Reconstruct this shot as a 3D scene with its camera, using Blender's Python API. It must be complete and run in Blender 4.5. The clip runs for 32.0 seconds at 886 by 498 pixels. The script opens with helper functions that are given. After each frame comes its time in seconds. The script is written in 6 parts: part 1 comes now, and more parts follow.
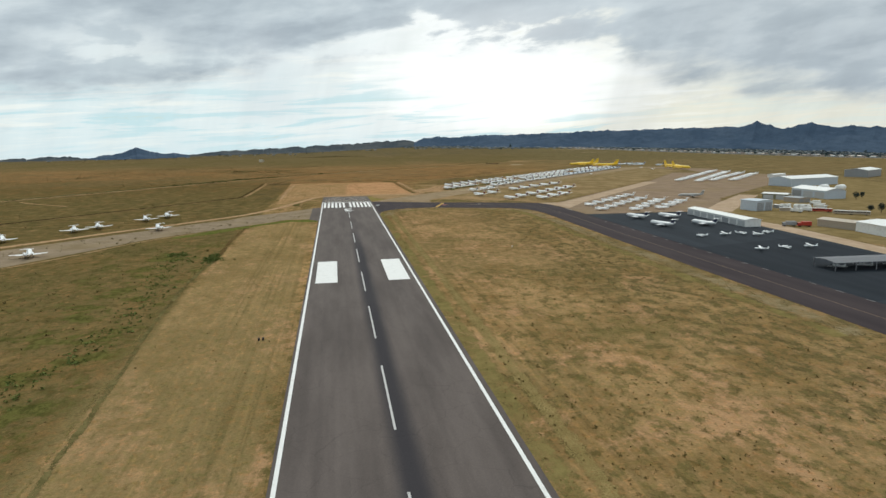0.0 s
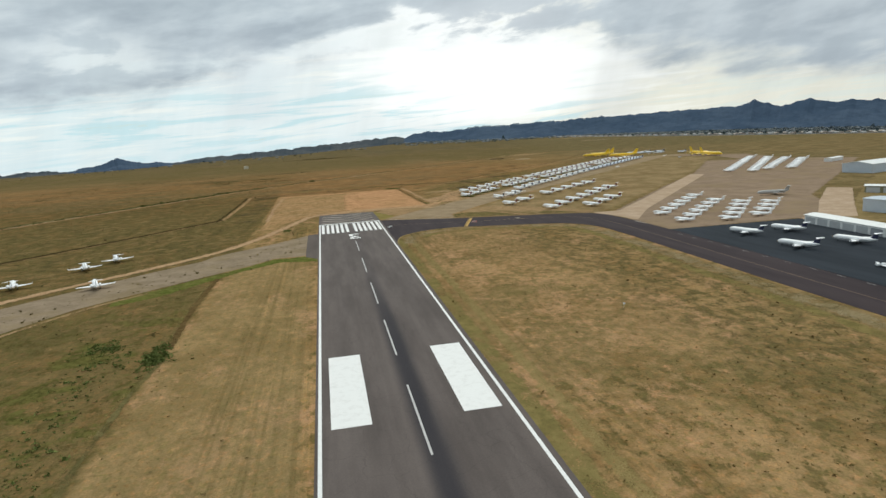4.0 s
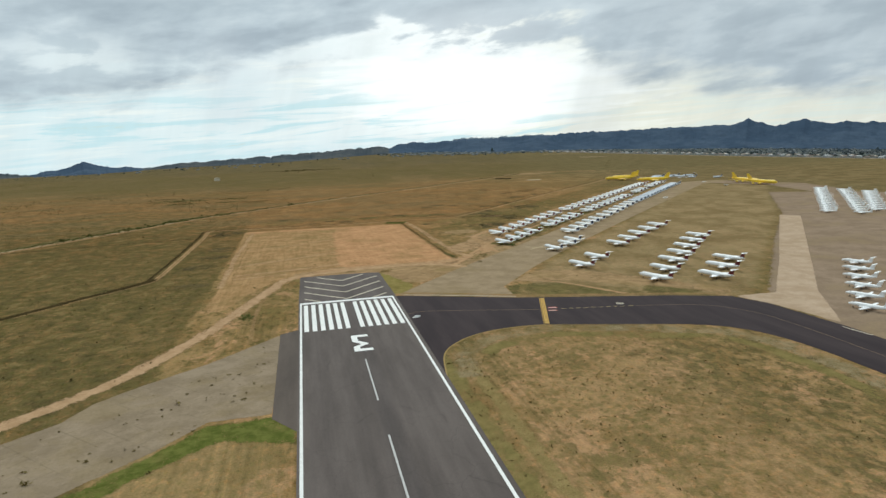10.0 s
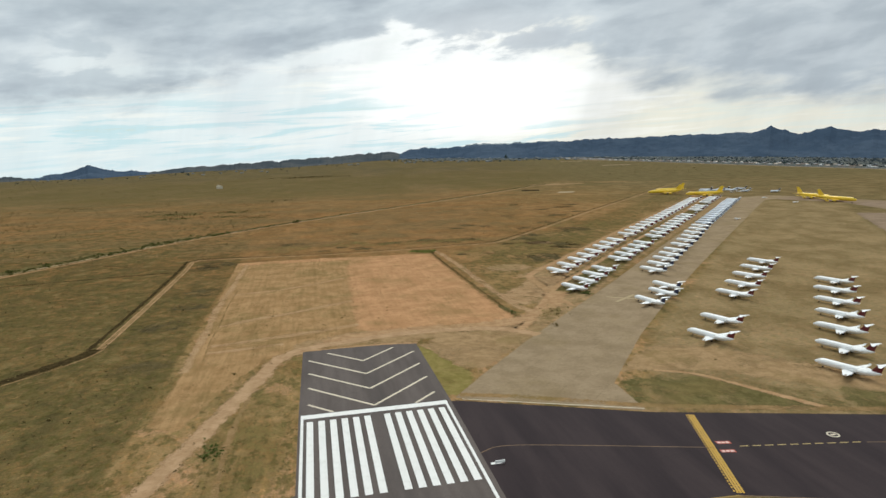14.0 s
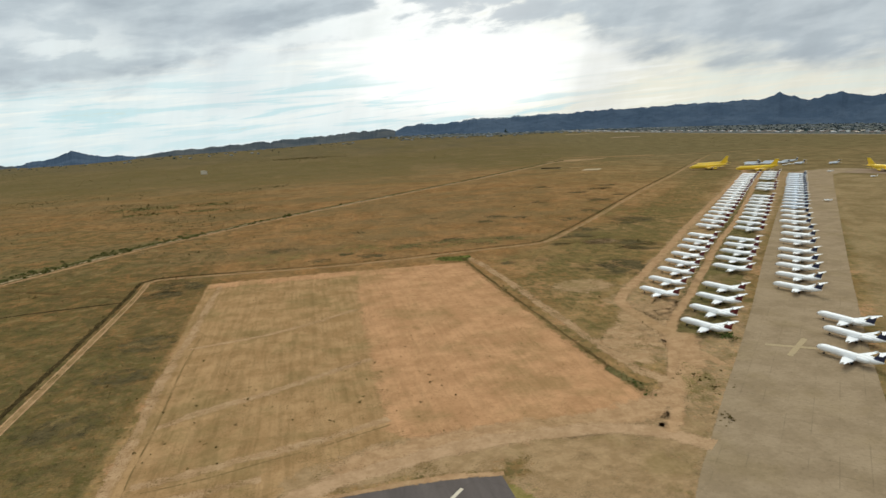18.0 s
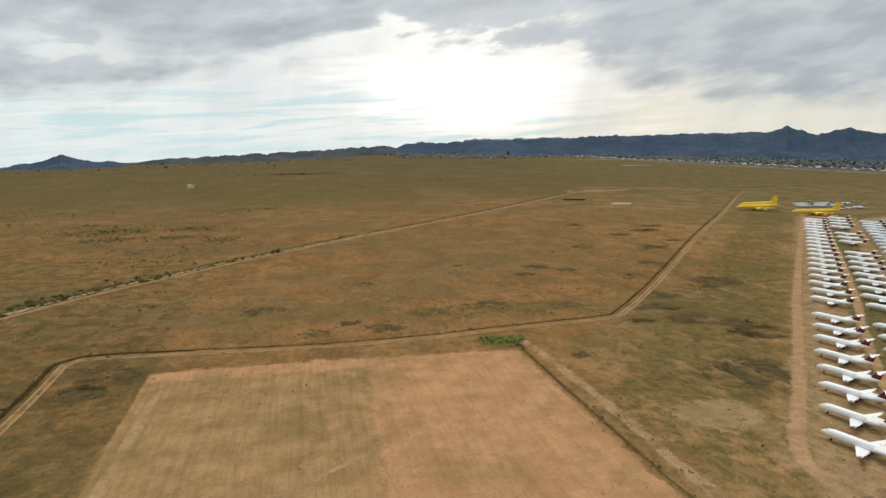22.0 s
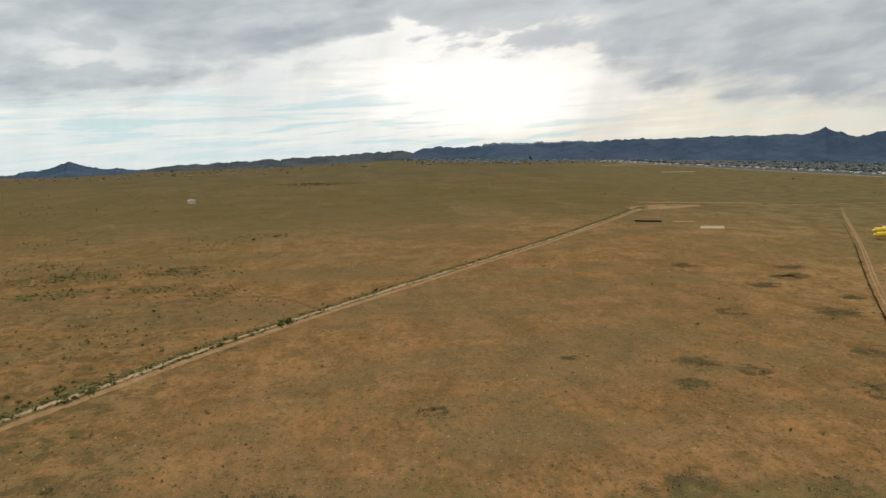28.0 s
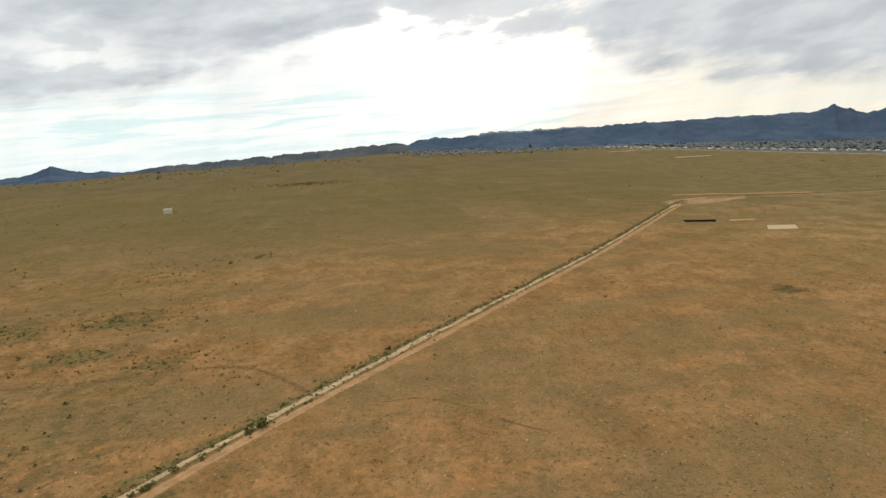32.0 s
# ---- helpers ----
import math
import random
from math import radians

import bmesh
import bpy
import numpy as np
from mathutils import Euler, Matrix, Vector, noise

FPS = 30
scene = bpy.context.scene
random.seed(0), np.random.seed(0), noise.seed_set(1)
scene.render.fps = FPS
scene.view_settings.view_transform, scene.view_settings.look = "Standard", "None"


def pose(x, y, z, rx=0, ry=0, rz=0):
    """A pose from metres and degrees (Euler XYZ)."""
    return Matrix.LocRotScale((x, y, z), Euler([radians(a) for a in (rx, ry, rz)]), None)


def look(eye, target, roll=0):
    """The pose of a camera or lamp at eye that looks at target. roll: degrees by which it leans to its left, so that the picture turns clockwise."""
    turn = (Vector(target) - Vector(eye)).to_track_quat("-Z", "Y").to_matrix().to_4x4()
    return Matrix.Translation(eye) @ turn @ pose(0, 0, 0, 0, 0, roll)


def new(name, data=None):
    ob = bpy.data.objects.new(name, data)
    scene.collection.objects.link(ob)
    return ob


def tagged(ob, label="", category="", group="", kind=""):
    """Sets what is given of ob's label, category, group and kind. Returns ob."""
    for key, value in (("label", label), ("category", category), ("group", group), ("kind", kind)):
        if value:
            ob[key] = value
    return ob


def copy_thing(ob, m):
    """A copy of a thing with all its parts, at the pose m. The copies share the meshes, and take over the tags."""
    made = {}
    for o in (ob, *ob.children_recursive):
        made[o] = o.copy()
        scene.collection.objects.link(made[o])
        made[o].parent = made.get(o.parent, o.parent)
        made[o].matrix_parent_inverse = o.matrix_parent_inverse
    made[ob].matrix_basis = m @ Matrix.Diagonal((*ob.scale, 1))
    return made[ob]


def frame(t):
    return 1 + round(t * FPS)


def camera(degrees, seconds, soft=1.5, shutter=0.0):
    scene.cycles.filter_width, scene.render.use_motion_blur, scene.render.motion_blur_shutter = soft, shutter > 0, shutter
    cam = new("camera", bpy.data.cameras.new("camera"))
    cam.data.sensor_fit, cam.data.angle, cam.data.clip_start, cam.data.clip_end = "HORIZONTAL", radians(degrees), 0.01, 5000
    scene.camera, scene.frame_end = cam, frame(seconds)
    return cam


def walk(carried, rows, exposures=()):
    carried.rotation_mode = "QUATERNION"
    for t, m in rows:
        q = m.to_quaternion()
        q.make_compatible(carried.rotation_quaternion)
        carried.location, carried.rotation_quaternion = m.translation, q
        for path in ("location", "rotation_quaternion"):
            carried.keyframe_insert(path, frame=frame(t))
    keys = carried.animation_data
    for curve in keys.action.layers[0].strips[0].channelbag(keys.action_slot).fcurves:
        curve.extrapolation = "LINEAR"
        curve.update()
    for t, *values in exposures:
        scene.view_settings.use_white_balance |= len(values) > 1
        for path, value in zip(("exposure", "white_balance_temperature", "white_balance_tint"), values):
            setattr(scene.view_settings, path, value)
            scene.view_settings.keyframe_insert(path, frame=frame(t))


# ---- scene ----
cam = camera(71.67, 32.0, soft=1.5)
ROWS = [
    (0.0, -10.09, -602.54, 58.05, 79.977, 0.567, -9.977),
    (0.5, -10.76, -586.90, 58.81, 79.588, 0.891, -10.002),
    (1.0, -11.80, -571.17, 59.46, 79.233, 0.928, -10.143),
    (1.5, -12.93, -555.41, 59.98, 79.028, 1.223, -10.488),
    (2.0, -13.91, -539.73, 60.47, 79.190, 1.767, -10.676),
    (2.5, -14.70, -524.09, 61.21, 79.387, 2.415, -10.770),
    (3.0, -15.36, -508.67, 62.07, 79.476, 3.178, -10.909),
    (3.5, -15.84, -493.72, 62.82, 79.387, 3.254, -11.086),
    (5.5, -18.25, -435.36, 66.77, 79.626, 3.629, -11.427),
    (6.0, -18.62, -420.76, 68.02, 80.042, 3.260, -11.605),
    (6.5, -18.88, -406.13, 69.16, 80.279, 3.033, -11.788),
    (7.0, -18.93, -390.97, 70.40, 80.241, 2.914, -11.865),
    (7.5, -18.71, -375.63, 71.62, 80.210, 2.778, -11.930),
    (8.0, -18.43, -360.17, 72.65, 80.147, 2.717, -12.050),
    (8.5, -18.24, -344.71, 73.35, 80.086, 2.681, -12.262),
    (9.0, -18.08, -329.30, 73.82, 80.043, 2.402, -12.507),
    (9.5, -17.69, -313.96, 74.43, 80.189, 2.030, -12.703),
    (10.0, -17.35, -298.84, 74.86, 80.202, 1.845, -12.912),
    (10.5, -17.03, -283.99, 75.19, 80.195, 1.723, -12.919),
    (11.0, -16.77, -269.33, 75.65, 80.357, 1.333, -12.950),
    (11.5, -16.31, -254.87, 76.37, 80.769, 0.532, -12.864),
    (12.0, -15.89, -240.59, 77.15, 81.012, 0.152, -12.750),
    (12.5, -15.64, -226.34, 77.96, 80.933, 0.268, -12.608),
    (13.0, -15.52, -212.03, 78.74, 80.892, 0.685, -12.368),
    (13.5, -15.48, -197.65, 79.43, 80.833, 1.097, -12.183),
    (14.0, -15.47, -182.91, 79.91, 80.686, 1.418, -12.115),
    (14.5, -15.35, -167.57, 80.11, 80.492, 1.659, -11.992),
    (16.5, -15.33, -105.48, 78.84, 78.552, 1.227, -11.797),
    (17.0, -15.09, -90.57, 78.78, 78.355, 2.168, -12.168),
    (17.5, -14.67, -76.11, 79.05, 78.312, 2.854, -12.363),
    (18.0, -14.19, -61.99, 79.50, 78.486, 2.821, -12.706),
    (18.5, -13.79, -48.00, 80.09, 78.806, 2.296, -13.016),
    (19.0, -13.49, -34.06, 80.74, 79.218, 1.783, -13.242),
    (19.5, -13.24, -20.33, 81.51, 79.627, 1.339, -13.552),
    (20.0, -13.01, -6.87, 82.30, 79.990, 0.899, -13.747),
    (20.5, -12.90, 6.30, 82.88, 80.037, 0.467, -13.766),
    (21.0, -13.09, 19.62, 83.31, 80.089, 0.021, -13.602),
    (21.5, -13.07, 33.17, 83.84, 80.242, 0.066, -13.314),
    (22.0, -13.16, 46.79, 84.46, 80.152, 0.416, -12.911),
    (22.5, -13.48, 60.22, 85.16, 80.100, 0.753, -12.564),
    (23.0, -14.12, 73.15, 85.99, 80.032, 0.863, -12.520),
    (23.5, -14.83, 85.70, 86.96, 80.134, 0.809, -12.573),
    (24.0, -15.44, 98.38, 87.82, 80.280, 0.737, -12.523),
    (24.5, -15.71, 111.53, 88.47, 80.436, 0.793, -12.456),
    (25.0, -15.62, 125.04, 89.05, 80.472, 1.084, -12.343),
    (25.5, -15.48, 138.77, 89.71, 80.388, 1.172, -12.248),
    (27.5, -16.76, 196.04, 92.56, 80.482, 0.780, -11.994),
    (28.0, -16.74, 210.32, 93.12, 80.452, 0.734, -11.776),
    (28.5, -16.21, 224.68, 93.65, 80.407, 0.751, -11.469),
    (29.0, -15.37, 239.18, 94.11, 80.111, 0.808, -11.392),
    (29.5, -14.51, 253.73, 94.51, 79.308, 1.588, -11.380),
    (30.0, -13.67, 268.41, 94.95, 78.258, 2.946, -11.358),
    (30.5, -12.75, 283.32, 95.60, 78.082, 3.711, -11.501),
    (31.0, -11.70, 298.60, 96.42, 78.648, 3.520, -11.623),
    (31.5, -11.04, 313.75, 97.13, 79.257, 3.163, -11.921),
    (32.0, -10.73, 328.60, 97.63, 79.531, 2.637, -12.408),
]
EXPOSURES = [(0.0, -0.02, 6260, 6), (3.5, -0.02, 6250, 6), (8.0, -0.02, 6110, 4.0), (11.0, 0.0, 6110, 3.5), (14.0, 0.0, 6290, 7.0), (17.0, 0.0, 6330, 6), (20.0, -0.01, 6500, 9), (23.5, -0.05, 6640, 10), (27.0, -0.07, 6680, 10.5), (28.8, -0.08, 6720, 11), (29.4, 0.03, 6780, 11.5), (30.2, 0.24, 6850, 12), (32.0, 0.23, 6800, 11.5)]
walk(cam, [(t, pose(x, y, z, rx, ry, rz)) for t, x, y, z, rx, ry, rz in ROWS], EXPOSURES)

# ---- world, sun ----
SUN_AZ, SUN_EL = radians(17), radians(52)      # from +y towards +x, above the horizon
SUN_WAY = Vector((math.sin(SUN_AZ) * math.cos(SUN_EL), math.cos(SUN_AZ) * math.cos(SUN_EL), math.sin(SUN_EL)))


class Nodes:
    """Short calls for node trees."""

    def __init__(self, tree):
        self.tree = tree
        tree.nodes.clear()

    def put(self, value, socket):
        if isinstance(value, bpy.types.NodeSocket):
            self.tree.links.new(value, socket)
        elif value is not None:
            if socket.type == "RGBA" and len(value) == 3:
                value = (*value, 1)
            socket.default_value = value

    def add(self, kind, out=0, **ins):
        n = self.tree.nodes.new(kind)
        for k, v in ins.items():
            k = k.replace("_", " ")
            if k.isdigit():
                self.put(v, n.inputs[int(k)])
            else:
                self.put(v, n.inputs[k])
        return n.outputs[out]

    def math(self, op, a, b=0.0, clamp=False):
        n = self.tree.nodes.new("ShaderNodeMath")
        n.operation, n.use_clamp = op, clamp
        self.put(a, n.inputs[0]), self.put(b, n.inputs[1])
        return n.outputs[0]

    def vmath(self, op, a, b=None):
        n = self.tree.nodes.new("ShaderNodeVectorMath")
        n.operation = op
        self.put(a, n.inputs[0])
        if b is not None:
            self.put(b, n.inputs[1])
        return n.outputs["Value"] if op in ("DOT_PRODUCT", "LENGTH") else n.outputs[0]

    def mix(self, fac, a, b, blend="MIX"):
        n = self.tree.nodes.new("ShaderNodeMix")
        n.data_type, n.blend_type = "RGBA", blend
        self.put(fac, n.inputs[0]), self.put(a, n.inputs[6]), self.put(b, n.inputs[7])
        return n.outputs[2]

    def ramp(self, fac, *stops):
        n = self.tree.nodes.new("ShaderNodeValToRGB")
        e = n.color_ramp.elements
        while len(e) < len(stops):
            e.new(0.5)
        for el, (p, c) in zip(e, stops):
            el.position, el.color = p, (*((c,) * 3 if isinstance(c, (int, float)) else c), 1)
        self.put(fac, n.inputs[0])
        return n.outputs[0]

    def band(self, v, lo, hi, a=0.0, b=1.0):
        n = self.tree.nodes.new("ShaderNodeMapRange")
        n.interpolation_type = "SMOOTHSTEP"
        for s, x in zip(n.inputs, (v, lo, hi, a, b)):
            self.put(x, s)
        return n.outputs[0]

    def noise(self, vec, scale, detail=4.0, rough=0.55, warp=0.0):
        return self.add("ShaderNodeTexNoise", 0, Vector=vec, Scale=scale, Detail=detail, Roughness=rough, Distortion=warp)

    def stretch(self, vec, sx, sy, sz=1.0):
        return self.vmath("MULTIPLY", vec, (sx, sy, sz))

    def xyz(self, vec):
        n = self.tree.nodes.new("ShaderNodeSeparateXYZ")
        self.put(vec, n.inputs[0])
        return n.outputs

    def vec(self, x, y, z):
        return self.add("ShaderNodeCombineXYZ", 0, X=x, Y=y, Z=z)

    def bump(self, height, strength=0.5, distance=0.1):
        return self.add("ShaderNodeBump", 0, Height=height, Strength=strength, Distance=distance)

    def surface(self, color, rough=0.9, metal=0.0, normal=None, **more):
        s = self.add("ShaderNodeBsdfPrincipled", 0, Base_Color=color, Roughness=rough, Metallic=metal, Normal=normal, **more)
        o = self.tree.nodes.new("ShaderNodeOutputMaterial")
        self.tree.links.new(s, o.inputs[0])


def sky():
    world = bpy.data.worlds.new("overcast_sky")
    scene.world = world
    world.use_nodes = True
    n = Nodes(world.node_tree)
    way = n.vmath("NORMALIZE", n.add("ShaderNodeTexCoord", 0))
    x, y, z = n.xyz(way)
    # clear sky between and beyond the clouds
    s = n.tree.nodes.new("ShaderNodeTexSky")
    s.sky_type, s.sun_disc, s.sun_elevation, s.sun_rotation = "NISHITA", False, SUN_EL, SUN_AZ
    clear = n.vmath("MULTIPLY", s.outputs[0], (0.1, 0.1, 0.1))
    # degrees east of the runway's heading, degrees above the horizon
    turn = n.tree.nodes.new("ShaderNodeMath")
    turn.operation = "ARCTAN2"
    n.put(x, turn.inputs[0]), n.put(y, turn.inputs[1])
    az, el = n.math("MULTIPLY", turn.outputs[0], 57.3), n.math("MULTIPLY", z, 57.3)

    def drawn(along, across, slope, shift, detail=8.0, rough=0.57, warp=0.3):
        """Cloud noise, drawn out along lines that climb towards the east."""
        climb = n.math("SUBTRACT", el, n.math("MULTIPLY", az, slope))
        return n.noise(n.vec(n.math("MULTIPLY", az, 1 / along), n.math("MULTIPLY", climb, 1 / across), shift), 1.0, detail, rough, warp)

    def near(v, at, width):
        return n.math("POWER", 2.718, n.math("MULTIPLY", n.math("POWER", n.math("ABSOLUTE", n.math("MULTIPLY", n.math("SUBTRACT", v, at), 1 / width)), 2.0), -1.0))

    billow = drawn(9.0, 3.0, 0.13, CLOUD_SHIFT, 7.0, 0.5, 0.12)
    fine = drawn(4.4, 1.5, 0.10, 5.3, 6.0, 0.52, 0.2)
    streak = drawn(11.0, 0.85, 0.055, 2.1, 7.0, 0.6, 0.5)
    # pale lower sky with long cyan gaps, cream in the east
    pale = n.ramp(n.band(az, -25, 50), (0.0, (0.78, 0.86, 0.86)), (0.3, (0.86, 0.90, 0.89)), (0.48, (0.95, 0.95, 0.92)), (0.72, (0.93, 0.89, 0.75)), (1.0, (0.80, 0.77, 0.67)))
    pale = n.mix(n.math("MULTIPLY", n.band(streak, 0.49, 0.58, 0.0, 0.85), n.math("MULTIPLY", n.band(el, 6.5, 3.0), n.band(az, 30, 22, 0.25, 1.0))), pale, (0.60, 0.79, 0.82))
    pale = n.mix(n.band(streak, 0.47, 0.36, 0.0, 0.55), pale, (1.0, 0.98, 0.90))
    pale = n.mix(n.math("MULTIPLY", n.band(el, 1.6, -0.6, 0.0, 0.5), n.band(az, 24, 16)), pale, (0.72, 0.82, 0.84))
    # where the sun stands behind thin cloud the sky is white
    far_off = n.math("ADD", n.math("POWER", n.math("ABSOLUTE", n.math("MULTIPLY", n.math("SUBTRACT", az, 16.5), 1 / 11.0)), 2.0), n.math("POWER", n.math("ABSOLUTE", n.math("MULTIPLY", n.math("SUBTRACT", el, 5.0), 1 / 3.6)), 2.0))
    far_off = n.math("ADD", far_off, n.math("MULTIPLY", n.math("SUBTRACT", streak, 0.5), 2.6))
    pale = n.mix(n.band(far_off, 1.9, 0.25), pale, (1.13, 1.12, 1.08))
    # the grey deck: its ragged lower edge climbs from the west, breaks up before the sun and sinks again in the east
    rim = n.ramp(n.math("MULTIPLY", n.math("ADD", az, 60), 1 / 140), (0.0, 0.10), (0.27, 0.28), (0.35, 0.44), (0.41, 0.585), (0.485, 0.75), (0.52, 0.66), (0.60, 0.63), (0.635, 0.41), (0.70, 0.30), (0.78, 0.16), (1.0, 0.10))
    depth = n.math("SUBTRACT", el, n.math("MULTIPLY", rim, 12.0))
    depth = n.math("ADD", depth, n.math("ADD", n.math("MULTIPLY", n.math("SUBTRACT", billow, 0.5), 7.0), n.math("MULTIPLY", n.math("SUBTRACT", fine, 0.5), 4.5)))
    broken = n.math("MULTIPLY", near(az, 16.0, 9.0), near(el, 9.6, 2.6))
    depth = n.math("ADD", depth, n.math("MULTIPLY", broken, n.math("SUBTRACT", n.math("MULTIPLY", n.math("SUBTRACT", fine, 0.5), 14.0), 0.4)))
    tone = n.math("ADD", n.math("MULTIPLY", billow, 0.55), n.math("MULTIPLY", fine, 0.45))
    deck = n.ramp(tone, (0.36, (0.68, 0.73, 0.755)), (0.49, (0.535, 0.59, 0.63)), (0.62, (0.41, 0.46, 0.505)))
    deck = n.mix(n.math("MULTIPLY", near(az, -17.0, 4.0), near(el, 7.0, 1.8)), deck, n.mix(n.band(fine, 0.42, 0.56), (0.80, 0.84, 0.84), (0.60, 0.66, 0.69)))
    deck = n.mix(n.math("MULTIPLY", n.band(el, 9.5, 13.0, 0.0, 0.5), n.band(az, 4, -12)), deck, (0.37, 0.425, 0.465))
    deck = n.mix(n.band(az, 22, 34, 0.0, 0.55), deck, n.mix(n.band(fine, 0.40, 0.60), (0.535, 0.57, 0.60), (0.45, 0.49, 0.525)))
    deck = n.mix(n.math("MULTIPLY", broken, 0.7), deck, (0.74, 0.765, 0.785))
    cloud = n.mix(n.band(depth, -1.5, 2.3), pale, deck)
    # bright fringe where the deck thins before the sun
    fringe = n.math("MULTIPLY", near(depth, 0.0, 0.9), n.math("MULTIPLY", near(az, 13.0, 15.0), 0.6))
    cloud = n.mix(fringe, cloud, (1.1, 1.09, 1.06))
    # two veils of rain, hanging nearly upright
    veil = n.math("MULTIPLY", near(az, -5.6, 2.4), n.math("MULTIPLY", n.band(el, 1.0, 3.0), n.band(el, 11.0, 7.0)))
    cloud = n.mix(n.math("MULTIPLY", veil, 0.32), cloud, (0.63, 0.66, 0.69))
    lean = n.math("SUBTRACT", az, n.math("MULTIPLY", el, 0.28))
    veil = n.math("MULTIPLY", n.math("MULTIPLY", n.band(lean, 21.0, 25.5), n.band(lean, 31.0, 25.5)), n.band(el, 8.2, 4.6))
    cloud = n.mix(n.math("MULTIPLY", veil, 0.5), cloud, (0.68, 0.68, 0.67))
    shafts = n.noise(n.vec(n.math("MULTIPLY", lean, 0.42), n.math("MULTIPLY", el, 0.05), 9.0), 1.0, 4, 0.55)
    cloud = n.vmath("MULTIPLY", cloud, n.mix(n.band(el, 16.0, 6.0), (1, 1, 1), n.ramp(shafts, (0.35, 0.965), (0.65, 1.03))))
    gap = n.math("MULTIPLY", n.band(streak, 0.62, 0.70, 0.0, 0.4), n.band(el, 5.0, 3.0))
    color = n.mix(gap, cloud, clear)
    # brighter overhead, as an overcast sky is
    color = n.mix(1.0, color, n.ramp(n.band(z, 0.27, 0.75), (0.0, 1.0), (1.0, (1.0, 0.97, 0.92))), "MULTIPLY")
    # under the horizon: the plain
    color = n.mix(n.band(z, -0.09, -0.05, 1.0, 0.0), color, (0.16, 0.11, 0.06))
    b = n.add("ShaderNodeBackground", 0, Color=color, Strength=n.band(z, 0.27, 0.75, SKY, SKY * 1.6))
    o = n.tree.nodes.new("ShaderNodeOutputWorld")
    n.tree.links.new(b, o.inputs[0])


SKY = 1.0
CLOUD_SHIFT = 1.9
sky()
sun = new("sun", bpy.data.lights.new("sun", "SUN"))
sun.data.energy, sun.data.angle, sun.data.color = 1.55, radians(30), (1.0, 0.94, 0.84)
sun.matrix_world = look(SUN_WAY * 500, (0, 0, 0))


# ---- materials ----
def material(name):
    m = bpy.data.materials.new(name)
    m.use_nodes = True
    return m, Nodes(m.node_tree)


def place(n):
    return n.add("ShaderNodeNewGeometry", 0)


def zone(n, x, y, wob, pts, soft=3.0):
    """1 inside a convex outline (counter-clockwise), with an uneven edge."""
    d = wob
    first = None
    for (ax, ay), (bx, by) in zip(pts, pts[1:] + pts[:1]):
        k = math.hypot(bx - ax, by - ay)
        nx, ny = (ay - by) / k, (bx - ax) / k
        s = n.math("ADD", n.math("ADD", n.math("MULTIPLY", x, nx), n.math("MULTIPLY", y, ny)), -(nx * ax + ny * ay))
        first = s if first is None else n.math("MINIMUM", first, s)
    return n.band(n.math("ADD", first, d), -soft, soft)


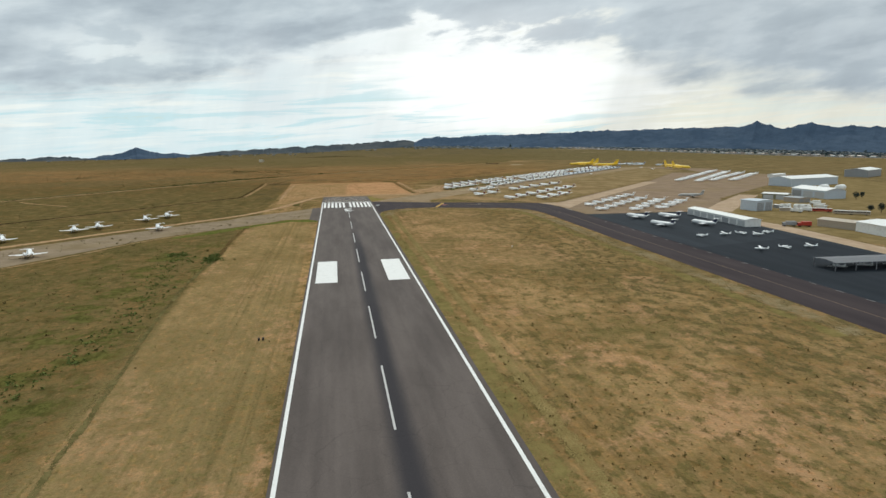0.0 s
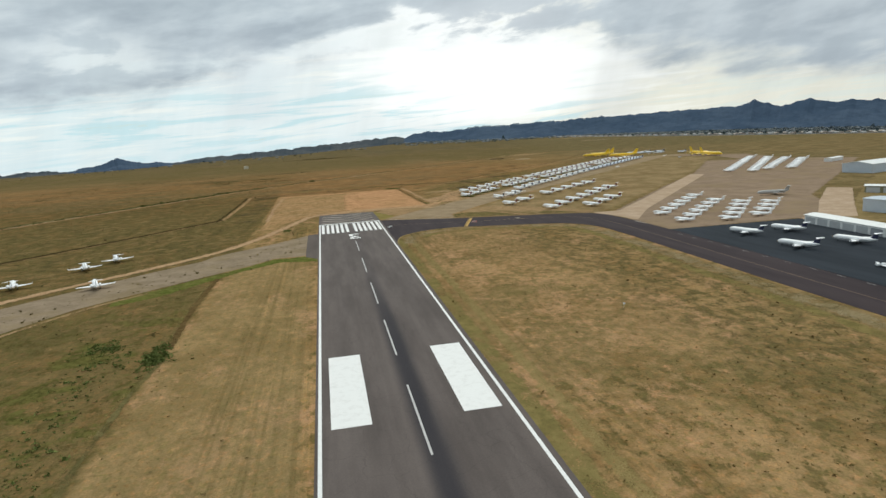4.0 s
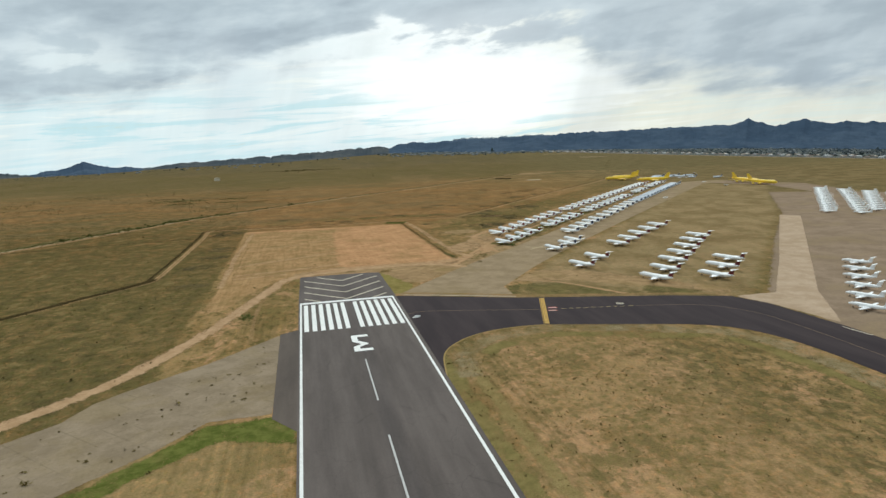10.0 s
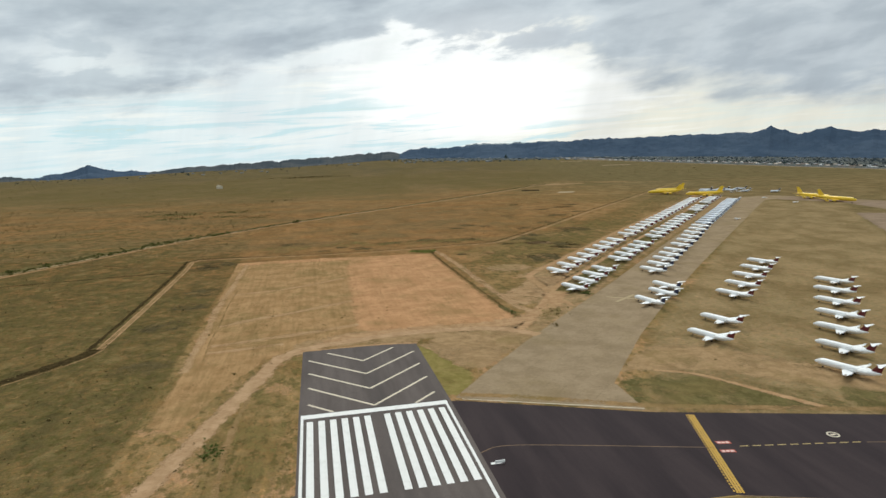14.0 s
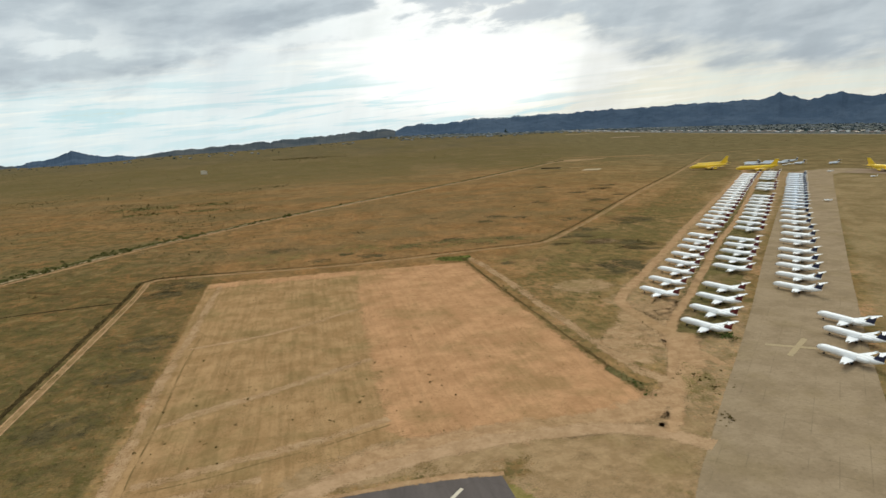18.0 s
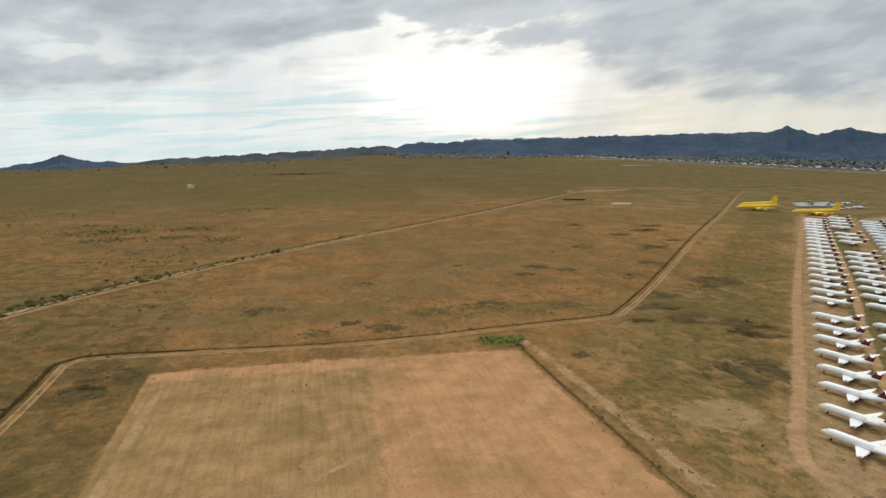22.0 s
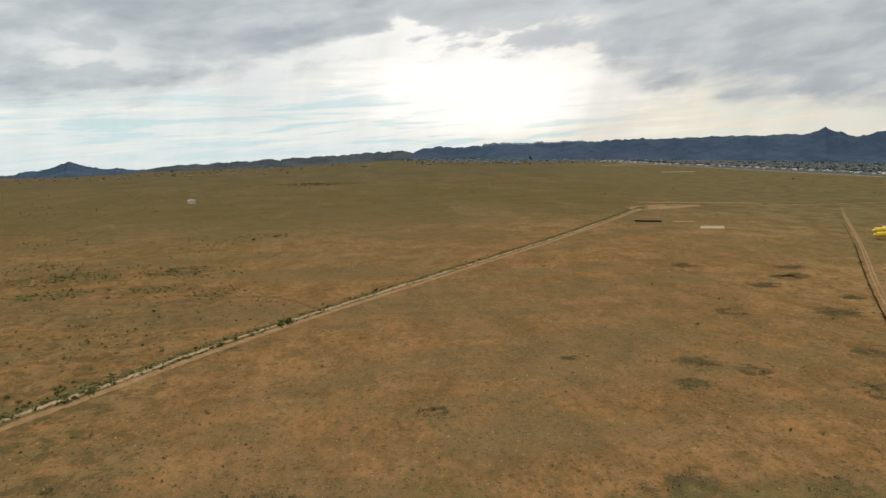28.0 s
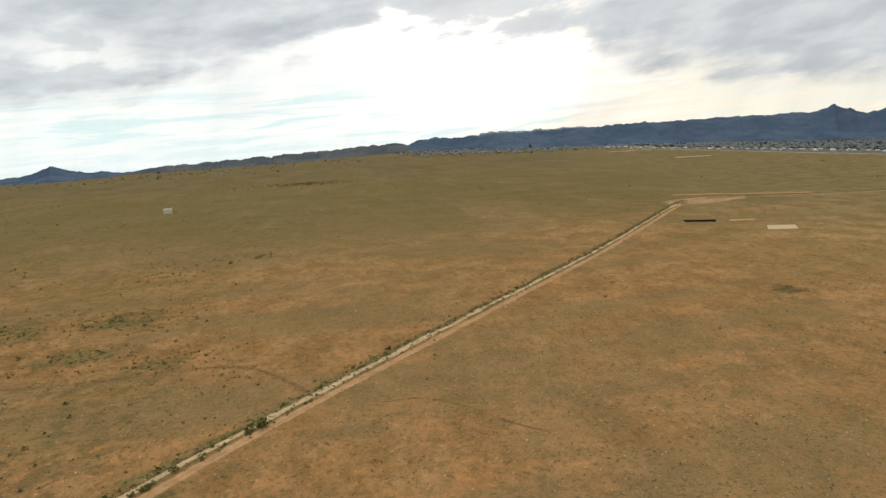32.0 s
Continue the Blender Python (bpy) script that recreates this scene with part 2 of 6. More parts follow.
def make_ground(name):
    """Dry high-desert grassland: straw, olive scrub and rusty soil."""
    m, n = material(name)
    p = place(n)
    x, y, z = n.xyz(p)
    # drifts of grass lie along the runway beside it, rounder beyond
    q = n.vec(x, n.math("ADD", n.math("MULTIPLY", n.math("MAXIMUM", y, -60.0), 0.72), n.math("MULTIPLY", n.math("MINIMUM", n.math("ADD", y, 60.0), 0.0), 0.66)), 0.0)
    big = n.noise(p, 0.007, 6, 0.6, 0.3)
    mid = n.noise(q, 0.04, 9, 0.72)
    blot = n.noise(n.vmath("ADD", q, (55, 7, 0)), 0.19, 8, 0.74)
    small = n.noise(q, 0.36, 7, 0.76)
    grain = n.noise(p, 1.7, 4, 0.8)
    wob = n.math("MULTIPLY", n.math("SUBTRACT", n.noise(p, 0.07, 8, 0.72), 0.5), 26.0)
    far = n.math("MULTIPLY", n.band(y, 40, 330), n.math("MULTIPLY", n.band(y, 1150, 600, 0.25, 1.0), n.band(n.math("SUBTRACT", x, n.math("MULTIPLY", y, 0.25)), 40, 300, 1.0, 0.35)))
    field = zone(n, x, y, n.math("MULTIPLY", wob, 2.0), [(84, 110), (160, -60), (800, 200), (760, 980), (150, 330), (100, 306)], 14.0)
    far = n.math("MULTIPLY", far, n.math("SUBTRACT", 1.0, n.math("MULTIPLY", field, 0.7)))
    straw = n.mix(n.band(mid, 0.38, 0.60), STRAW_DARK, STRAW_PALE)
    rust = n.mix(n.band(mid, 0.38, 0.60), RUST_DARK, RUST_PALE)
    color = n.mix(n.math("MULTIPLY", far, 0.9), straw, rust)
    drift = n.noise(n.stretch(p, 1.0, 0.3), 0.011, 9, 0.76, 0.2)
    # far plain: distance haze is put into this greyer brown
    hazed = n.mix(n.band(drift, 0.42, 0.58), (0.158, 0.122, 0.074), (0.098, 0.087, 0.056))
    color = n.mix(n.math("ADD", n.band(y, 680, 1300, 0.0, 0.7), n.band(y, 1500, 2300, 0.0, 0.28)), color, hazed)
    olive = n.mix(n.band(small, 0.38, 0.62), OLIVE_DARK, OLIVE_PALE)
    west = n.math("MULTIPLY", n.band(n.math("ADD", x, n.math("ADD", n.math("MULTIPLY", wob, 0.2), n.math("MULTIPLY", n.band(y, -300, -450), -5.0))), -69.5, -72.5), n.band(y, 420, 250))
    green = n.math("ADD", n.band(big, 0.42, 0.60, 0.0, 0.7), n.math("MULTIPLY", west, 0.8))
    green = n.math("SUBTRACT", green, n.math("MULTIPLY", far, 0.35))
    green = n.math("ADD", green, n.math("MULTIPLY", field, 0.4))
    green = n.math("ADD", green, n.math("MULTIPLY", n.band(n.math("ADD", x, n.math("MULTIPLY", wob, 3.0)), -85, -190, 0.0, 0.95), n.band(y, 560, 360)))
    green = n.math("ADD", green, n.band(n.math("SUBTRACT", y, n.math("MULTIPLY", x, 0.95)), 560, 760, 0.0, 0.2))
    green = n.math("ADD", green, n.math("MULTIPLY", n.math("MULTIPLY", n.band(n.math("ADD", y, n.math("MULTIPLY", wob, 8.0)), 880, 1100, 0.0, 0.85), n.band(y, 1900, 1500)), n.band(drift, 0.38, 0.52)), clamp=True)
    color = n.mix(n.math("MULTIPLY", green, n.band(n.math("ADD", n.math("MULTIPLY", mid, 0.55), n.math("MULTIPLY", small, 0.45)), 0.40, 0.56, 0.2, 0.95)), color, olive)
    bare = n.band(n.noise(n.vmath("ADD", q, (91, 17, 0)), 0.04, 9, 0.78, 0.3), 0.51, 0.60, 0.0, 0.85)
    bare = n.math("MULTIPLY", bare, n.math("SUBTRACT", 1.0, n.math("MULTIPLY", west, 0.85)))
    bare = n.math("MULTIPLY", bare, n.band(y, 120, 330, 1.0, 0.65))
    color = n.mix(n.math("MULTIPLY", bare, n.band(y, 900, 400)), color, n.mix(far, BARE, BARE_RUST))
    infield = zone(n, x, y, n.math("MULTIPLY", wob, 0.6), [(30, -330), (96, -330), (112, -104), (104, -90), (60, -80), (34, -100)], 16.0)
    strip = n.math("MULTIPLY", n.math("MULTIPLY", n.band(x, -72, -66), n.band(x, -24, -30)), n.band(y, -120, -150))
    calm = n.math("MAXIMUM", n.math("MULTIPLY", far, 0.5), n.math("MULTIPLY", n.math("MAXIMUM", infield, strip), 0.6))
    color = n.mix(n.math("MULTIPLY", n.band(blot, 0.50, 0.58, 0.0, 0.72), n.math("SUBTRACT", 1.0, calm)), color, n.vmath("MULTIPLY", olive, (0.85, 0.88, 0.8)))
    color = n.mix(n.band(blot, 0.46, 0.36, 0.0, 0.45), color, n.vmath("MULTIPLY", color, (1.35, 1.3, 1.22)))
    color = n.mix(n.math("MULTIPLY", west, 0.7), color, n.vmath("MULTIPLY", color, (0.80, 0.80, 0.78)))
    color = n.mix(n.math("MULTIPLY", strip, n.band(small, 0.34, 0.62, 0.25, 0.7)), color, (0.225, 0.168, 0.076))
    # orange and grey-brown mottling of the bare red plain
    red = n.noise(n.vmath("ADD", p, (211, 5, 0)), 0.05, 6, 0.62, 0.3)
    color = n.mix(n.math("MULTIPLY", far, n.band(red, 0.48, 0.66, 0.0, 0.45)), color, (0.318, 0.162, 0.066))
    color = n.mix(n.math("MULTIPLY", far, n.band(red, 0.48, 0.34, 0.0, 0.4)), color, (0.172, 0.112, 0.054))
    # long dull olive drifts across the plain
    swale = n.noise(n.stretch(n.vmath("ADD", p, (31, 407, 0)), 0.3, 1.0), 0.016, 8, 0.68, 0.3)
    wide_plain = n.math("MULTIPLY", n.band(y, 290, 360), n.band(n.math("SUBTRACT", x, n.math("MULTIPLY", y, 0.55)), 60, -120, 0.35, 1.0))
    color = n.mix(n.math("MULTIPLY", wide_plain, n.band(swale, 0.45, 0.58, 0.0, 0.50)), color, n.mix(n.band(small, 0.4, 0.6), (0.122, 0.094, 0.046), (0.205, 0.150, 0.074)))
    # tufts and pale stones on the open plain
    open_plain = n.band(y, 290, 330)
    tuft = n.noise(n.vmath("ADD", p, (71, 13, 0)), 0.62, 2, 0.5)
    color = n.mix(n.math("MULTIPLY", open_plain, n.math("MULTIPLY", n.band(tuft, 0.60, 0.66, 0.0, 0.75), n.band(red, 0.62, 0.46, 0.35, 1.0))), color, (0.098, 0.072, 0.034))
    color = n.mix(n.math("MULTIPLY", open_plain, n.band(n.noise(n.vmath("ADD", p, (9, 77, 0)), 0.8, 1, 0.5), 0.70, 0.74, 0.0, 0.7)), color, (0.44, 0.30, 0.18))
    color = n.mix(n.math("MULTIPLY", far, n.band(small, 0.50, 0.62, 0.0, 0.4)), color, n.vmath("MULTIPLY", color, (0.66, 0.64, 0.58)))
    # lumpy dark scrub over the western grass
    lump = n.noise(n.vmath("ADD", p, (17, 43, 0)), 0.105, 6, 0.66, 0.4)
    scrubby = n.math("MULTIPLY", n.band(n.math("ADD", x, n.math("MULTIPLY", wob, 0.5)), -66, -84), n.math("MULTIPLY", n.band(y, 900, 300, 0.3, 1.0), n.band(y, -230, -120, 0.25, 1.0)))
    color = n.mix(n.math("MULTIPLY", scrubby, n.band(lump, 0.49, 0.58, 0.0, 0.62)), color, n.mix(n.band(small, 0.4, 0.6), (0.058, 0.050, 0.023), (0.112, 0.092, 0.038)))
    color = n.mix(n.math("MULTIPLY", scrubby, n.band(lump, 0.45, 0.36, 0.0, 0.5)), color, (0.235, 0.170, 0.078))
    # duller scrub east of the yard and beyond the rows
    dull = n.band(n.math("SUBTRACT", n.math("ADD", x, n.math("MULTIPLY", wob, 2.0)), n.math("MULTIPLY", y, 0.25)), 170, 460)
    color = n.mix(n.math("MULTIPLY", dull, 0.7), color, n.mix(n.band(mid, 0.38, 0.60), (0.118, 0.094, 0.045), (0.192, 0.150, 0.078)))
    # khaki stubble among the jets, paler soil in the infield
    stub = zone(n, x, y, n.math("MULTIPLY", wob, 0.6), [(82, -24), (184, -58), (400, 176), (640, 470), (574, 540), (160, 86), (118, 40)], 5.0)
    khaki = n.mix(n.band(mid, 0.36, 0.62), (0.196, 0.140, 0.069), (0.308, 0.221, 0.119))
    color = n.mix(n.math("MULTIPLY", stub, 0.8), color, khaki)
    color = n.mix(n.math("MULTIPLY", infield, n.band(small, 0.60, 0.42, 0.0, 0.45)), color, (0.375, 0.232, 0.118))
    # lumpy olive clumps all over the infield grass, on tan soil
    meadow = n.math("MULTIPLY", n.math("MULTIPLY", n.band(x, 30, 44), n.band(x, 152, 146)), n.math("MULTIPLY", n.band(y, -88, -104), n.band(y, -440, -280, 0.4, 1.0)))
    clump = n.noise(n.vmath("ADD", p, (5, 303, 0)), 0.26, 4, 0.62, 0.5)
    patch = n.noise(n.vmath("ADD", p, (15, 33, 0)), 0.045, 5, 0.6)
    thick = n.math("ADD", n.math("MULTIPLY", clump, 0.6), n.math("MULTIPLY", patch, 0.4))
    color = n.mix(n.math("MULTIPLY", meadow, n.band(thick, 0.50, 0.58, 0.0, 0.64)), color, n.mix(n.band(small, 0.4, 0.6), (0.098, 0.080, 0.032), (0.182, 0.142, 0.058)))
    color = n.mix(n.math("MULTIPLY", meadow, n.band(thick, 0.47, 0.41, 0.0, 0.5)), color, (0.345, 0.222, 0.112))
    east = n.math("MULTIPLY", n.math("MULTIPLY", n.band(n.math("ADD", x, n.math("MULTIPLY", wob, 0.8)), 66, 108), n.band(x, 152, 146)), n.band(y, -98, -112))
    color = n.mix(n.math("MULTIPLY", east, n.band(blot, 0.45, 0.56, 0.15, 0.75)), color, n.mix(n.band(small, 0.4, 0.6), (0.086, 0.068, 0.030), (0.160, 0.122, 0.052)))
    # trodden soil round the stored jets, rank grass beside it, town lots far off
    trod = zone(n, x, y, wob, [(18, 40), (40, 24), (84, 60), (120, 94), (112, 118), (64, 84), (18, 80)])
    for pts in ([(84, 72), (126, 108), (160, 150), (146, 176), (112, 172), (98, 122)], [(118, 112), (580, 600), (548, 650), (108, 172)]):
        trod = n.math("MAXIMUM", trod, zone(n, x, y, wob, pts))
    soil = n.mix(n.band(blot, 0.42, 0.58), (0.360, 0.240, 0.132), (0.270, 0.183, 0.096))
    color = n.mix(n.math("MULTIPLY", trod, n.band(mid, 0.66, 0.48, 0.5, 0.95)), color, soil)
    rank = zone(n, x, y, wob, [(86, 182), (112, 186), (548, 668), (522, 692), (74, 212)])
    rank = n.math("MAXIMUM", rank, zone(n, x, y, wob, [(92, -22), (172, -54), (150, -34), (114, -8), (92, -4)]))
    color = n.mix(n.math("MULTIPLY", rank, n.band(blot, 0.42, 0.57, 0.15, 0.7)), color, olive)
    # the town lots' blue-grey carries haze in the base colour
    lots = n.math("MAXIMUM", n.band(n.math("ADD", x, n.math("MULTIPLY", wob, 4.0)), 1420, 1480), n.math("MULTIPLY", n.band(y, 3150, 3300), n.band(x, 500, 700)))
    color = n.mix(n.math("MULTIPLY", lots, 0.85), color, n.mix(n.band(blot, 0.45, 0.6), (0.092, 0.108, 0.114), (0.130, 0.142, 0.142)))
    color = n.mix(n.band(small, 0.53, 0.66, 0.0, 0.54), color, n.vmath("MULTIPLY", color, (0.48, 0.52, 0.45)))
    color = n.mix(n.band(small, 0.46, 0.34, 0.0, 0.5), color, n.vmath("MULTIPLY", color, (1.5, 1.42, 1.35)))
    color = n.mix(n.band(grain, 0.46, 0.66, 0.0, 0.45), color, n.vmath("MULTIPLY", color, (0.5, 0.52, 0.46)))
    color = n.mix(n.band(grain, 0.46, 0.34, 0.0, 0.35), color, n.vmath("MULTIPLY", color, (1.5, 1.45, 1.4)))
    hue = n.xyz(n.add("ShaderNodeTexNoise", 1, Vector=p, Scale=0.55, Detail=5.0, Roughness=0.7))
    color = n.mix(n.band(hue[0], 0.52, 0.64, 0.0, 0.5), color, n.vmath("MULTIPLY", color, (1.35, 1.08, 0.95)))
    color = n.mix(n.band(hue[1], 0.52, 0.64, 0.0, 0.5), color, n.vmath("MULTIPLY", color, (0.72, 0.86, 0.66)))
    color = n.mix(n.band(hue[2], 0.54, 0.66, 0.0, 0.45), color, n.vmath("MULTIPLY", color, (0.55, 0.55, 0.52)))
    damp = n.math("MULTIPLY", n.math("MULTIPLY", n.band(x, -66, -76), n.band(x, -150, -96)), n.band(y, -190, -260))
    damp = n.math("MULTIPLY", damp, n.band(n.noise(n.vmath("ADD", p, (5, 31, 0)), 0.06, 7, 0.7), 0.50, 0.58))
    color = n.mix(n.math("MULTIPLY", damp, 0.8), color, n.mix(n.band(small, 0.4, 0.6), (0.045, 0.050, 0.012), (0.12, 0.115, 0.032)))
    # mown verge along the runway, with the mower's lines
    verge = n.math("MULTIPLY", n.band(n.math("ABSOLUTE", x), 70, 40), n.band(y, 8, -30))
    rows = n.noise(n.stretch(p, 1.0, 0.010), 0.5, 4, 0.65)
    color = n.mix(n.math("MULTIPLY", verge, n.band(rows, 0.48, 0.66, 0.0, 0.55)), color, n.vmath("MULTIPLY", color, (0.62, 0.66, 0.6)))
    color = n.mix(n.math("MULTIPLY", verge, n.band(rows, 0.46, 0.30, 0.0, 0.5)), color, n.vmath("MULTIPLY", color, (1.4, 1.3, 1.2)))
    height = n.math("ADD", n.math("MULTIPLY", small, 0.7), n.math("MULTIPLY", grain, 0.3))
    n.surface(color, 1.0, normal=n.bump(height, 0.5, 0.4), Specular_IOR_Level=0.0)
    return m


def make_asphalt(name, dark, pale, streak=0.0, cracks=True):
    m, n = material(name)
    p = place(n)
    x, y, z = n.xyz(p)
    big = n.noise(n.stretch(p, 1.0, 0.15), 0.12, 5, 0.6)
    small = n.noise(p, 3.0, 4, 0.7)
    color = n.mix(n.band(big, 0.32, 0.68), dark, pale)
    lanes = n.noise(n.stretch(p, 1.0, 0.004), 0.45, 2, 0.5)
    color = n.mix(n.band(lanes, 0.40, 0.62, 0.0, 0.22), color, n.vmath("MULTIPLY", color, (0.72, 0.72, 0.74)))
    if streak:
        wob = n.math("ADD", x, n.math("MULTIPLY", n.noise(n.stretch(p, 0.3, 0.03), 0.3, 2), 2.0))
        rubber = n.math("MULTIPLY", n.band(n.math("ABSOLUTE", n.math("SUBTRACT", wob, 2.2)), 4.6, 0.6), n.band(y, -150, -300, 0.2, 1.0))
        color = n.mix(n.math("MULTIPLY", rubber, streak), color, (0.020, 0.020, 0.026))
    color = n.mix(n.band(small, 0.35, 0.72, 0.0, 0.4), color, n.vmath("MULTIPLY", color, (1.5, 1.45, 1.4)))
    if cracks:
        v = n.tree.nodes.new("ShaderNodeTexVoronoi")
        v.feature = "DISTANCE_TO_EDGE"
        n.put(n.vmath("ADD", p, n.stretch(n.add("ShaderNodeTexNoise", 1, Vector=p, Scale=0.3), 3, 3, 0)), v.inputs["Vector"])
        n.put(0.10, v.inputs["Scale"])
        color = n.mix(n.band(v.outputs[0], 0.010, 0.003, 0.0, 0.18), color, (0.02, 0.018, 0.018))
    n.surface(color, 0.95, normal=n.bump(small, 0.25, 0.02), Specular_IOR_Level=0.2)
    return m


def make_dirt(name, a, b, weeds=0.3, scale=0.15, lines=0.0, joints=0.0, solid=1.0, patchy=0.0):
    m, n = material(name)
    p = place(n)
    mid = n.noise(p, scale, 8, 0.72)
    big = n.noise(p, 0.03, 7, 0.7)
    small = n.noise(p, 0.9, 6, 0.78)
    color = n.mix(n.band(mid, 0.38, 0.62), a, b)
    color = n.mix(n.band(big, 0.48, 0.62, 0.0, weeds), color, (0.20, 0.145, 0.058))
    color = n.mix(n.band(small, 0.52, 0.68, 0.0, 0.5), color, n.vmath("MULTIPLY", color, (0.6, 0.6, 0.56)))
    color = n.mix(n.band(small, 0.46, 0.34, 0.0, 0.4), color, n.vmath("MULTIPLY", color, (1.35, 1.32, 1.3)))
    if lines:
        furrow = n.noise(n.stretch(p, 1.0, 0.05), 0.5, 5, 0.7)
        color = n.mix(n.band(furrow, 0.44, 0.60, 0.0, lines), color, n.vmath("MULTIPLY", color, (0.62, 0.64, 0.6)))
    if joints:
        # slabs of about 6 m, weeds in the joints
        c, s = math.cos(radians(-45)), math.sin(radians(-45))
        x, y, z = n.xyz(p)
        for kx, ky in ((c, s), (-s, c)):
            along = n.math("ADD", n.math("MULTIPLY", x, kx / 6), n.math("MULTIPLY", y, ky / 6))
            gap = n.math("ABSOLUTE", n.math("SUBTRACT", n.math("FRACT", along), 0.5))
            broken = n.band(n.noise(p, 0.09, 3, 0.6), 0.45, 0.60)
            color = n.mix(n.math("MULTIPLY", n.band(gap, 0.03, 0.01, 0.0, joints), broken), color, (0.07, 0.058, 0.035))
    # the border frays into whatever lies beneath
    e = n.tree.nodes.new("ShaderNodeAttribute")
    e.attribute_name = "edge"
    fray = n.math("MULTIPLY", n.math("SUBTRACT", n.noise(n.vmath("ADD", p, (13, 71, 0)), 0.22, 8, 0.76), 0.5), 4.4)
    alpha = n.band(n.math("ADD", e.outputs["Fac"], fray), -0.75, 0.75, 0.0, solid)
    if patchy:
        alpha = n.math("MULTIPLY", alpha, n.band(n.noise(n.vmath("ADD", p, (37, 3, 0)), 0.075, 8, 0.72), 0.40, 0.56, 1.0 - patchy, 1.0))
    # thin cover breaks up into tufts and crumbs
    tuft = n.math("ADD", n.math("MULTIPLY", n.math("SUBTRACT", n.noise(n.vmath("ADD", p, (3, 9, 0)), 2.4, 3, 0.7), 0.5), 2.6), 0.5)
    alpha = n.band(n.math("SUBTRACT", alpha, n.math("MINIMUM", n.math("MAXIMUM", tuft, 0.06), 0.94)), -0.03, 0.03)
    n.surface(color, 1.0, normal=n.bump(small, 0.4, 0.08), Specular_IOR_Level=0.0, Alpha=alpha)
    return m


def make_plain(name, color, rough=0.5, metal=0.0, dirt=0.25, scale=0.6, dirt_color=(0.25, 0.2, 0.14), gloss=0.5):
    """Paint, metal or plastic with some dust and weathering."""
    m, n = material(name)
    c = n.add("ShaderNodeTexCoord", 3)
    r = n.tree.nodes.new("ShaderNodeObjectInfo")
    p = n.vmath("ADD", c, n.vec(n.math("MULTIPLY", r.outputs["Random"], 40.0), 0.0, 0.0))
    soil = n.noise(p, scale, 5, 0.65, 0.3)
    fine = n.noise(p, scale * 9, 3, 0.7)
    base = n.mix(n.math("MULTIPLY", r.outputs["Random"], 0.14), color, tuple(v * 0.75 for v in color))
    base = n.mix(n.band(soil, 0.45, 0.75, 0.0, dirt), base, dirt_color)
    n.surface(base, n.band(fine, 0.3, 0.7, rough * 0.85, min(1.0, rough * 1.15)), metal, normal=n.bump(fine, 0.05, 0.02), Specular_IOR_Level=gloss)
    return m


def make_leaf(name, a, b):
    m, n = material(name)
    g = n.tree.nodes.new("ShaderNodeNewGeometry")
    c = n.mix(g.outputs["Random Per Island"], a, b)
    c = n.mix(n.band(n.noise(g.outputs[0], 2.0, 3), 0.4, 0.7, 0.0, 0.5), c, n.vmath("MULTIPLY", c, (0.6, 0.62, 0.55)))
    n.surface(c, 1.0, Specular_IOR_Level=0.05)
    return m


def make_rock(name, dark, pale, deep):
    m, n = material(name)
    p = place(n)
    big, fine = n.noise(p, 0.004, 6, 0.65, 0.6), n.noise(p, 0.02, 5, 0.7)
    c = n.mix(n.band(big, 0.38, 0.62), dark, pale)
    c = n.mix(n.band(fine, 0.45, 0.7, 0.0, 0.4), c, deep)
    n.surface(c, 1.0, normal=n.bump(fine, 0.35, 25.0), Specular_IOR_Level=0.0)
    return m


STRAW_DARK, STRAW_PALE = (0.215, 0.134, 0.055), (0.345, 0.221, 0.104)
RUST_DARK, RUST_PALE = (0.198, 0.110, 0.045), (0.276, 0.156, 0.069)
OLIVE_DARK, OLIVE_PALE = (0.082, 0.067, 0.025), (0.165, 0.130, 0.052)
BARE, BARE_RUST = (0.395, 0.234, 0.124), (0.335, 0.168, 0.070)
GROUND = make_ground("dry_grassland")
RUNWAY = make_asphalt("runway_asphalt", (0.086, 0.071, 0.064), (0.122, 0.101, 0.091), 0.8)
TAXI = make_asphalt("taxiway_asphalt", (0.028, 0.020, 0.022), (0.043, 0.031, 0.032))
APRON = make_asphalt("apron_asphalt", (0.012, 0.017, 0.023), (0.021, 0.027, 0.035))
APRON_NEW = make_asphalt("fresh_apron_asphalt", (0.007, 0.011, 0.016), (0.013, 0.018, 0.025), cracks=False)
DASH_LINE = make_plain("worn_white_marking_paint", (0.26, 0.25, 0.24), 0.9, dirt=0.4, scale=0.5, dirt_color=(0.06, 0.06, 0.065))
SHOULDER = make_asphalt("worn_shoulder_asphalt", (0.080, 0.064, 0.054), (0.110, 0.088, 0.073))
OLD = make_dirt("old_pavement", (0.250, 0.184, 0.114), (0.314, 0.235, 0.150), 0.2, 0.08, joints=0.22)
OLD_DARK = make_dirt("old_taxiway_pavement", (0.218, 0.167, 0.112), (0.280, 0.217, 0.150), 0.28, 0.08, joints=0.3)
# near-black, for the foundation's floor and tallest wall
PIT = make_plain("near_black_foundation", (0.030, 0.020, 0.012), 1.0, dirt=0.3, dirt_color=(0.08, 0.05, 0.03), gloss=0.0)
PALE = make_dirt("pale_concrete", (0.372, 0.270, 0.182), (0.450, 0.338, 0.240), 0.12, 0.1, joints=0.06)
YARD = make_dirt("storage_yard_gravel", (0.222, 0.160, 0.110), (0.288, 0.212, 0.150), 0.3, 0.06)
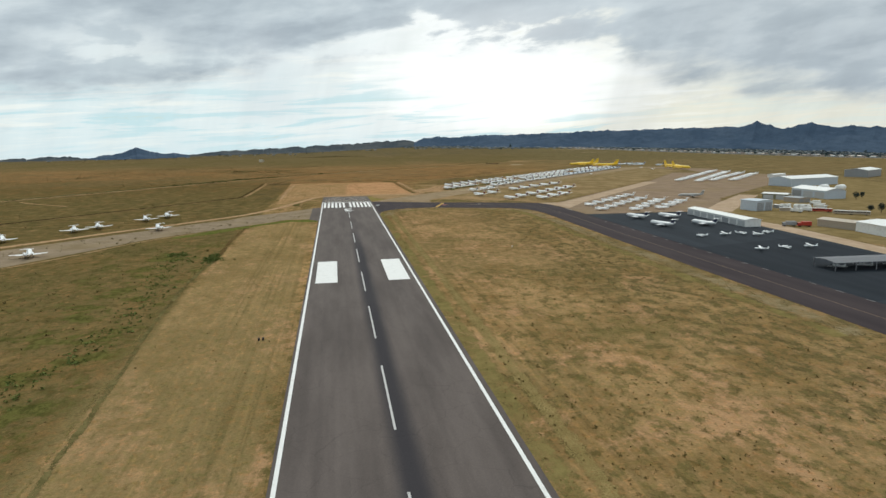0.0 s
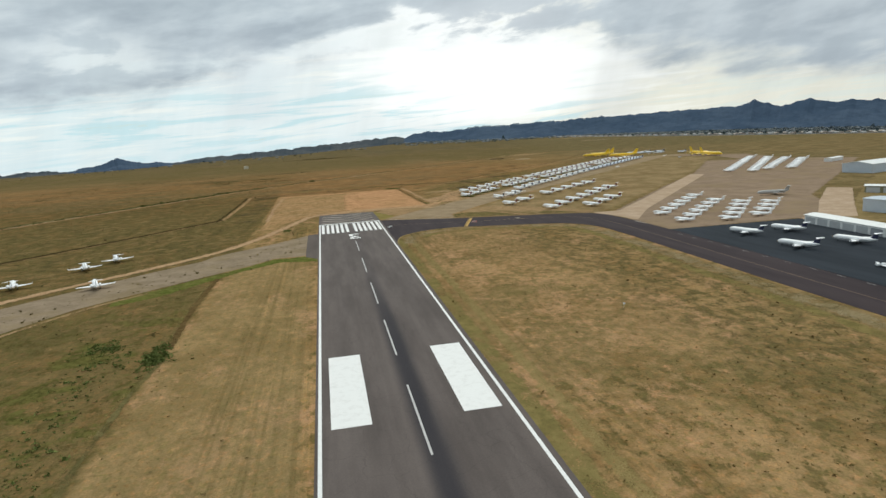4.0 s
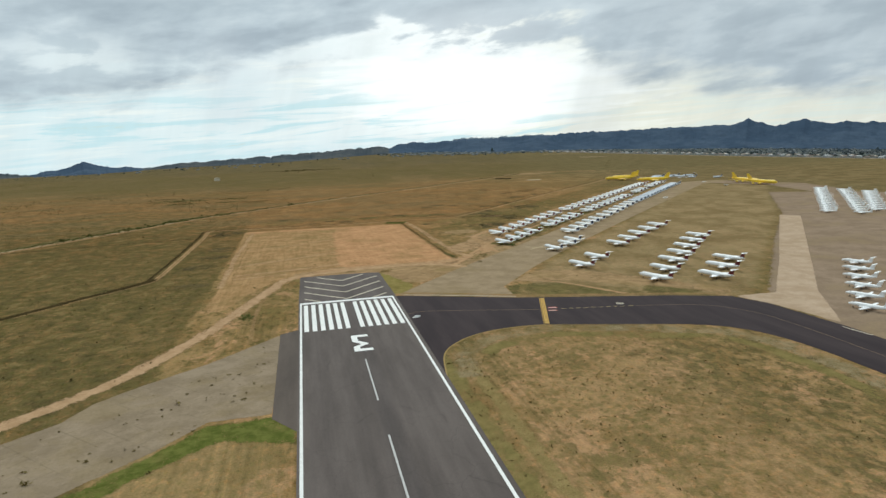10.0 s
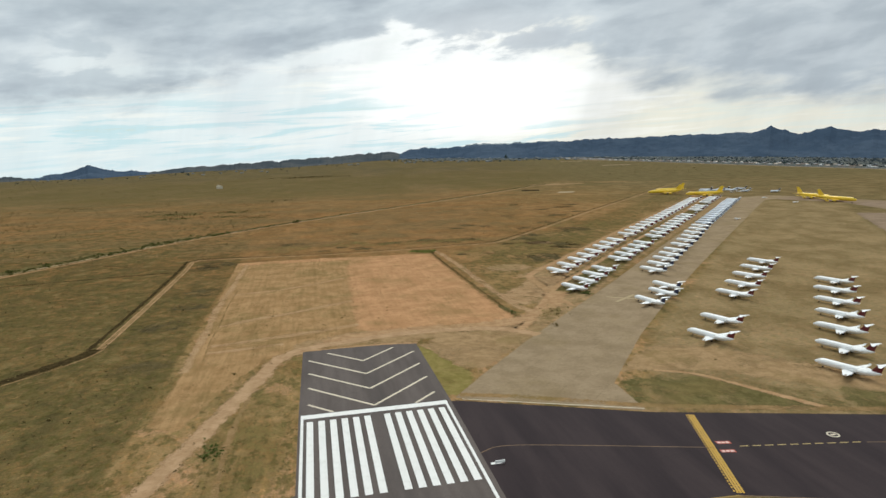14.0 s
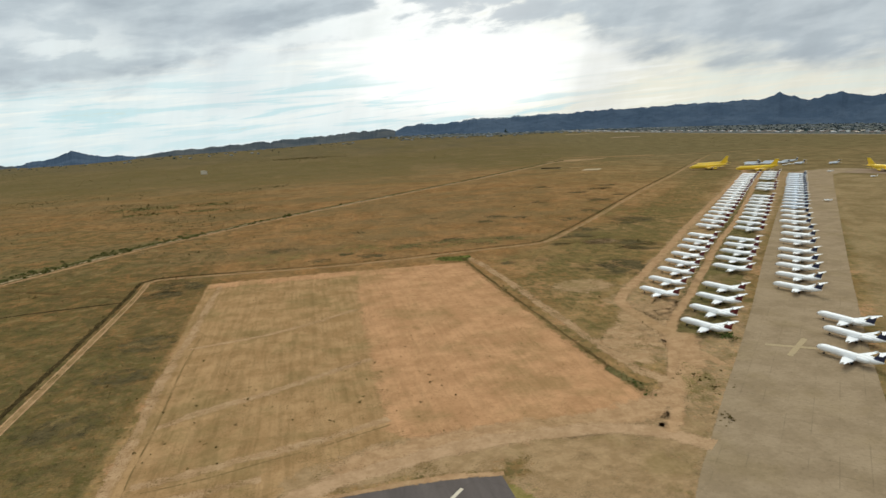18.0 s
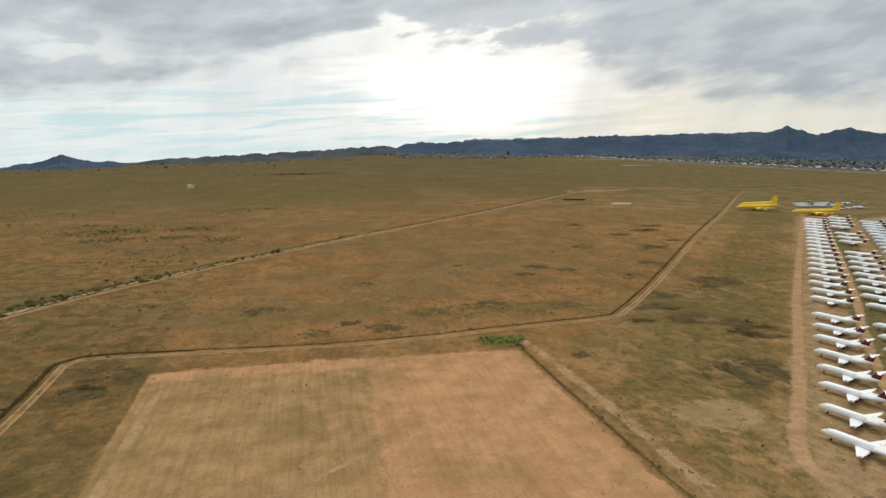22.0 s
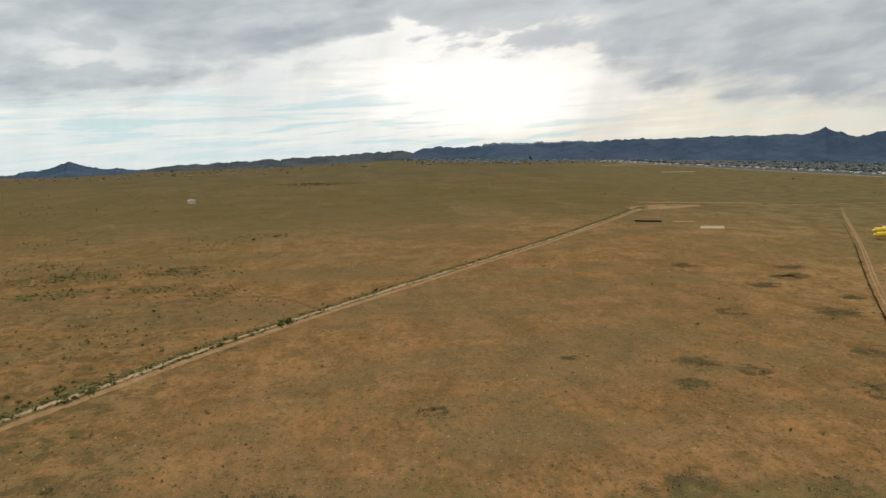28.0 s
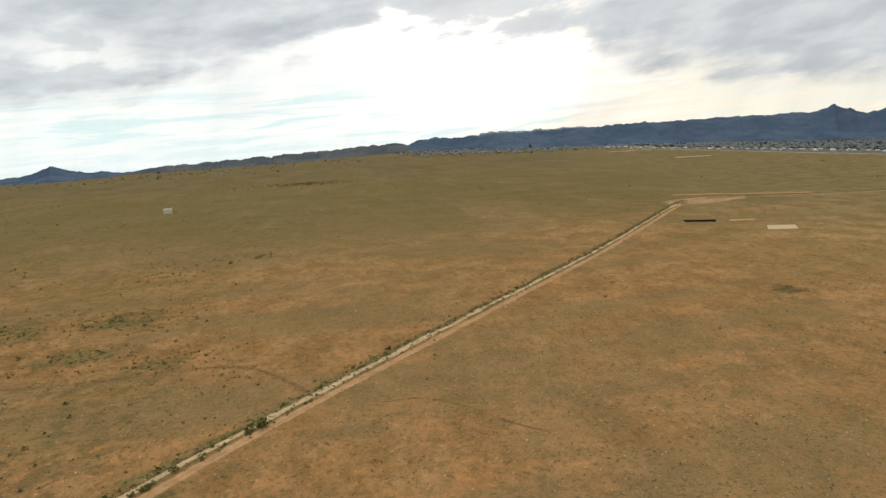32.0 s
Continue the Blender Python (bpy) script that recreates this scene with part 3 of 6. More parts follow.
TRACK = make_dirt("dirt_track", (0.33, 0.200, 0.103), (0.43, 0.272, 0.148), 0.2, 0.2, patchy=0.25)
GREENISH = make_dirt("green_brush_ground", (0.085, 0.078, 0.028), (0.160, 0.132, 0.054), 0.4, 0.25, solid=0.75, patchy=0.8)
THICKET = make_dirt("brushy_ground", (0.064, 0.052, 0.026), (0.120, 0.092, 0.044), 0.2, 0.3, solid=0.82, patchy=0.75)
ROW_GRASS = make_dirt("rank_green_grass", (0.098, 0.084, 0.032), (0.170, 0.138, 0.058), 0.45, 0.2, solid=0.85, patchy=0.5)
SOIL = make_dirt("disturbed_soil", (0.29, 0.185, 0.090), (0.37, 0.245, 0.125), 0.5, 0.12)
FIELD_W = make_dirt("ploughed_stubble", (0.305, 0.183, 0.083), (0.398, 0.246, 0.119), 0.5, 0.10, lines=0.4, solid=0.92, patchy=0.25)
FIELD_E = make_dirt("ploughed_red_soil", (0.390, 0.213, 0.104), (0.490, 0.274, 0.139), 0.4, 0.08, lines=0.25, solid=0.94, patchy=0.2)
DITCH = make_dirt("ditch_bank", (0.078, 0.052, 0.021), (0.135, 0.088, 0.036), 0.3, 0.3, patchy=0.45)
# the furrow's shade is put into this flat strip's colour
FURROW = make_dirt("shaded_furrow", (0.165, 0.108, 0.046), (0.235, 0.150, 0.068), 0.2, 0.3, solid=0.8, patchy=0.7)
# flat ribbon: the shade of the cut bank and its weeds is in the colour
SHADED_DITCH = make_dirt("shaded_weedy_ditch", (0.032, 0.023, 0.010), (0.066, 0.047, 0.021), 0.1, 0.3, patchy=0.2)
GULLY = make_dirt("eroded_gully_bank", (0.120, 0.074, 0.031), (0.215, 0.130, 0.058), 0.4, 0.4, solid=0.8, patchy=0.65)
VERDANT = make_dirt("green_weeds", (0.078, 0.092, 0.020), (0.135, 0.140, 0.036), 0.3, 0.3, patchy=0.35)
HALF_BARE = make_dirt("thin_track_soil", (0.23, 0.145, 0.066), (0.31, 0.20, 0.098), 0.6, 0.2, patchy=0.55)
GRASS = make_dirt("olive_grass", (0.15, 0.12, 0.042), (0.22, 0.172, 0.066), 0.4, 0.12, solid=0.5, patchy=0.7)
YARD_GRASS = make_dirt("trampled_yard_grass", (0.165, 0.122, 0.054), (0.245, 0.178, 0.085), 0.3, 0.07)
VERGE = make_dirt("verge_grass", (0.150, 0.122, 0.044), (0.220, 0.172, 0.066), 0.4, 0.2, solid=0.85, patchy=0.5)
WORN_TRACK = make_dirt("well_worn_dirt_track", (0.35, 0.222, 0.122), (0.44, 0.288, 0.166), 0.1, 0.2, patchy=0.05)
TRACK_THIN = make_dirt("thin_pale_soil", (0.345, 0.215, 0.112), (0.435, 0.285, 0.158), 0.15, 0.25, solid=0.8, patchy=0.45)
SAND = make_dirt("pale_wash_sand", (0.36, 0.262, 0.152), (0.45, 0.335, 0.205), 0.1, 0.3, patchy=0.35)
BANK = make_dirt("bare_ditch_bank", (0.275, 0.178, 0.090), (0.360, 0.240, 0.128), 0.5, 0.2, patchy=0.5)
RED_TRACK = make_dirt("reddish_dirt_track", (0.290, 0.170, 0.082), (0.365, 0.220, 0.112), 0.2, 0.2, patchy=0.2)
VERGE_OLIVE = make_dirt("yellow_olive_grass", (0.185, 0.150, 0.046), (0.262, 0.208, 0.075), 0.3, 0.2, solid=0.92, patchy=0.35)
KHAKI = make_dirt("khaki_margin_grass", (0.222, 0.172, 0.092), (0.300, 0.236, 0.134), 0.4, 0.2, solid=0.62, patchy=0.5)
VERGE_PALE = make_dirt("mown_strip", (0.21, 0.16, 0.062), (0.28, 0.21, 0.088), 0.35, 0.2, solid=0.6)
CENTRE_LINE = make_plain("worn_centreline_paint", (0.50, 0.485, 0.465), 0.8, dirt=0.4, scale=0.4, dirt_color=(0.25, 0.23, 0.21))
WHITE_LINE = make_plain("white_marking_paint", (0.78, 0.77, 0.74), 0.75, dirt=0.25, scale=0.4, dirt_color=(0.4, 0.37, 0.33))
CREAM_LINE = make_plain("faded_yellow_marking_paint", (0.62, 0.54, 0.41), 0.8, dirt=0.3, scale=0.5)
EDGE_YELLOW = make_plain("dusty_yellow_edge_paint", (0.30, 0.19, 0.045), 0.85, dirt=0.5, scale=0.5, dirt_color=(0.10, 0.08, 0.05))
FAINT_LINE = make_plain("worn_orange_line_paint", (0.170, 0.105, 0.058), 0.9, dirt=0.5, scale=0.5, dirt_color=(0.04, 0.03, 0.03))
YELLOW_LINE = make_plain("yellow_marking_paint", (0.50, 0.29, 0.035), 0.8, dirt=0.3, scale=0.5)
DASH_YELLOW = make_plain("pale_yellow_dash_paint", (0.40, 0.29, 0.12), 0.85, dirt=0.3, scale=0.5, dirt_color=(0.12, 0.09, 0.06))
SIGN_PINK = make_plain("worn_sign_letters", (0.72, 0.52, 0.46), 0.8, dirt=0.3, scale=0.5)
RED_LINE = make_plain("red_marking_paint", (0.42, 0.09, 0.06), 0.8)
HULL = make_plain("white_aircraft_paint", (0.93, 0.93, 0.92), 0.35, dirt=0.08, scale=0.25)
SILVER = make_plain("silver_aircraft_paint", (0.74, 0.79, 0.86), 0.3, 0.0, dirt=0.08, scale=0.25)
GREY = make_plain("grey_aircraft_paint", (0.40, 0.385, 0.36), 0.4, dirt=0.15, scale=0.25)
YELLOW = make_plain("yellow_aircraft_paint", (0.86, 0.57, 0.025), 0.35, dirt=0.15, scale=0.2)
MAROON = make_plain("dark_red_tail_paint", (0.13, 0.012, 0.014), 0.4, dirt=0.08)
COVERED = make_plain("cockpit_cover_sheet", (0.62, 0.60, 0.56), 0.6, dirt=0.15)
FLAP = make_plain("pale_grey_aircraft_paint", (0.66, 0.67, 0.68), 0.4, dirt=0.12, scale=0.25)
NAVY = make_plain("navy_tail_paint", (0.012, 0.018, 0.06), 0.4, dirt=0.08)
GLASS = make_plain("dark_window_glass", (0.012, 0.014, 0.018), 0.12, dirt=0.05)
RUBBER = make_plain("black_rubber", (0.014, 0.014, 0.014), 0.9)
ALLOY = make_plain("bare_metal", (0.5, 0.5, 0.52), 0.35, 0.9, dirt=0.1)
SHEET = make_plain("white_sheet_metal", (0.80, 0.80, 0.77), 0.5, dirt=0.25)
DOOR_SHEET = make_plain("pale_door_sheet", (0.47, 0.48, 0.48), 0.5, dirt=0.25)
BLUE_SHEET = make_plain("pale_blue_sheet_metal", (0.50, 0.56, 0.62), 0.5, dirt=0.2)
OLIVE_SHEET = make_plain("olive_sheet_metal", (0.21, 0.20, 0.11), 0.6, dirt=0.2)
TAN_SHEET = make_plain("tan_sheet_metal", (0.42, 0.35, 0.27), 0.6, dirt=0.25)
GREY_SHEET = make_plain("grey_sheet_metal", (0.28, 0.29, 0.30), 0.5, dirt=0.2)
RED = make_plain("red_vehicle_paint", (0.42, 0.035, 0.02), 0.4)
FADED_LINE = make_plain("worn_yellow_paint", (0.36, 0.27, 0.14), 0.9, dirt=0.5, scale=0.5, dirt_color=(0.24, 0.18, 0.12))
CONCRETE = make_plain("pale_slab_concrete", (0.37, 0.275, 0.145), 0.9, dirt=0.35, scale=0.15)
STUCCO = make_plain("pale_stucco", (0.34, 0.31, 0.27), 0.9, dirt=0.2)
TOWN_WHITE = make_plain("weathered_white_siding", (0.40, 0.40, 0.38), 0.8, dirt=0.2)
ROOF = make_plain("brown_roof_shingle", (0.15, 0.11, 0.09), 0.9, dirt=0.2)
SCRUB = make_leaf("scrub_leaves", (0.10, 0.074, 0.024), (0.22, 0.16, 0.06))
DARK_SCRUB = make_leaf("dark_scrub_leaves", (0.118, 0.092, 0.034), (0.195, 0.148, 0.058))
BUSH_GREEN = make_leaf("bush_leaves", (0.085, 0.112, 0.028), (0.175, 0.195, 0.062))
GREEN = make_leaf("green_weed_leaves", (0.07, 0.080, 0.020), (0.155, 0.152, 0.048))
DARK_SHEET = make_plain("dark_roof_sheet", (0.10, 0.105, 0.115), 0.5, dirt=0.2)
# haze of distance is put into the ridge's pale blue-grey
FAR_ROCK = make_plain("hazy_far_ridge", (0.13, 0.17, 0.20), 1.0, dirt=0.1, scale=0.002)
TOWN_TREE = make_leaf("town_tree_leaves", (0.052, 0.072, 0.070), (0.088, 0.110, 0.106))
# haze over the far town is put into these leaf and wall colours
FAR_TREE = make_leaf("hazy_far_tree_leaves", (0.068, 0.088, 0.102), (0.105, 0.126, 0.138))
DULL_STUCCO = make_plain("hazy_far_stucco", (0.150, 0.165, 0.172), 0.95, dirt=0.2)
CREAM_SHEET = make_plain("cream_sheet_metal", (0.60, 0.54, 0.42), 0.6, dirt=0.2)
TREE = make_leaf("tree_leaves", (0.030, 0.042, 0.036), (0.064, 0.078, 0.064))
BARK = make_plain("bark", (0.07, 0.05, 0.035), 0.95)
STONE = make_plain("pale_rubble_stone", (0.44, 0.32, 0.19), 0.95, dirt=0.3)
# rock and hill slopes: bluish distance haze is part of the base colour
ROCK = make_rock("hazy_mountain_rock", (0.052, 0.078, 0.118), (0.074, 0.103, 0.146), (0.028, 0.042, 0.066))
HILL = make_rock("hazy_hill_scrub", (0.060, 0.072, 0.084), (0.096, 0.102, 0.104), (0.038, 0.048, 0.058))


# ---- building helpers ----
def mesh_of(name, verts, faces, mat, smooth=False):
    me = bpy.data.meshes.new(name)
    me.from_pydata(verts, [], faces)
    me.materials.append(mat)
    if smooth:
        me.polygons.foreach_set("use_smooth", [True] * len(me.polygons))
    me.update()
    return me


def part(name, bm, mat, parent=None, label="", smooth=False):
    """Links a bmesh as one mesh object under a thing or a part."""
    me = bpy.data.meshes.new(name)
    bmesh.ops.recalc_face_normals(bm, faces=bm.faces)
    for f in bm.faces:
        f.smooth = smooth
    bm.to_mesh(me)
    bm.free()
    me.materials.append(mat)
    ob = new(name, me)
    ob.parent = parent
    return tagged(ob, label)


def thing(name, m, label, category, group=""):
    e = new(name)
    e.matrix_basis = m
    e.empty_display_size = 0.5
    return tagged(e, label, category, group)


def box(bm, x0, y0, z0, x1, y1, z1, bevel=0.0):
    r = bmesh.ops.create_cube(bm, size=1)
    for v in r["verts"]:
        v.co = ((x0 + x1) / 2 + v.co.x * (x1 - x0), (y0 + y1) / 2 + v.co.y * (y1 - y0), (z0 + z1) / 2 + v.co.z * (z1 - z0))
    if bevel:
        bmesh.ops.bevel(bm, geom=list({e for v in r["verts"] for e in v.link_edges}), offset=bevel, segments=1, affect="EDGES")
    return bm


def boxed(*a, **k):
    return box(bmesh.new(), *a, **k)


def lathe(rings, sides=12, sx=1.0, sz=1.0, axis="y"):
    """A body of rings (along, radius, lift) about an axis, closed at both ends."""
    bm = bmesh.new()
    loops = []
    for a, r, lift in rings:
        ring = []
        for k in range(sides):
            w = 2 * math.pi * k / sides
            u, v = r * sx * math.cos(w), r * sz * math.sin(w) + lift
            ring.append(bm.verts.new((u, a, v) if axis == "y" else (a, u, v)))
        loops.append(ring)
    for p, q in zip(loops, loops[1:]):
        for k in range(sides):
            bm.faces.new((p[k], p[(k + 1) % sides], q[(k + 1) % sides], q[k]))
    bm.faces.new(loops[0]), bm.faces.new(loops[-1])
    return bm


def wing(root, tip, thick=(0.14, 0.08), upright=False):
    """A tapered slab with a rounded section. root and tip: (x, y_front, y_back, z)."""
    bm = bmesh.new()
    ends = []
    for (x, f, b, z), t in ((root, thick[0]), (tip, thick[1])):
        c = f - b
        sec = [(f, 0), (f - 0.10 * c, t * c * 0.42), (f - 0.40 * c, t * c * 0.5), (b, 0.01), (f - 0.40 * c, -t * c * 0.4), (f - 0.10 * c, -t * c * 0.36)]
        ends.append([bm.verts.new((x + h, y, z) if upright else (x, y, z + h)) for y, h in sec])
    k = len(ends[0])
    for i in range(k):
        bm.faces.new((ends[0][i], ends[0][(i + 1) % k], ends[1][(i + 1) % k], ends[1][i]))
    bm.faces.new(ends[0]), bm.faces.new(ends[1])
    return bm


def curve_through(points, step):
    """A smooth line through the points, in steps of about that length."""
    pts = [Vector((*p, 0)) for p in points]
    pts = [2 * pts[0] - pts[1], *pts, 2 * pts[-1] - pts[-2]]
    out = []
    for a, b, c, d in zip(pts, pts[1:], pts[2:], pts[3:]):
        k = max(1, int((c - b).length / step))
        for i in range(k):
            t = i / k
            out.append(0.5 * ((2 * b) + (c - a) * t + (2 * a - 5 * b + 4 * c - d) * t * t + (3 * b - a - 3 * c + d) * t ** 3))
    return out + [pts[-2]]


def far_lift(x, y):
    """The plain rises or sinks a little towards its far edge."""
    dx, dy = x + 14, y + 90
    r, th = math.hypot(dx, dy), math.degrees(math.atan2(dx, dy))
    s = min(1.0, max(0.0, (r - 1500) / 3000))
    s = s * s * (3 - 2 * s)
    k = min(1.0, max(0.0, (th - 18) / 38))
    w = min(1.0, max(0.0, (14 - th) / 20))
    rise = 24 * math.exp(-(th / 14) ** 4)
    return s * (6 + rise - 64 * k * k - 52 * w * w * (3 - 2 * w)) - max(0.0, r - 4460) * 0.25


def edged(ob, values):
    """Stores how far inside the border each vertex lies."""
    ob.data.attributes.new("edge", "FLOAT", "POINT").data.foreach_set("value", values)
    return ob


def ribbon(name, points, width, z, mat, rough=0.0, step=4.0, parent=None, label="", offset=0.0, structure=True, seed=0):
    line = curve_through(points, step)
    verts, faces, edge = [], [], []
    for i, p in enumerate(line):
        a, b = line[max(0, i - 1)], line[min(len(line) - 1, i + 1)]
        side = Vector((b.y - a.y, a.x - b.x, 0)).normalized()
        wide = width * (1 + 0.8 * rough * noise.noise((p.x * 0.05 + seed, p.y * 0.05, 3)))
        sway = rough * width * 0.5 * noise.noise((p.x * 0.04 + seed, p.y * 0.04, 8))
        for s in (-0.9, -0.45, 0.0, 0.45, 0.9):
            q = p + side * (offset + sway + s * wide)
            verts.append((q.x, q.y, z + far_lift(q.x, q.y)))
            edge.append((0.5 - abs(s)) / 0.32)
        if i:
            for j in range(4):
                k = 5 * (i - 1) + j
                faces.append((k, k + 1, k + 6, k + 5))
    ob = edged(new(name, mesh_of(name, verts, faces, mat)), edge)
    ob.parent = parent
    return tagged(ob, label, kind="structure" if structure and not parent else "")


def inside_by(px, py, pts):
    """Signed distance to a closed outline, positive inside."""
    far, inside = np.full(px.shape, 1e9), np.zeros(px.shape, bool)
    for (ax, ay), (bx, by) in zip(pts, pts[1:] + pts[:1]):
        ex, ey = bx - ax, by - ay
        t = np.clip(((px - ax) * ex + (py - ay) * ey) / (ex * ex + ey * ey), 0, 1)
        far = np.minimum(far, np.hypot(px - ax - t * ex, py - ay - t * ey))
        if ay != by:
            inside ^= ((ay > py) != (by > py)) & (px < ax + ex * (py - ay) / ey)
    return np.where(inside, far, -far)


def sheet(name, points, z, mat, rough=0.0, label="", thick=0.3, seed=0, kind="structure"):
    """A patch of ground or paving. rough: metres over which its border frays; 0 for a clean cut edge."""
    if rough:
        xs, ys = [p[0] for p in points], [p[1] for p in points]
        cell = max(1.2, min(6.0, math.sqrt((max(xs) - min(xs)) * (max(ys) - min(ys))) / 70, rough * 2.5))
        nx, ny = int((max(xs) - min(xs)) / cell) + 6, int((max(ys) - min(ys)) / cell) + 6
        gx, gy = np.meshgrid(min(xs) + cell * (np.arange(nx) - 3), min(ys) + cell * (np.arange(ny) - 3))
        d = inside_by(gx, gy, list(points)) / rough
        keep = np.maximum.reduce([d[:-1, :-1], d[1:, :-1], d[:-1, 1:], d[1:, 1:]]) > -1.7
        jj, ii = np.nonzero(keep)
        quads = np.stack([jj * nx + ii, jj * nx + ii + 1, (jj + 1) * nx + ii + 1, (jj + 1) * nx + ii], 1)
        used, flatq = np.unique(quads, return_inverse=True)
        px, py = gx.ravel()[used].tolist(), gy.ravel()[used].tolist()
        verts = [(x, y, z + far_lift(x, y)) for x, y in zip(px, py)]
        ob = new(name, mesh_of(name, verts, flatq.reshape(-1, 4).tolist(), mat))
        return tagged(edged(ob, np.clip(d.ravel()[used], -9, 9).tolist()), label, kind=kind)
    bm = bmesh.new()
    top = [bm.verts.new((x, y, z)) for x, y in points]
    low = [bm.verts.new((x, y, z - thick)) for x, y in points]
    f = bm.faces.new(top)
    for i in range(len(top)):
        j = (i + 1) % len(top)
        bm.faces.new((top[i], top[j], low[j], low[i]))
    bmesh.ops.triangulate(bm, faces=[f])
    ob = part(name, bm, mat)
    return tagged(edged(ob, [9.0] * len(ob.data.vertices)), label, kind=kind)


def flat(name, points, z, mat, parent, label="", thick=0.012):
    """A painted marking: a thin raised film."""
    bm = bmesh.new()
    top = [bm.verts.new((x, y, z)) for x, y in points]
    low = [bm.verts.new((x, y, z - thick)) for x, y in points]
    bm.faces.new(top)
    for i in range(len(top)):
        j = (i + 1) % len(top)
        bm.faces.new((top[i], top[j], low[j], low[i]))
    return part(name, bm, mat, parent, label)


def rect(x0, y0, x1, y1):
    return [(x0, y0), (x1, y0), (x1, y1), (x0, y1)]


def line_mark(a, b, width):
    a, b = Vector(a), Vector(b)
    s = Vector((b.y - a.y, a.x - b.x)).normalized() * width / 2
    return [tuple(a - s), tuple(b - s), tuple(b + s), tuple(a + s)]


# ---- the plain ----
def ground():
    k = 110
    s = [math.sinh(4.2 * (2 * i / k - 1)) / math.sinh(4.2) * 5600 for i in range(k + 1)]
    verts = [(x, y + 300, far_lift(x, y + 300)) for y in s for x in s]
    w = k + 1
    faces = [(j * w + i, j * w + i + 1, (j + 1) * w + i + 1, (j + 1) * w + i) for j in range(k) for i in range(k)]
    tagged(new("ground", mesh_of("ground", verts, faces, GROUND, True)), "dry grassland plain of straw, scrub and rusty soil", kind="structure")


ground()

# patches of other soil
sheet("field_west", [(-72, 284), (14, 281), (14, 81), (-2, 79), (-20, 73), (-36, 58), (-48, 32), (-58, -2), (-68, 4), (-66, 60), (-68, 112), (-69, 154)], 0.03, FIELD_W, 1.0, label="ploughed straw-coloured stubble field")
sheet("field_east", [(10, 281.2), (71, 277), (71.5, 214), (73, 118), (76, 90), (74, 74), (40, 78), (8, 80), (1, 90), (2, 140), (5, 237)], 0.04, FIELD_E, 3.2, label="ploughed bare reddish soil field")
sheet("field_margin", [(-22, 62), (-22, 20), (-30, -30), (-40, -48), (-52, -20), (-46, 28), (-36, 52), (-28, 62)], 0.025, GRASS, 2.5, label="tufty dry grass beside the runway end")
sheet("storage_yard", [(196, -55), (182, -108), (184, -150), (300, -152), (360, -60), (520, 80), (700, 240), (640, 330), (560, 372), (420, 190), (300, 62)], 0.02, YARD, 3.0, label="grey-brown gravel storage yard")
sheet("grass_strip", [(-24, -127), (-30, -129), (-48, -129.5), (-60, -144), (-75, -158.5), (-97, -180), (-112, -195), (-110, -206), (-92, -194), (-62, -156), (-44, -140), (-24, -146)], 0.025, VERDANT, 1.5, label="green weeds along the old taxiway")
sheet("green_weeds", [(55, 290), (60, 297), (79, 294), (78, 286), (72, 279)], 0.045, VERDANT, 1.2, label="patch of lush green weeds")
sheet("green_weeds", [(73, 108), (75, 94), (79, 90), (78, 100), (76, 110)], 0.062, ROW_GRASS, 1.2, label="weeds at the end of the field ditch", seed=2)
sheet("grass_patch", [(84, 79), (90, 77), (103, 92), (100, 106), (92, 96)], 0.057, GRASS, 2.0, label="olive grass triangle between the tracks", seed=3)
sheet("grass_patch", [(22, 2), (27, 3), (36, 12), (37, 21), (30, 42), (25, 56), (21, 58)], 0.034, VERGE_OLIVE, 2.2, label="yellow-olive grass along the paved overrun", seed=4)
sheet("grass_patch", [(-20, 342), (20, 331), (100, 319), (140, 333), (110, 350), (40, 350), (12, 370)], 0.03, GRASS, 6.0, label="olive brush on the plain beyond the track", seed=5)
sheet("verge", [(22.6, -84), (29, -92), (29.5, -260), (29, -520), (22.6, -520)], 0.02, VERGE, 1.5, label="olive grass verge of the runway")
sheet("verge", [(31.5, -96), (36.5, -100), (36, -260), (35, -520), (31, -520), (32, -260)], 0.02, VERGE_PALE, 1.4, label="mown straw-coloured strip beside the runway", seed=4)

# ---- runway ----
runway = sheet("runway", rect(-23.5, -1200, 24.2, 0.0), 0.08, RUNWAY, label="grey-brown asphalt runway with dark rubber down the middle")
overrun = sheet("overrun", [(-23.5, 0.0), (24.2, 0.0), (23.2, 60.5), (12, 63), (-22.8, 62.0)], 0.075, RUNWAY, label="paved overrun with faded chevrons")
sheet("shoulder", [(-30.6, -49), (-23.5, -45), (-23.5, -140), (-30.4, -130)], 0.06, SHOULDER, 0.0, label="worn dark asphalt shoulder")
Z = 0.094
for k in range(13):
    far = -89.0 - 59.95 * k
    flat("centreline_stripe", rect(-0.25, far - 37.0, 0.25, far), Z, CENTRE_LINE, runway)
for sx in (-1, 1):
    for k in range(12):
        y1 = -3.0 - 100 * k
        flat("edge_line", rect(sx * 22.4 - 0.42, y1 - 99.99, sx * 22.4 + 0.42, y1), Z, WHITE_LINE, runway)
    for k in range(6):
        x = sx * (3.0 + 3.42 * k)
        flat("threshold_stripe", rect(x - 0.95, -49.0, x + 0.95, -5.2), Z, WHITE_LINE, runway)
    flat("aiming_mark", rect(sx * 15.3 - 4.6, -348.5, sx * 15.3 + 4.6, -301.5), Z, WHITE_LINE, runway, "big white aiming rectangle")
flat("threshold_bar", rect(-22.86, -3.0, 22.86, -0.1), Z, WHITE_LINE, runway)
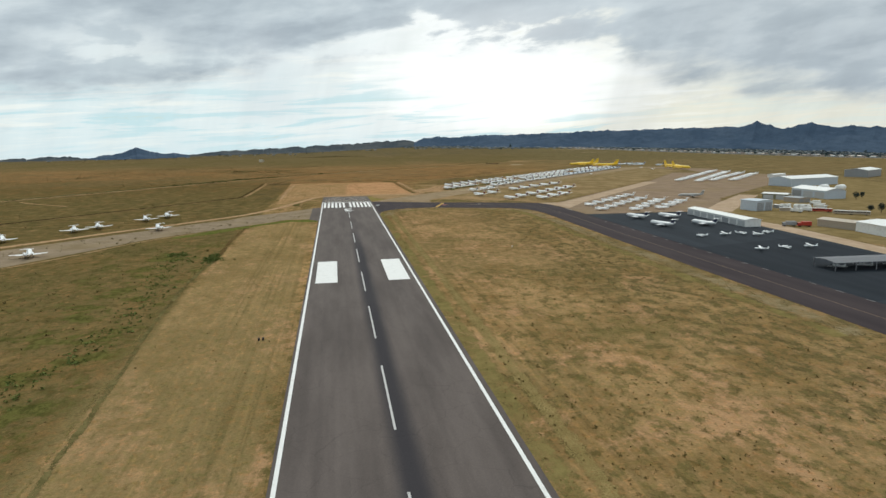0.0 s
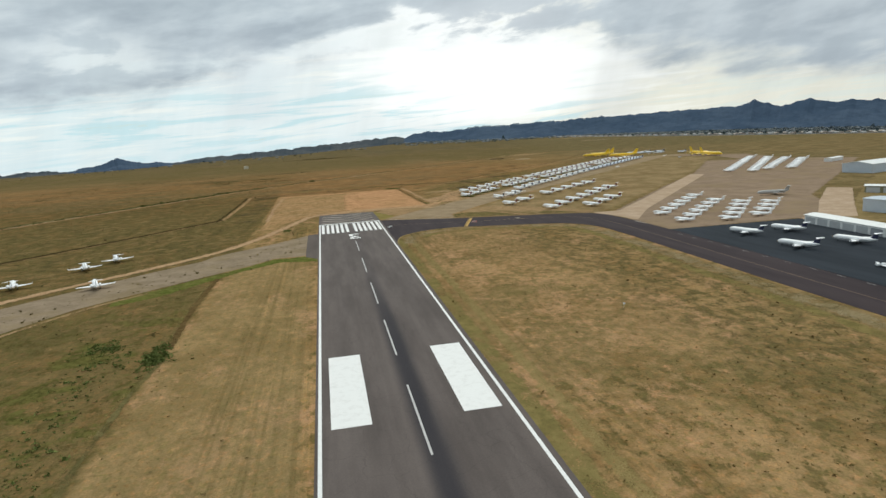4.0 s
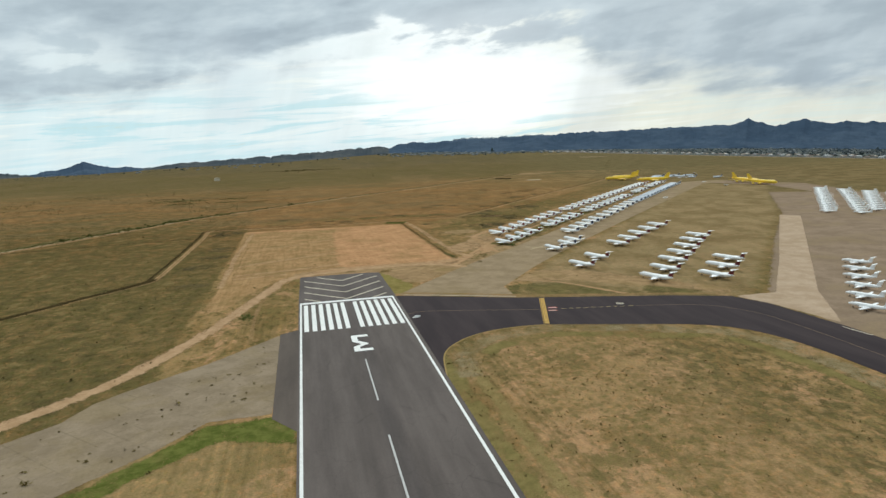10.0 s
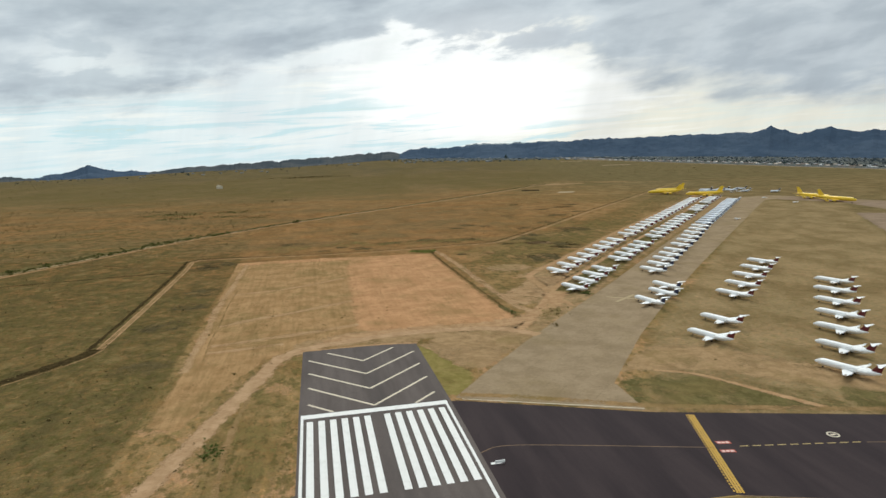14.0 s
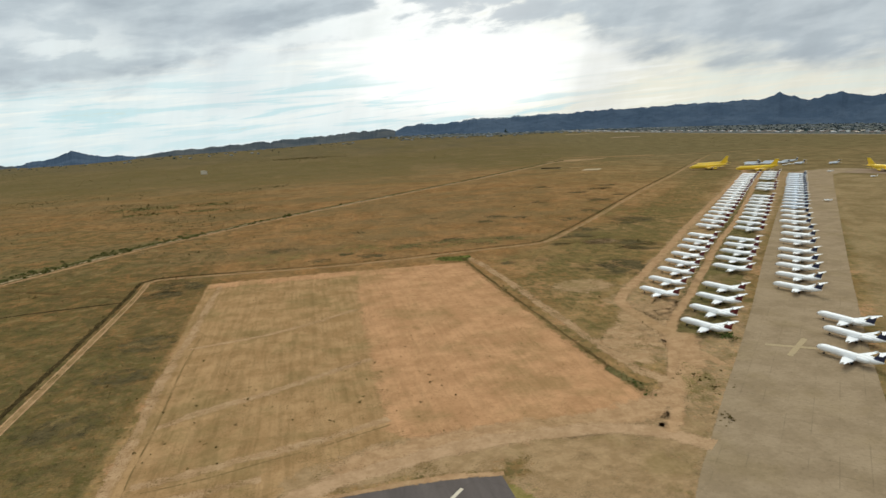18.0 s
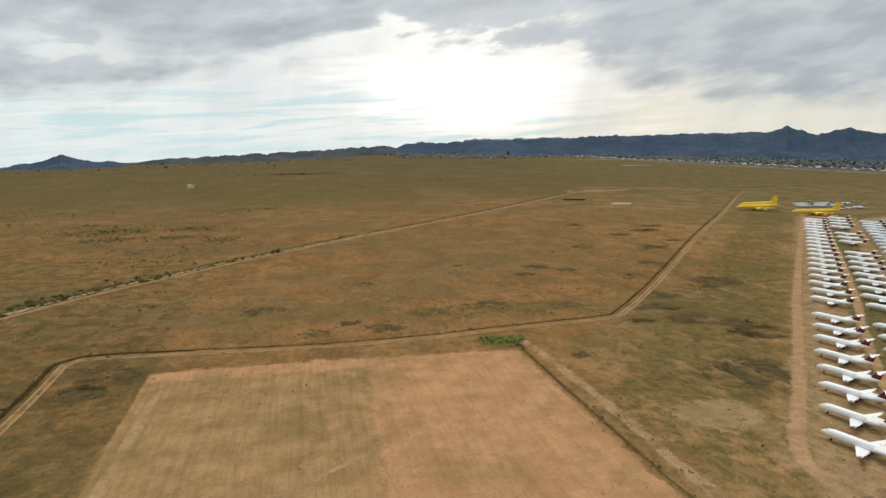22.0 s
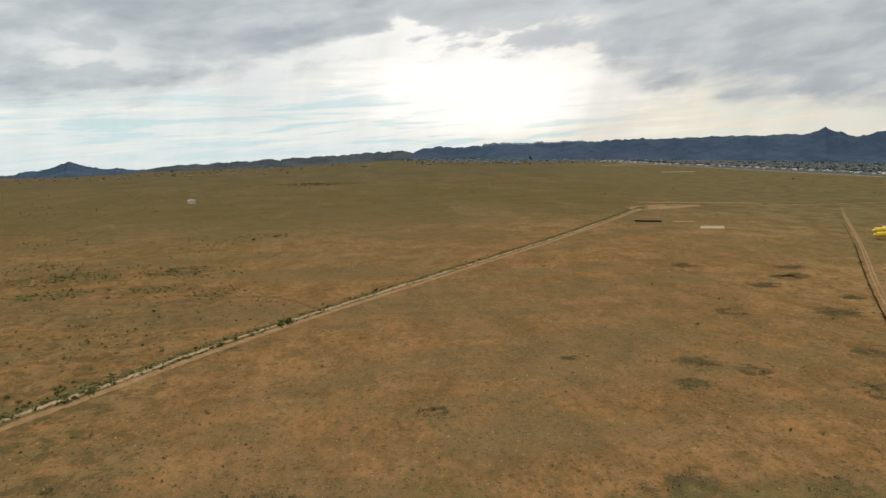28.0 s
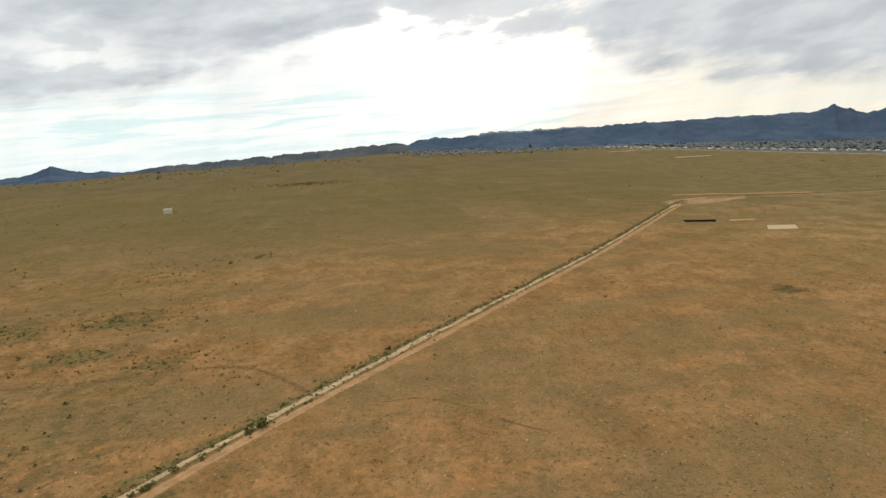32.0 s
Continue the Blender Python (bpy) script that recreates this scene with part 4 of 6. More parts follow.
# the numeral 3, read from the other end
for pts in (rect(-3.0, -62.6, 3.6, -60.0), [(-3.0, -62.62), (-0.7, -62.62), (-0.7, -67.4), (-3.0, -67.9)], [(-3.0, -67.92), (-0.7, -67.42), (2.9, -71.2), (2.9, -72.1), (0.2, -71.6)],
            [(0.2, -71.62), (2.9, -72.12), (-0.6, -74.9), (-3.0, -74.4)], [(-3.0, -74.42), (-0.6, -74.92), (-0.6, -77.1), (-3.0, -77.1)], rect(-3.0, -79.8, 4.0, -77.12)):
    flat("numeral_bar", pts, Z, WHITE_LINE, runway, "white runway numeral 3")
for k in range(5):
    apex = 45.0 - 14.3 * k
    for sx in (-1, 1):
        reach = 20.6 if k else 13.2
        x0, y0 = 0.0, apex
        if y0 < 0.4:
            x0, y0 = (0.4 - apex) / 0.97, 0.4
        flat("chevron_arm", line_mark((sx * x0, y0), (sx * reach, apex + 0.97 * reach), 0.9), Z + (0.002 if sx > 0 else 0), CREAM_LINE, overrun)

# ---- taxiway and apron ----
EDGE = [tuple(p.xy) for p in curve_through([(23.9, -114), (28, -93), (36, -81), (48, -73), (62, -70), (76, -70.5)], 2.5)]
BEND = [tuple(p.xy) for p in curve_through([(122, -86), (136, -92), (147, -103), (153, -122), (154, -150), (153, -200), (151, -270)], 6)]
taxi = sheet("taxiway", [(23.9, -1.2), (26, -1.2), (80, -25), (150, -46), (174, -56), (181, -72), (184, -110), (183, -150), (180, -250), (178, -380), (176, -700), (148, -700), (149, -452), *BEND[::-1], *EDGE[::-1]], 0.06, TAXI, label="dark brown-grey asphalt taxiway")
apron = sheet("apron", [(183.2, -150), (268, -154), (268, -240), (258, -360), (256, -700), (176.2, -700), (178.2, -380), (180.2, -250)], 0.055, APRON, label="dark blue-grey asphalt apron")
flat("resurfaced_patch", [(181, -306), (256.5, -288), (256.2, -420), (178.6, -420)], 0.063, APRON_NEW, apron, "darker resurfaced asphalt")
sheet("apron_edge", [(268, -154), (276, -152), (284, -240), (272, -360), (270, -700), (256, -700), (258, -360), (268, -240)], 0.045, PALE, 0.6, label="pale concrete strip behind the apron")
strip = sheet("old_runway", [(26, 1), (39, 17), (65, 47), (98, 82.5), (124, 109.5), (160, 148), (225, 219.5), (324, 326), (469, 479), (574, 588), (640, 600), (660, 570), (585, 540), (530, 484), (330, 274), (236, 175), (166, 100), (118, 46), (81, -1), (80, -24)], 0.035, OLD, 0.3, label="disused tan runway with weeds in its joints")
sheet("old_taxiway", [(-30.5, -50), (-55, -77), (-72, -91), (-84, -103), (-89, -115), (-100, -125), (-110, -134), (-175, -206), (-420, -480), (-400, -540), (-168, -280), (-124, -204), (-97, -177), (-75, -156), (-59, -141), (-48, -127), (-30.5, -126.5)], 0.035, OLD_DARK, 0.4, label="disused tan taxiway with cracked slabs")
sheet("ramp", [(176, -57), (198, -57), (256, 7), (334, 96), (408, 180), (418, 166), (404, 150), (272, 0), (218, -61), (186, -106), (182, -76)], 0.042, PALE, 0.6, label="pale concrete access ramp")
sheet("yard_lane", [(272, -152), (288, -146), (334, -96), (402, -29), (414, -43), (348, -112), (299, -165)], 0.04, PALE, 0.8, label="tan paved lane beside the hangars")
sheet("hangar_yard", [(284, -158), (282, -330), (420, -330), (640, -60), (700, 160), (560, 70), (448, -22), (346, -113)], 0.015, YARD_GRASS, 3.0, label="trampled brown grass among the hangars")
sheet("far_track", [(560, 556), (640, 600), (700, 470), (660, 340), (600, 330), (640, 470), (600, 560)], 0.03, YARD, 2.0, label="gravel track at the end of the rows")
for i, (a, b) in enumerate(zip(EDGE, EDGE[1:])):
    flat("edge_line", line_mark(a, b, 0.5), 0.074, EDGE_YELLOW, taxi)
flat("edge_line", line_mark((76, -70.5), (122, -86), 0.35), 0.074, FAINT_LINE, taxi)
hold_a, hold_b = Vector((90.5, -29.8)), Vector((76.8, -69.6))
for off, w in ((-0.8, 0.55), (-0.15, 0.55), (0.5, 0.5)):
    n_ = Vector((hold_b.y - hold_a.y, hold_a.x - hold_b.x)).normalized() * off
    flat("holding_line", line_mark(hold_a + n_, hold_b + n_, w), 0.074, YELLOW_LINE, taxi, "yellow holding line")
n_ = Vector((hold_b.y - hold_a.y, hold_a.x - hold_b.x)).normalized()
for k in range(30):
    p, q = hold_a.lerp(hold_b, (k + 0.1) / 30) + n_ * 1.15, hold_a.lerp(hold_b, (k + 0.7) / 30) + n_ * 1.15
    flat("holding_dash", line_mark(p, q, 0.4), 0.074, YELLOW_LINE, taxi)
centre = [tuple(p.xy) for p in curve_through([(22.9, -37), (28, -34.3), (35.3, -34.7), (51.4, -39.2), (70, -44.8), (84.6, -49.2)], 3)]
for a, b in zip(centre, centre[1:]):
    flat("centre_line", line_mark(a, b, 0.34), 0.074, FAINT_LINE, taxi)
for k in range(10):
    x = 91.6 + 3.3 * k
    flat("centre_dash", line_mark((x, -50.3 - 0.19 * (x - 91.6)), (x + 2.2, -50.3 - 0.19 * (x - 89.4)), 0.42), 0.074, DASH_YELLOW, taxi)
beyond = [tuple(p.xy) for p in curve_through([(125, -56.8), (150, -64), (162, -76), (168, -100), (167, -180), (164, -300), (162, -600)], 6)]
for a, b in zip(beyond, beyond[1:]):
    flat("centre_line", line_mark(a, b, 0.3), 0.074, FAINT_LINE, taxi)
for x, y in ((88.7, -47.4), (86.9, -51.8)):
    flat("painted_sign", line_mark((x - 1.9, y + 0.4), (x + 1.9, y - 0.4), 1.5), 0.074, RED_LINE, taxi, "pinkish red painted sign")
    for k in (-1, 0, 1):
        flat("sign_bar", line_mark((x - 0.45 + 1.1 * k, y + 0.09 - 0.23 * k), (x + 0.35 + 1.1 * k, y - 0.07 - 0.23 * k), 0.85), 0.079, SIGN_PINK, taxi)
flat("edge_tick", rect(25.2, -42.9, 28.1, -41.9), 0.074, WHITE_LINE, taxi)
ring = [(120 + 1.45 * math.cos(w / 8 * math.pi), -51 + 1.45 * math.sin(w / 8 * math.pi)) for w in range(16)]
for a, b in zip(ring, ring[1:] + ring[:1]):
    flat("spot_ring", line_mark(a, b, 0.5), 0.074, CREAM_LINE, taxi)
flat("spot_bar", rect(119.2, -51.4, 120.8, -50.6), 0.074, CREAM_LINE, taxi)
for k in range(26):
    y = -165 - 14 * k
    flat("apron_dash", rect(178.8 + (y + 165) * 0.006, y - 4.0, 179.05 + (y + 165) * 0.006, y), 0.071, DASH_LINE, apron)
for s in (-1, 1):
    flat("closed_cross", line_mark((142 - 8, 104 - 5.6 * s), (142 + 8, 104 + 5.6 * s), 1.8), 0.050 + 0.005 * s, FADED_LINE, strip, "faded yellow closed-runway cross")
flat("edge_line", line_mark((28, -0.6), (80, -22.4), 0.4), 0.074, CREAM_LINE, taxi)
flat("edge_line", line_mark((182.0, -110), (183.2, -122), 0.5), 0.074, CREAM_LINE, taxi)

# bare and grassy margins of the taxiway
MARGIN = [(78, -72.8), (122, -88.6), (134, -94.5), (144, -106), (150, -124), (151, -150), (150, -200), (148, -270), (146.5, -452)]
MARGIN = [tuple(p.xy) for p in curve_through([(27.5, -116), (31, -97), (38, -85), (50, -77), (64, -73.5)], 4)] + MARGIN
ribbon("taxiway_margin", MARGIN, 9.0, 0.03, KHAKI, 0.2, offset=3.7, label="pale khaki grass along the taxiway", seed=51)
ribbon("taxiway_margin", MARGIN[5:], 6.0, 0.026, VERGE, 0.4, offset=11.5, label="olive grass beyond the khaki margin", seed=52)
ribbon("taxiway_margin", [(28, 3), (52, -6), (80, -19.5), (120, -33), (150, -42), (172, -51)], 3.0, 0.05, HALF_BARE, 0.3, label="bare soil along the taxiway edge", seed=53)

# ---- tracks and ditches ----
LOOP = [(-420, -455), (-240, -262), (-150, -160), (-117, -126), (-97, -104), (-80, -80), (-65, -49), (-54, -17), (-46.5, 8), (-37.5, 38), (-33, 53), (-25, 63), (-10, 69.5), (20, 75.5), (48, 74.5), (66, 68), (76, 57)]
ribbon("dirt_track", LOOP, 6.0, 0.055, WORN_TRACK, 0.2, label="curving dirt track round the runway end")
ribbon("faint_track", [(-100, -186), (-124, -211), (-170, -287), (-280, -402), (-405, -545)], 2.6, 0.045, BANK, 0.4, label="pale worn edge of the old taxiway", seed=64)
ribbon("dirt_track", [(106, 116), (110, 132), (111, 150), (115, 175), (140, 203), (175, 241), (250, 324), (360, 441), (512, 601), (550, 646)], 5.0, 0.056, TRACK, 0.25, label="dirt track along the row of jets", seed=3)
ribbon("dirt_track", [(70, 66), (80, 78), (90, 96), (104, 117), (119, 141), (153, 178), (230, 264), (300, 337), (519, 581), (560, 628)], 4.0, 0.058, TRACK, 0.25, label="dirt track between the rows of jets", seed=5)
ribbon("dirt_track", [(106, 128), (109, 118), (110, 108), (110, 99)], 3.4, 0.057, TRACK, 0.3, label="short dirt track onto the old runway", seed=93)
sheet("bare_soil", [(112, 168), (138, 166), (128, 148), (112, 132), (100, 118), (88, 106), (80, 116), (84, 134), (100, 150)], 0.03, TRACK_THIN, 3.0, label="trodden tan soil at the head of the rows", seed=94)
sheet("bare_soil", [(86, 8), (112, 32), (134, 24), (156, -2), (186, -46), (176, -50), (150, -28), (120, 0), (100, 6)], 0.024, BANK, 3.5, label="bare tan soil in front of the jets", seed=31)
sheet("grass_patch", [(78, -17), (84, 1), (108, 1), (126, -22), (136, -38), (120, -34), (96, -26)], 0.026, ROW_GRASS, 2.2, label="olive grass beside the taxiway", seed=32)
sheet("grass_patch", [(140, -38), (150, -22), (170, -43), (160, -46)], 0.026, ROW_GRASS, 2.0, label="olive grass beside the taxiway", seed=33)
ribbon("faint_track", [(100, 6), (112, -1), (122, -18), (134, -38)], 2.2, 0.04, TRACK, 0.4, label="pale worn track in the grass", seed=34)
for z, wide, line in ((0.052, 3.6, [(-62, 111), (-49, 118.5), (-34, 124.5), (-18, 132), (2, 143)]), (0.053, 3.4, [(-61, 80.5), (-45, 83), (-32, 86.5), (-19, 89.5), (2, 96)]),
                      (0.052, 3.0, [(-61, 71.5), (-46, 73), (-31, 75)]), (0.054, 2.2, [(-64, 176), (-30, 186), (2, 205)])):
    ribbon("faint_track", line, wide, z, TRACK_THIN, 0.5, label="pale worn band across the stubble", seed=33)
ribbon("furrow", [(-58, 77.5), (-44, 79.5), (-31, 83), (-18, 86), (2, 92.5)], 0.55, 0.056, FURROW, 0.6, label="dark furrow beside a worn band", seed=36)
ribbon("faint_track", [(-66, 50), (-66.5, 80), (-66.5, 112), (-67, 154), (-66, 200), (-65, 276)], 3.4, 0.046, TRACK_THIN, 0.5, label="pale bare soil along the field edge", seed=35)
ribbon("furrow", [(-61, 62), (-62.3, 86), (-61.8, 110), (-62.6, 150), (-61.8, 190)], 0.6, 0.056, FURROW, 0.7, label="shallow dark furrow inside the field edge", seed=37)
ribbon("drifted_soil", [(-24, 62.6), (-12, 63), (4, 63.4), (14, 63), (24, 61)], 2.0, 0.088, TRACK, 0.8, label="loose soil drifted over the edge of the paving", seed=71)
sheet("bare_soil", [(-30, 60), (-24, 64), (0, 66), (22, 62), (30, 66), (70, 72), (74, 82), (30, 86), (0, 84), (-24, 76)], 0.031, BANK, 3.0, label="bare tan soil between the field and the paving", seed=73)
sheet("bare_soil", [(28, 58), (34, 72), (74, 76), (86, 68), (62, 44), (42, 24), (32, 30)], 0.028, BANK, 4.0, label="bare tan soil beyond the paved overrun", seed=63)
ribbon("trodden_soil", [(-14, 72), (6, 78), (40, 79), (70, 79), (98, 100), (114, 130)], 10.0, 0.053, TRACK, 0.4, label="broad bare tan soil where tracks meet", seed=61)
OUTER = [(-420, -306), (-250, -98), (-170, 2), (-136, 47), (-112, 76), (-106.5, 90), (-105.5, 150), (-105, 250), (-106, 290), (-106.5, 302), (-102, 306.5), (-90, 306.5), (-60, 304), (-11, 299.5), (36, 300), (63, 303), (105, 307), (128, 309.5), (144, 319), (208, 387), (330, 525), (466, 672), (642, 869)]
ribbon("perimeter_track", OUTER[:6], 1.3, 0.05, HALF_BARE, 0.5, offset=1.7, label="narrow track beside a ditch", seed=7)
ribbon("ditch", OUTER[:6], 5.2, 0.06, SHADED_DITCH, 0.4, offset=-2.0, label="dark ditch across the grass", seed=11)
OUTER = OUTER[5:]
outer = ribbon("perimeter_track", OUTER, 2.3, 0.05, HALF_BARE, 0.18, label="rutted dirt perimeter track", seed=8)
for o in (-1.2, 1.2):
    ribbon("wheel_rut", OUTER, 0.75, 0.085, TRACK, 0.4, parent=outer, offset=o, seed=9 + o)
ribbon("ditch", OUTER[:8], 2.2, 0.058, SHADED_DITCH, 0.5, offset=-4.4, label="dark ditch beside the perimeter track", seed=13)
ribbon("ditch", [(-290, 232), (-220, 246), (-176, 253), (-146, 258), (-109, 262)], 2.0, 0.055, SHADED_DITCH, 0.7, label="shallow side ditch in the grass", seed=18)
ribbon("ditch", OUTER[7:17], 1.05, 0.06, SHADED_DITCH, 0.6, offset=-4.6, label="shallow dark ditch along the track", seed=12)
CREEK = [(-420, 20), (-330, 130), (-232, 274), (-180, 352), (-157, 388), (-125, 433), (-98, 463), (-62, 506), (-11, 558), (79, 645), (229, 790), (418, 988), (470, 1036)]
wash = ribbon("wash_track", CREEK, 4.4, 0.05, RED_TRACK, 0.2, label="straight dirt track beside a wash", seed=14)
for o in (-1.3, 1.3):
    ribbon("wheel_rut", CREEK, 0.5, 0.085, TRACK, 0.6, parent=wash, offset=o, seed=15 + o)
ribbon("wash", CREEK, 8.0, 0.04, ROW_GRASS, 0.6, offset=-7.5, label="weedy green wash beside the track", seed=17)
ribbon("wash", CREEK[:7], 16.0, 0.035, ROW_GRASS, 0.8, offset=-13.0, label="rank olive grass along the wash", seed=171)
ribbon("wash_bank", CREEK, 1.3, 0.055, DITCH, 0.9, offset=-7.6, label="dark cut bank of the wash", seed=172)
ribbon("wash_bed", CREEK, 3.0, 0.06, SAND, 0.8, offset=-6.1, label="pale sandy bed of the wash", seed=18)
ribbon("bare_soil", [(490, 1110), (540, 1086), (590, 1060), (650, 1030)], 10.0, 0.045, RED_TRACK, 0.7, label="bare reddish soil on the far plain", seed=91)
ribbon("dirt_track", [(440, 1010), (470, 1036), (560, 1030), (680, 1000), (800, 985), (980, 990)], 5.0, 0.05, BANK, 0.5, label="far dirt track across the plain", seed=19)
sheet("bare_soil", [(420, 1000), (436, 1050), (500, 1064), (560, 1046), (540, 1020), (470, 1000)], 0.03, BANK, 9.0, label="bare reddish soil where tracks meet", seed=192)
ribbon("ditch", [(500, 1046), (570, 1040), (690, 1010), (810, 996), (980, 1000)], 6.0, 0.055, DITCH, 0.4, label="dark ditch beside the far track", seed=191)
ribbon("dirt_track", [(642, 869), (676, 905), (712, 944)], 3.6, 0.05, HALF_BARE, 0.4, label="far dirt track across the plain", seed=20)
FIELD_DITCH = [(73, 288), (73, 240), (74.5, 156), (75.5, 118), (76.5, 90)]
ribbon("faint_track", [(-42, -56), (-42.5, -28), (-42, -5), (-40, 20)], 1.8, 0.05, HALF_BARE, 0.6, label="faint pale track in the grass", seed=71)
ribbon("ditch", [(-260, 352), (-190, 318), (-142, 290), (-124, 279), (-110, 270)], 3.0, 0.05, DITCH, 0.8, label="dark weedy ditch running to the track", seed=72)
ribbon("headland", [(-70, 278), (-30, 278), (8, 277)], 11.0, 0.034, FIELD_E, 0.4, label="bare pinkish headland of the field", seed=73)
ribbon("ditch", FIELD_DITCH, 1.2, 0.06, DITCH, 0.9, label="weedy ditch beside the field", seed=21)
ribbon("ditch_grass", FIELD_DITCH, 2.2, 0.045, GRASS, 0.9, label="rank olive grass in the field ditch", seed=211)
sheet("grass_strip", [(108, 124), (126, 120), (146, 140), (250, 258), (560, 600), (548, 612), (236, 276), (128, 156)], 0.03, ROW_GRASS, 3.2, label="rank green grass under the second row of jets", seed=6)
ribbon("berm", [(77, 287), (79, 255), (80.5, 221), (81, 160), (83, 110), (88, 92)], 4.6, 0.07, TRACK_THIN, 0.4, label="bare bank beside the ditch", seed=22)
ribbon("ditch", [(-72, -168), (-72.5, -190), (-73, -215), (-72, -250), (-70.5, -274)], 2.2, 0.05, DITCH, 0.6, label="narrow dark ditch in the grass", seed=23)
ribbon("gully", [(-70.5, -278), (-72.5, -328), (-71, -387), (-67, -429), (-64, -470), (-60, -540)], 1.6, 0.05, ROW_GRASS, 0.9, label="weedy low bank in the grass", seed=231)
ribbon("berm", [(-72, -172), (-73, -215), (-72, -250), (-70.5, -272), (-72.5, -328), (-71, -387), (-67, -429), (-64, -470), (-60, -540)], 0.9, 0.06, GRASS, 0.5, label="low grassy ditch bank", offset=2.0, seed=24)
ribbon("gully", [(-190, 620), (-128, 607), (-66, 608), (-40, 597), (-18, 566)], 2.6, 0.05, GULLY, 1.0, label="narrow eroded gully", seed=25)
ribbon("gully", [(10, 546), (25, 545), (39, 532), (48, 518), (60, 505)], 1.8, 0.05, GULLY, 1.0, label="narrow eroded gully", seed=26)
ribbon("dirt_track", [(-330, 92), (-310, 70), (-262, 30)], 2.5, 0.05, TRACK, 0.3, label="short pale track in the grass", seed=27)
sheet("concrete_slab", [(393, 805), (418, 797), (432, 817), (408, 825)], 0.30, CONCRETE, label="pale bare concrete slab")
pit = tagged(new("foundation"), "roofless old foundation with low tan walls and a dark floor", "foundation")
pit.matrix_basis = pose(372, 875, 0, 0, 0, -24)
part("floor", boxed(-15.5, -5.2, -0.1, 15.5, 5.2, 0.12), PIT, pit)
for x0, y0, x1, y1, h in ((-16, -5.8, 16, -5.25, 0.5), (-16, 5.25, 16, 5.8, 1.3), (-16, -5.2, -15.55, 5.2, 0.8), (15.55, -5.2, 16, 5.2, 0.8)):
    part("low_wall", boxed(x0, y0, -0.1, x1, y1, h, bevel=0.05), CONCRETE if h < 1 else PIT, pit)
sheet("foundation_pit", [(400, 866), (424, 860), (428, 867), (404, 874)], 0.06, SOIL, 0.5, label="old foundation outline")


# ---- mountains ----
def ridge_height(th):
    base = np.interp(th, (-60, -30, -13, 0, 12, 20, 37, 48, 75), (-20, -34, -14, 34, 84, 106, 134, 118, 90))
    for at, h, w in ((-18.1, 54, 1.15), (40.6, 50, 0.7), (42.4, -7, 0.8), (44.7, 44, 0.7), (46.3, -6, 0.5), (10.4, 8, 0.9), (15.5, 6, 1.2), (47.6, 14, 0.7), (27.0, 5, 1.4)):
        base += h * math.exp(-abs((th - at) / w) ** 1.15)
    return base - 5.0 * math.exp(-((th - 19) / 5) ** 2) + 9.0 * noise.noise((th * 0.9, 3.1, 0)) + 8.5 * noise.noise((th * 2.7, 7.7, 0)) + 5.5 * noise.noise((th * 6.5, 1.7, 0))


def mountain(name, lo, hi, label, step=0.2, mat=ROCK, lift=0.0, back=0.0):
    rows = ((-620, -0.25), (-420, 0.18), (-260, 0.48), (-120, 0.78), (0, 1.0), (60, 0.8))
    verts, faces = [], []
    ths = np.arange(lo, hi + step / 2, step)
    for i, th in enumerate(ths):
        c, s = math.cos(radians(th)), math.sin(radians(th))
        reach = back - 512 * c + math.sqrt(4880 ** 2 - (512 * s) ** 2)
        top = ridge_height(th) + lift + (9.0 * abs(noise.noise((th * 1.3, 5.5, 0))) + 4.0 * noise.noise((th * 4.1, 2.2, 0)) if lift else 0)
        end = min(1.0, (th - lo) / 2.0, (hi - th) / 2.0)
        for step_back, k in rows:
            r = reach + step_back
            x, y = -14 + r * s, -90 + r * c
            floor = far_lift(x, y) - 12
            rough = 0.10 * (top - floor) * noise.noise((x * 0.006, y * 0.006, 0)) if 0 < k < 1 else 0
            verts.append((x, y, floor + (top - floor) * max(k, -0.2) * end + rough))
    w = len(rows)
    faces = [(a * w + j, a * w + j + 1, (a + 1) * w + j + 1, (a + 1) * w + j) for a in range(len(ths) - 1) for j in range(w - 1)]
    tagged(new(name, mesh_of(name, verts, faces, mat, False)), label, "mountain", kind="structure")


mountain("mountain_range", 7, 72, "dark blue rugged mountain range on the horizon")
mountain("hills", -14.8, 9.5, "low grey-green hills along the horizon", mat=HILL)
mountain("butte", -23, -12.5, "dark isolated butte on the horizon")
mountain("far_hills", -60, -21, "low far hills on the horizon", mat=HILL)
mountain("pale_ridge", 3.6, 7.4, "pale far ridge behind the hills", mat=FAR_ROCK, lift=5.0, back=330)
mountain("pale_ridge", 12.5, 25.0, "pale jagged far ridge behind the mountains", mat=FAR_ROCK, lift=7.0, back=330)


# ---- aircraft ----
def mirrored(bm):
    """The bmesh with its mirror image across x."""
    g = bmesh.ops.duplicate(bm, geom=bm.verts[:] + bm.edges[:] + bm.faces[:])
    for v in (e for e in g["geom"] if isinstance(e, bmesh.types.BMVert)):
        v.co.x = -v.co.x
    return bm


def flip(bm):
    for v in bm.verts:
        v.co.x = -v.co.x
    return bm


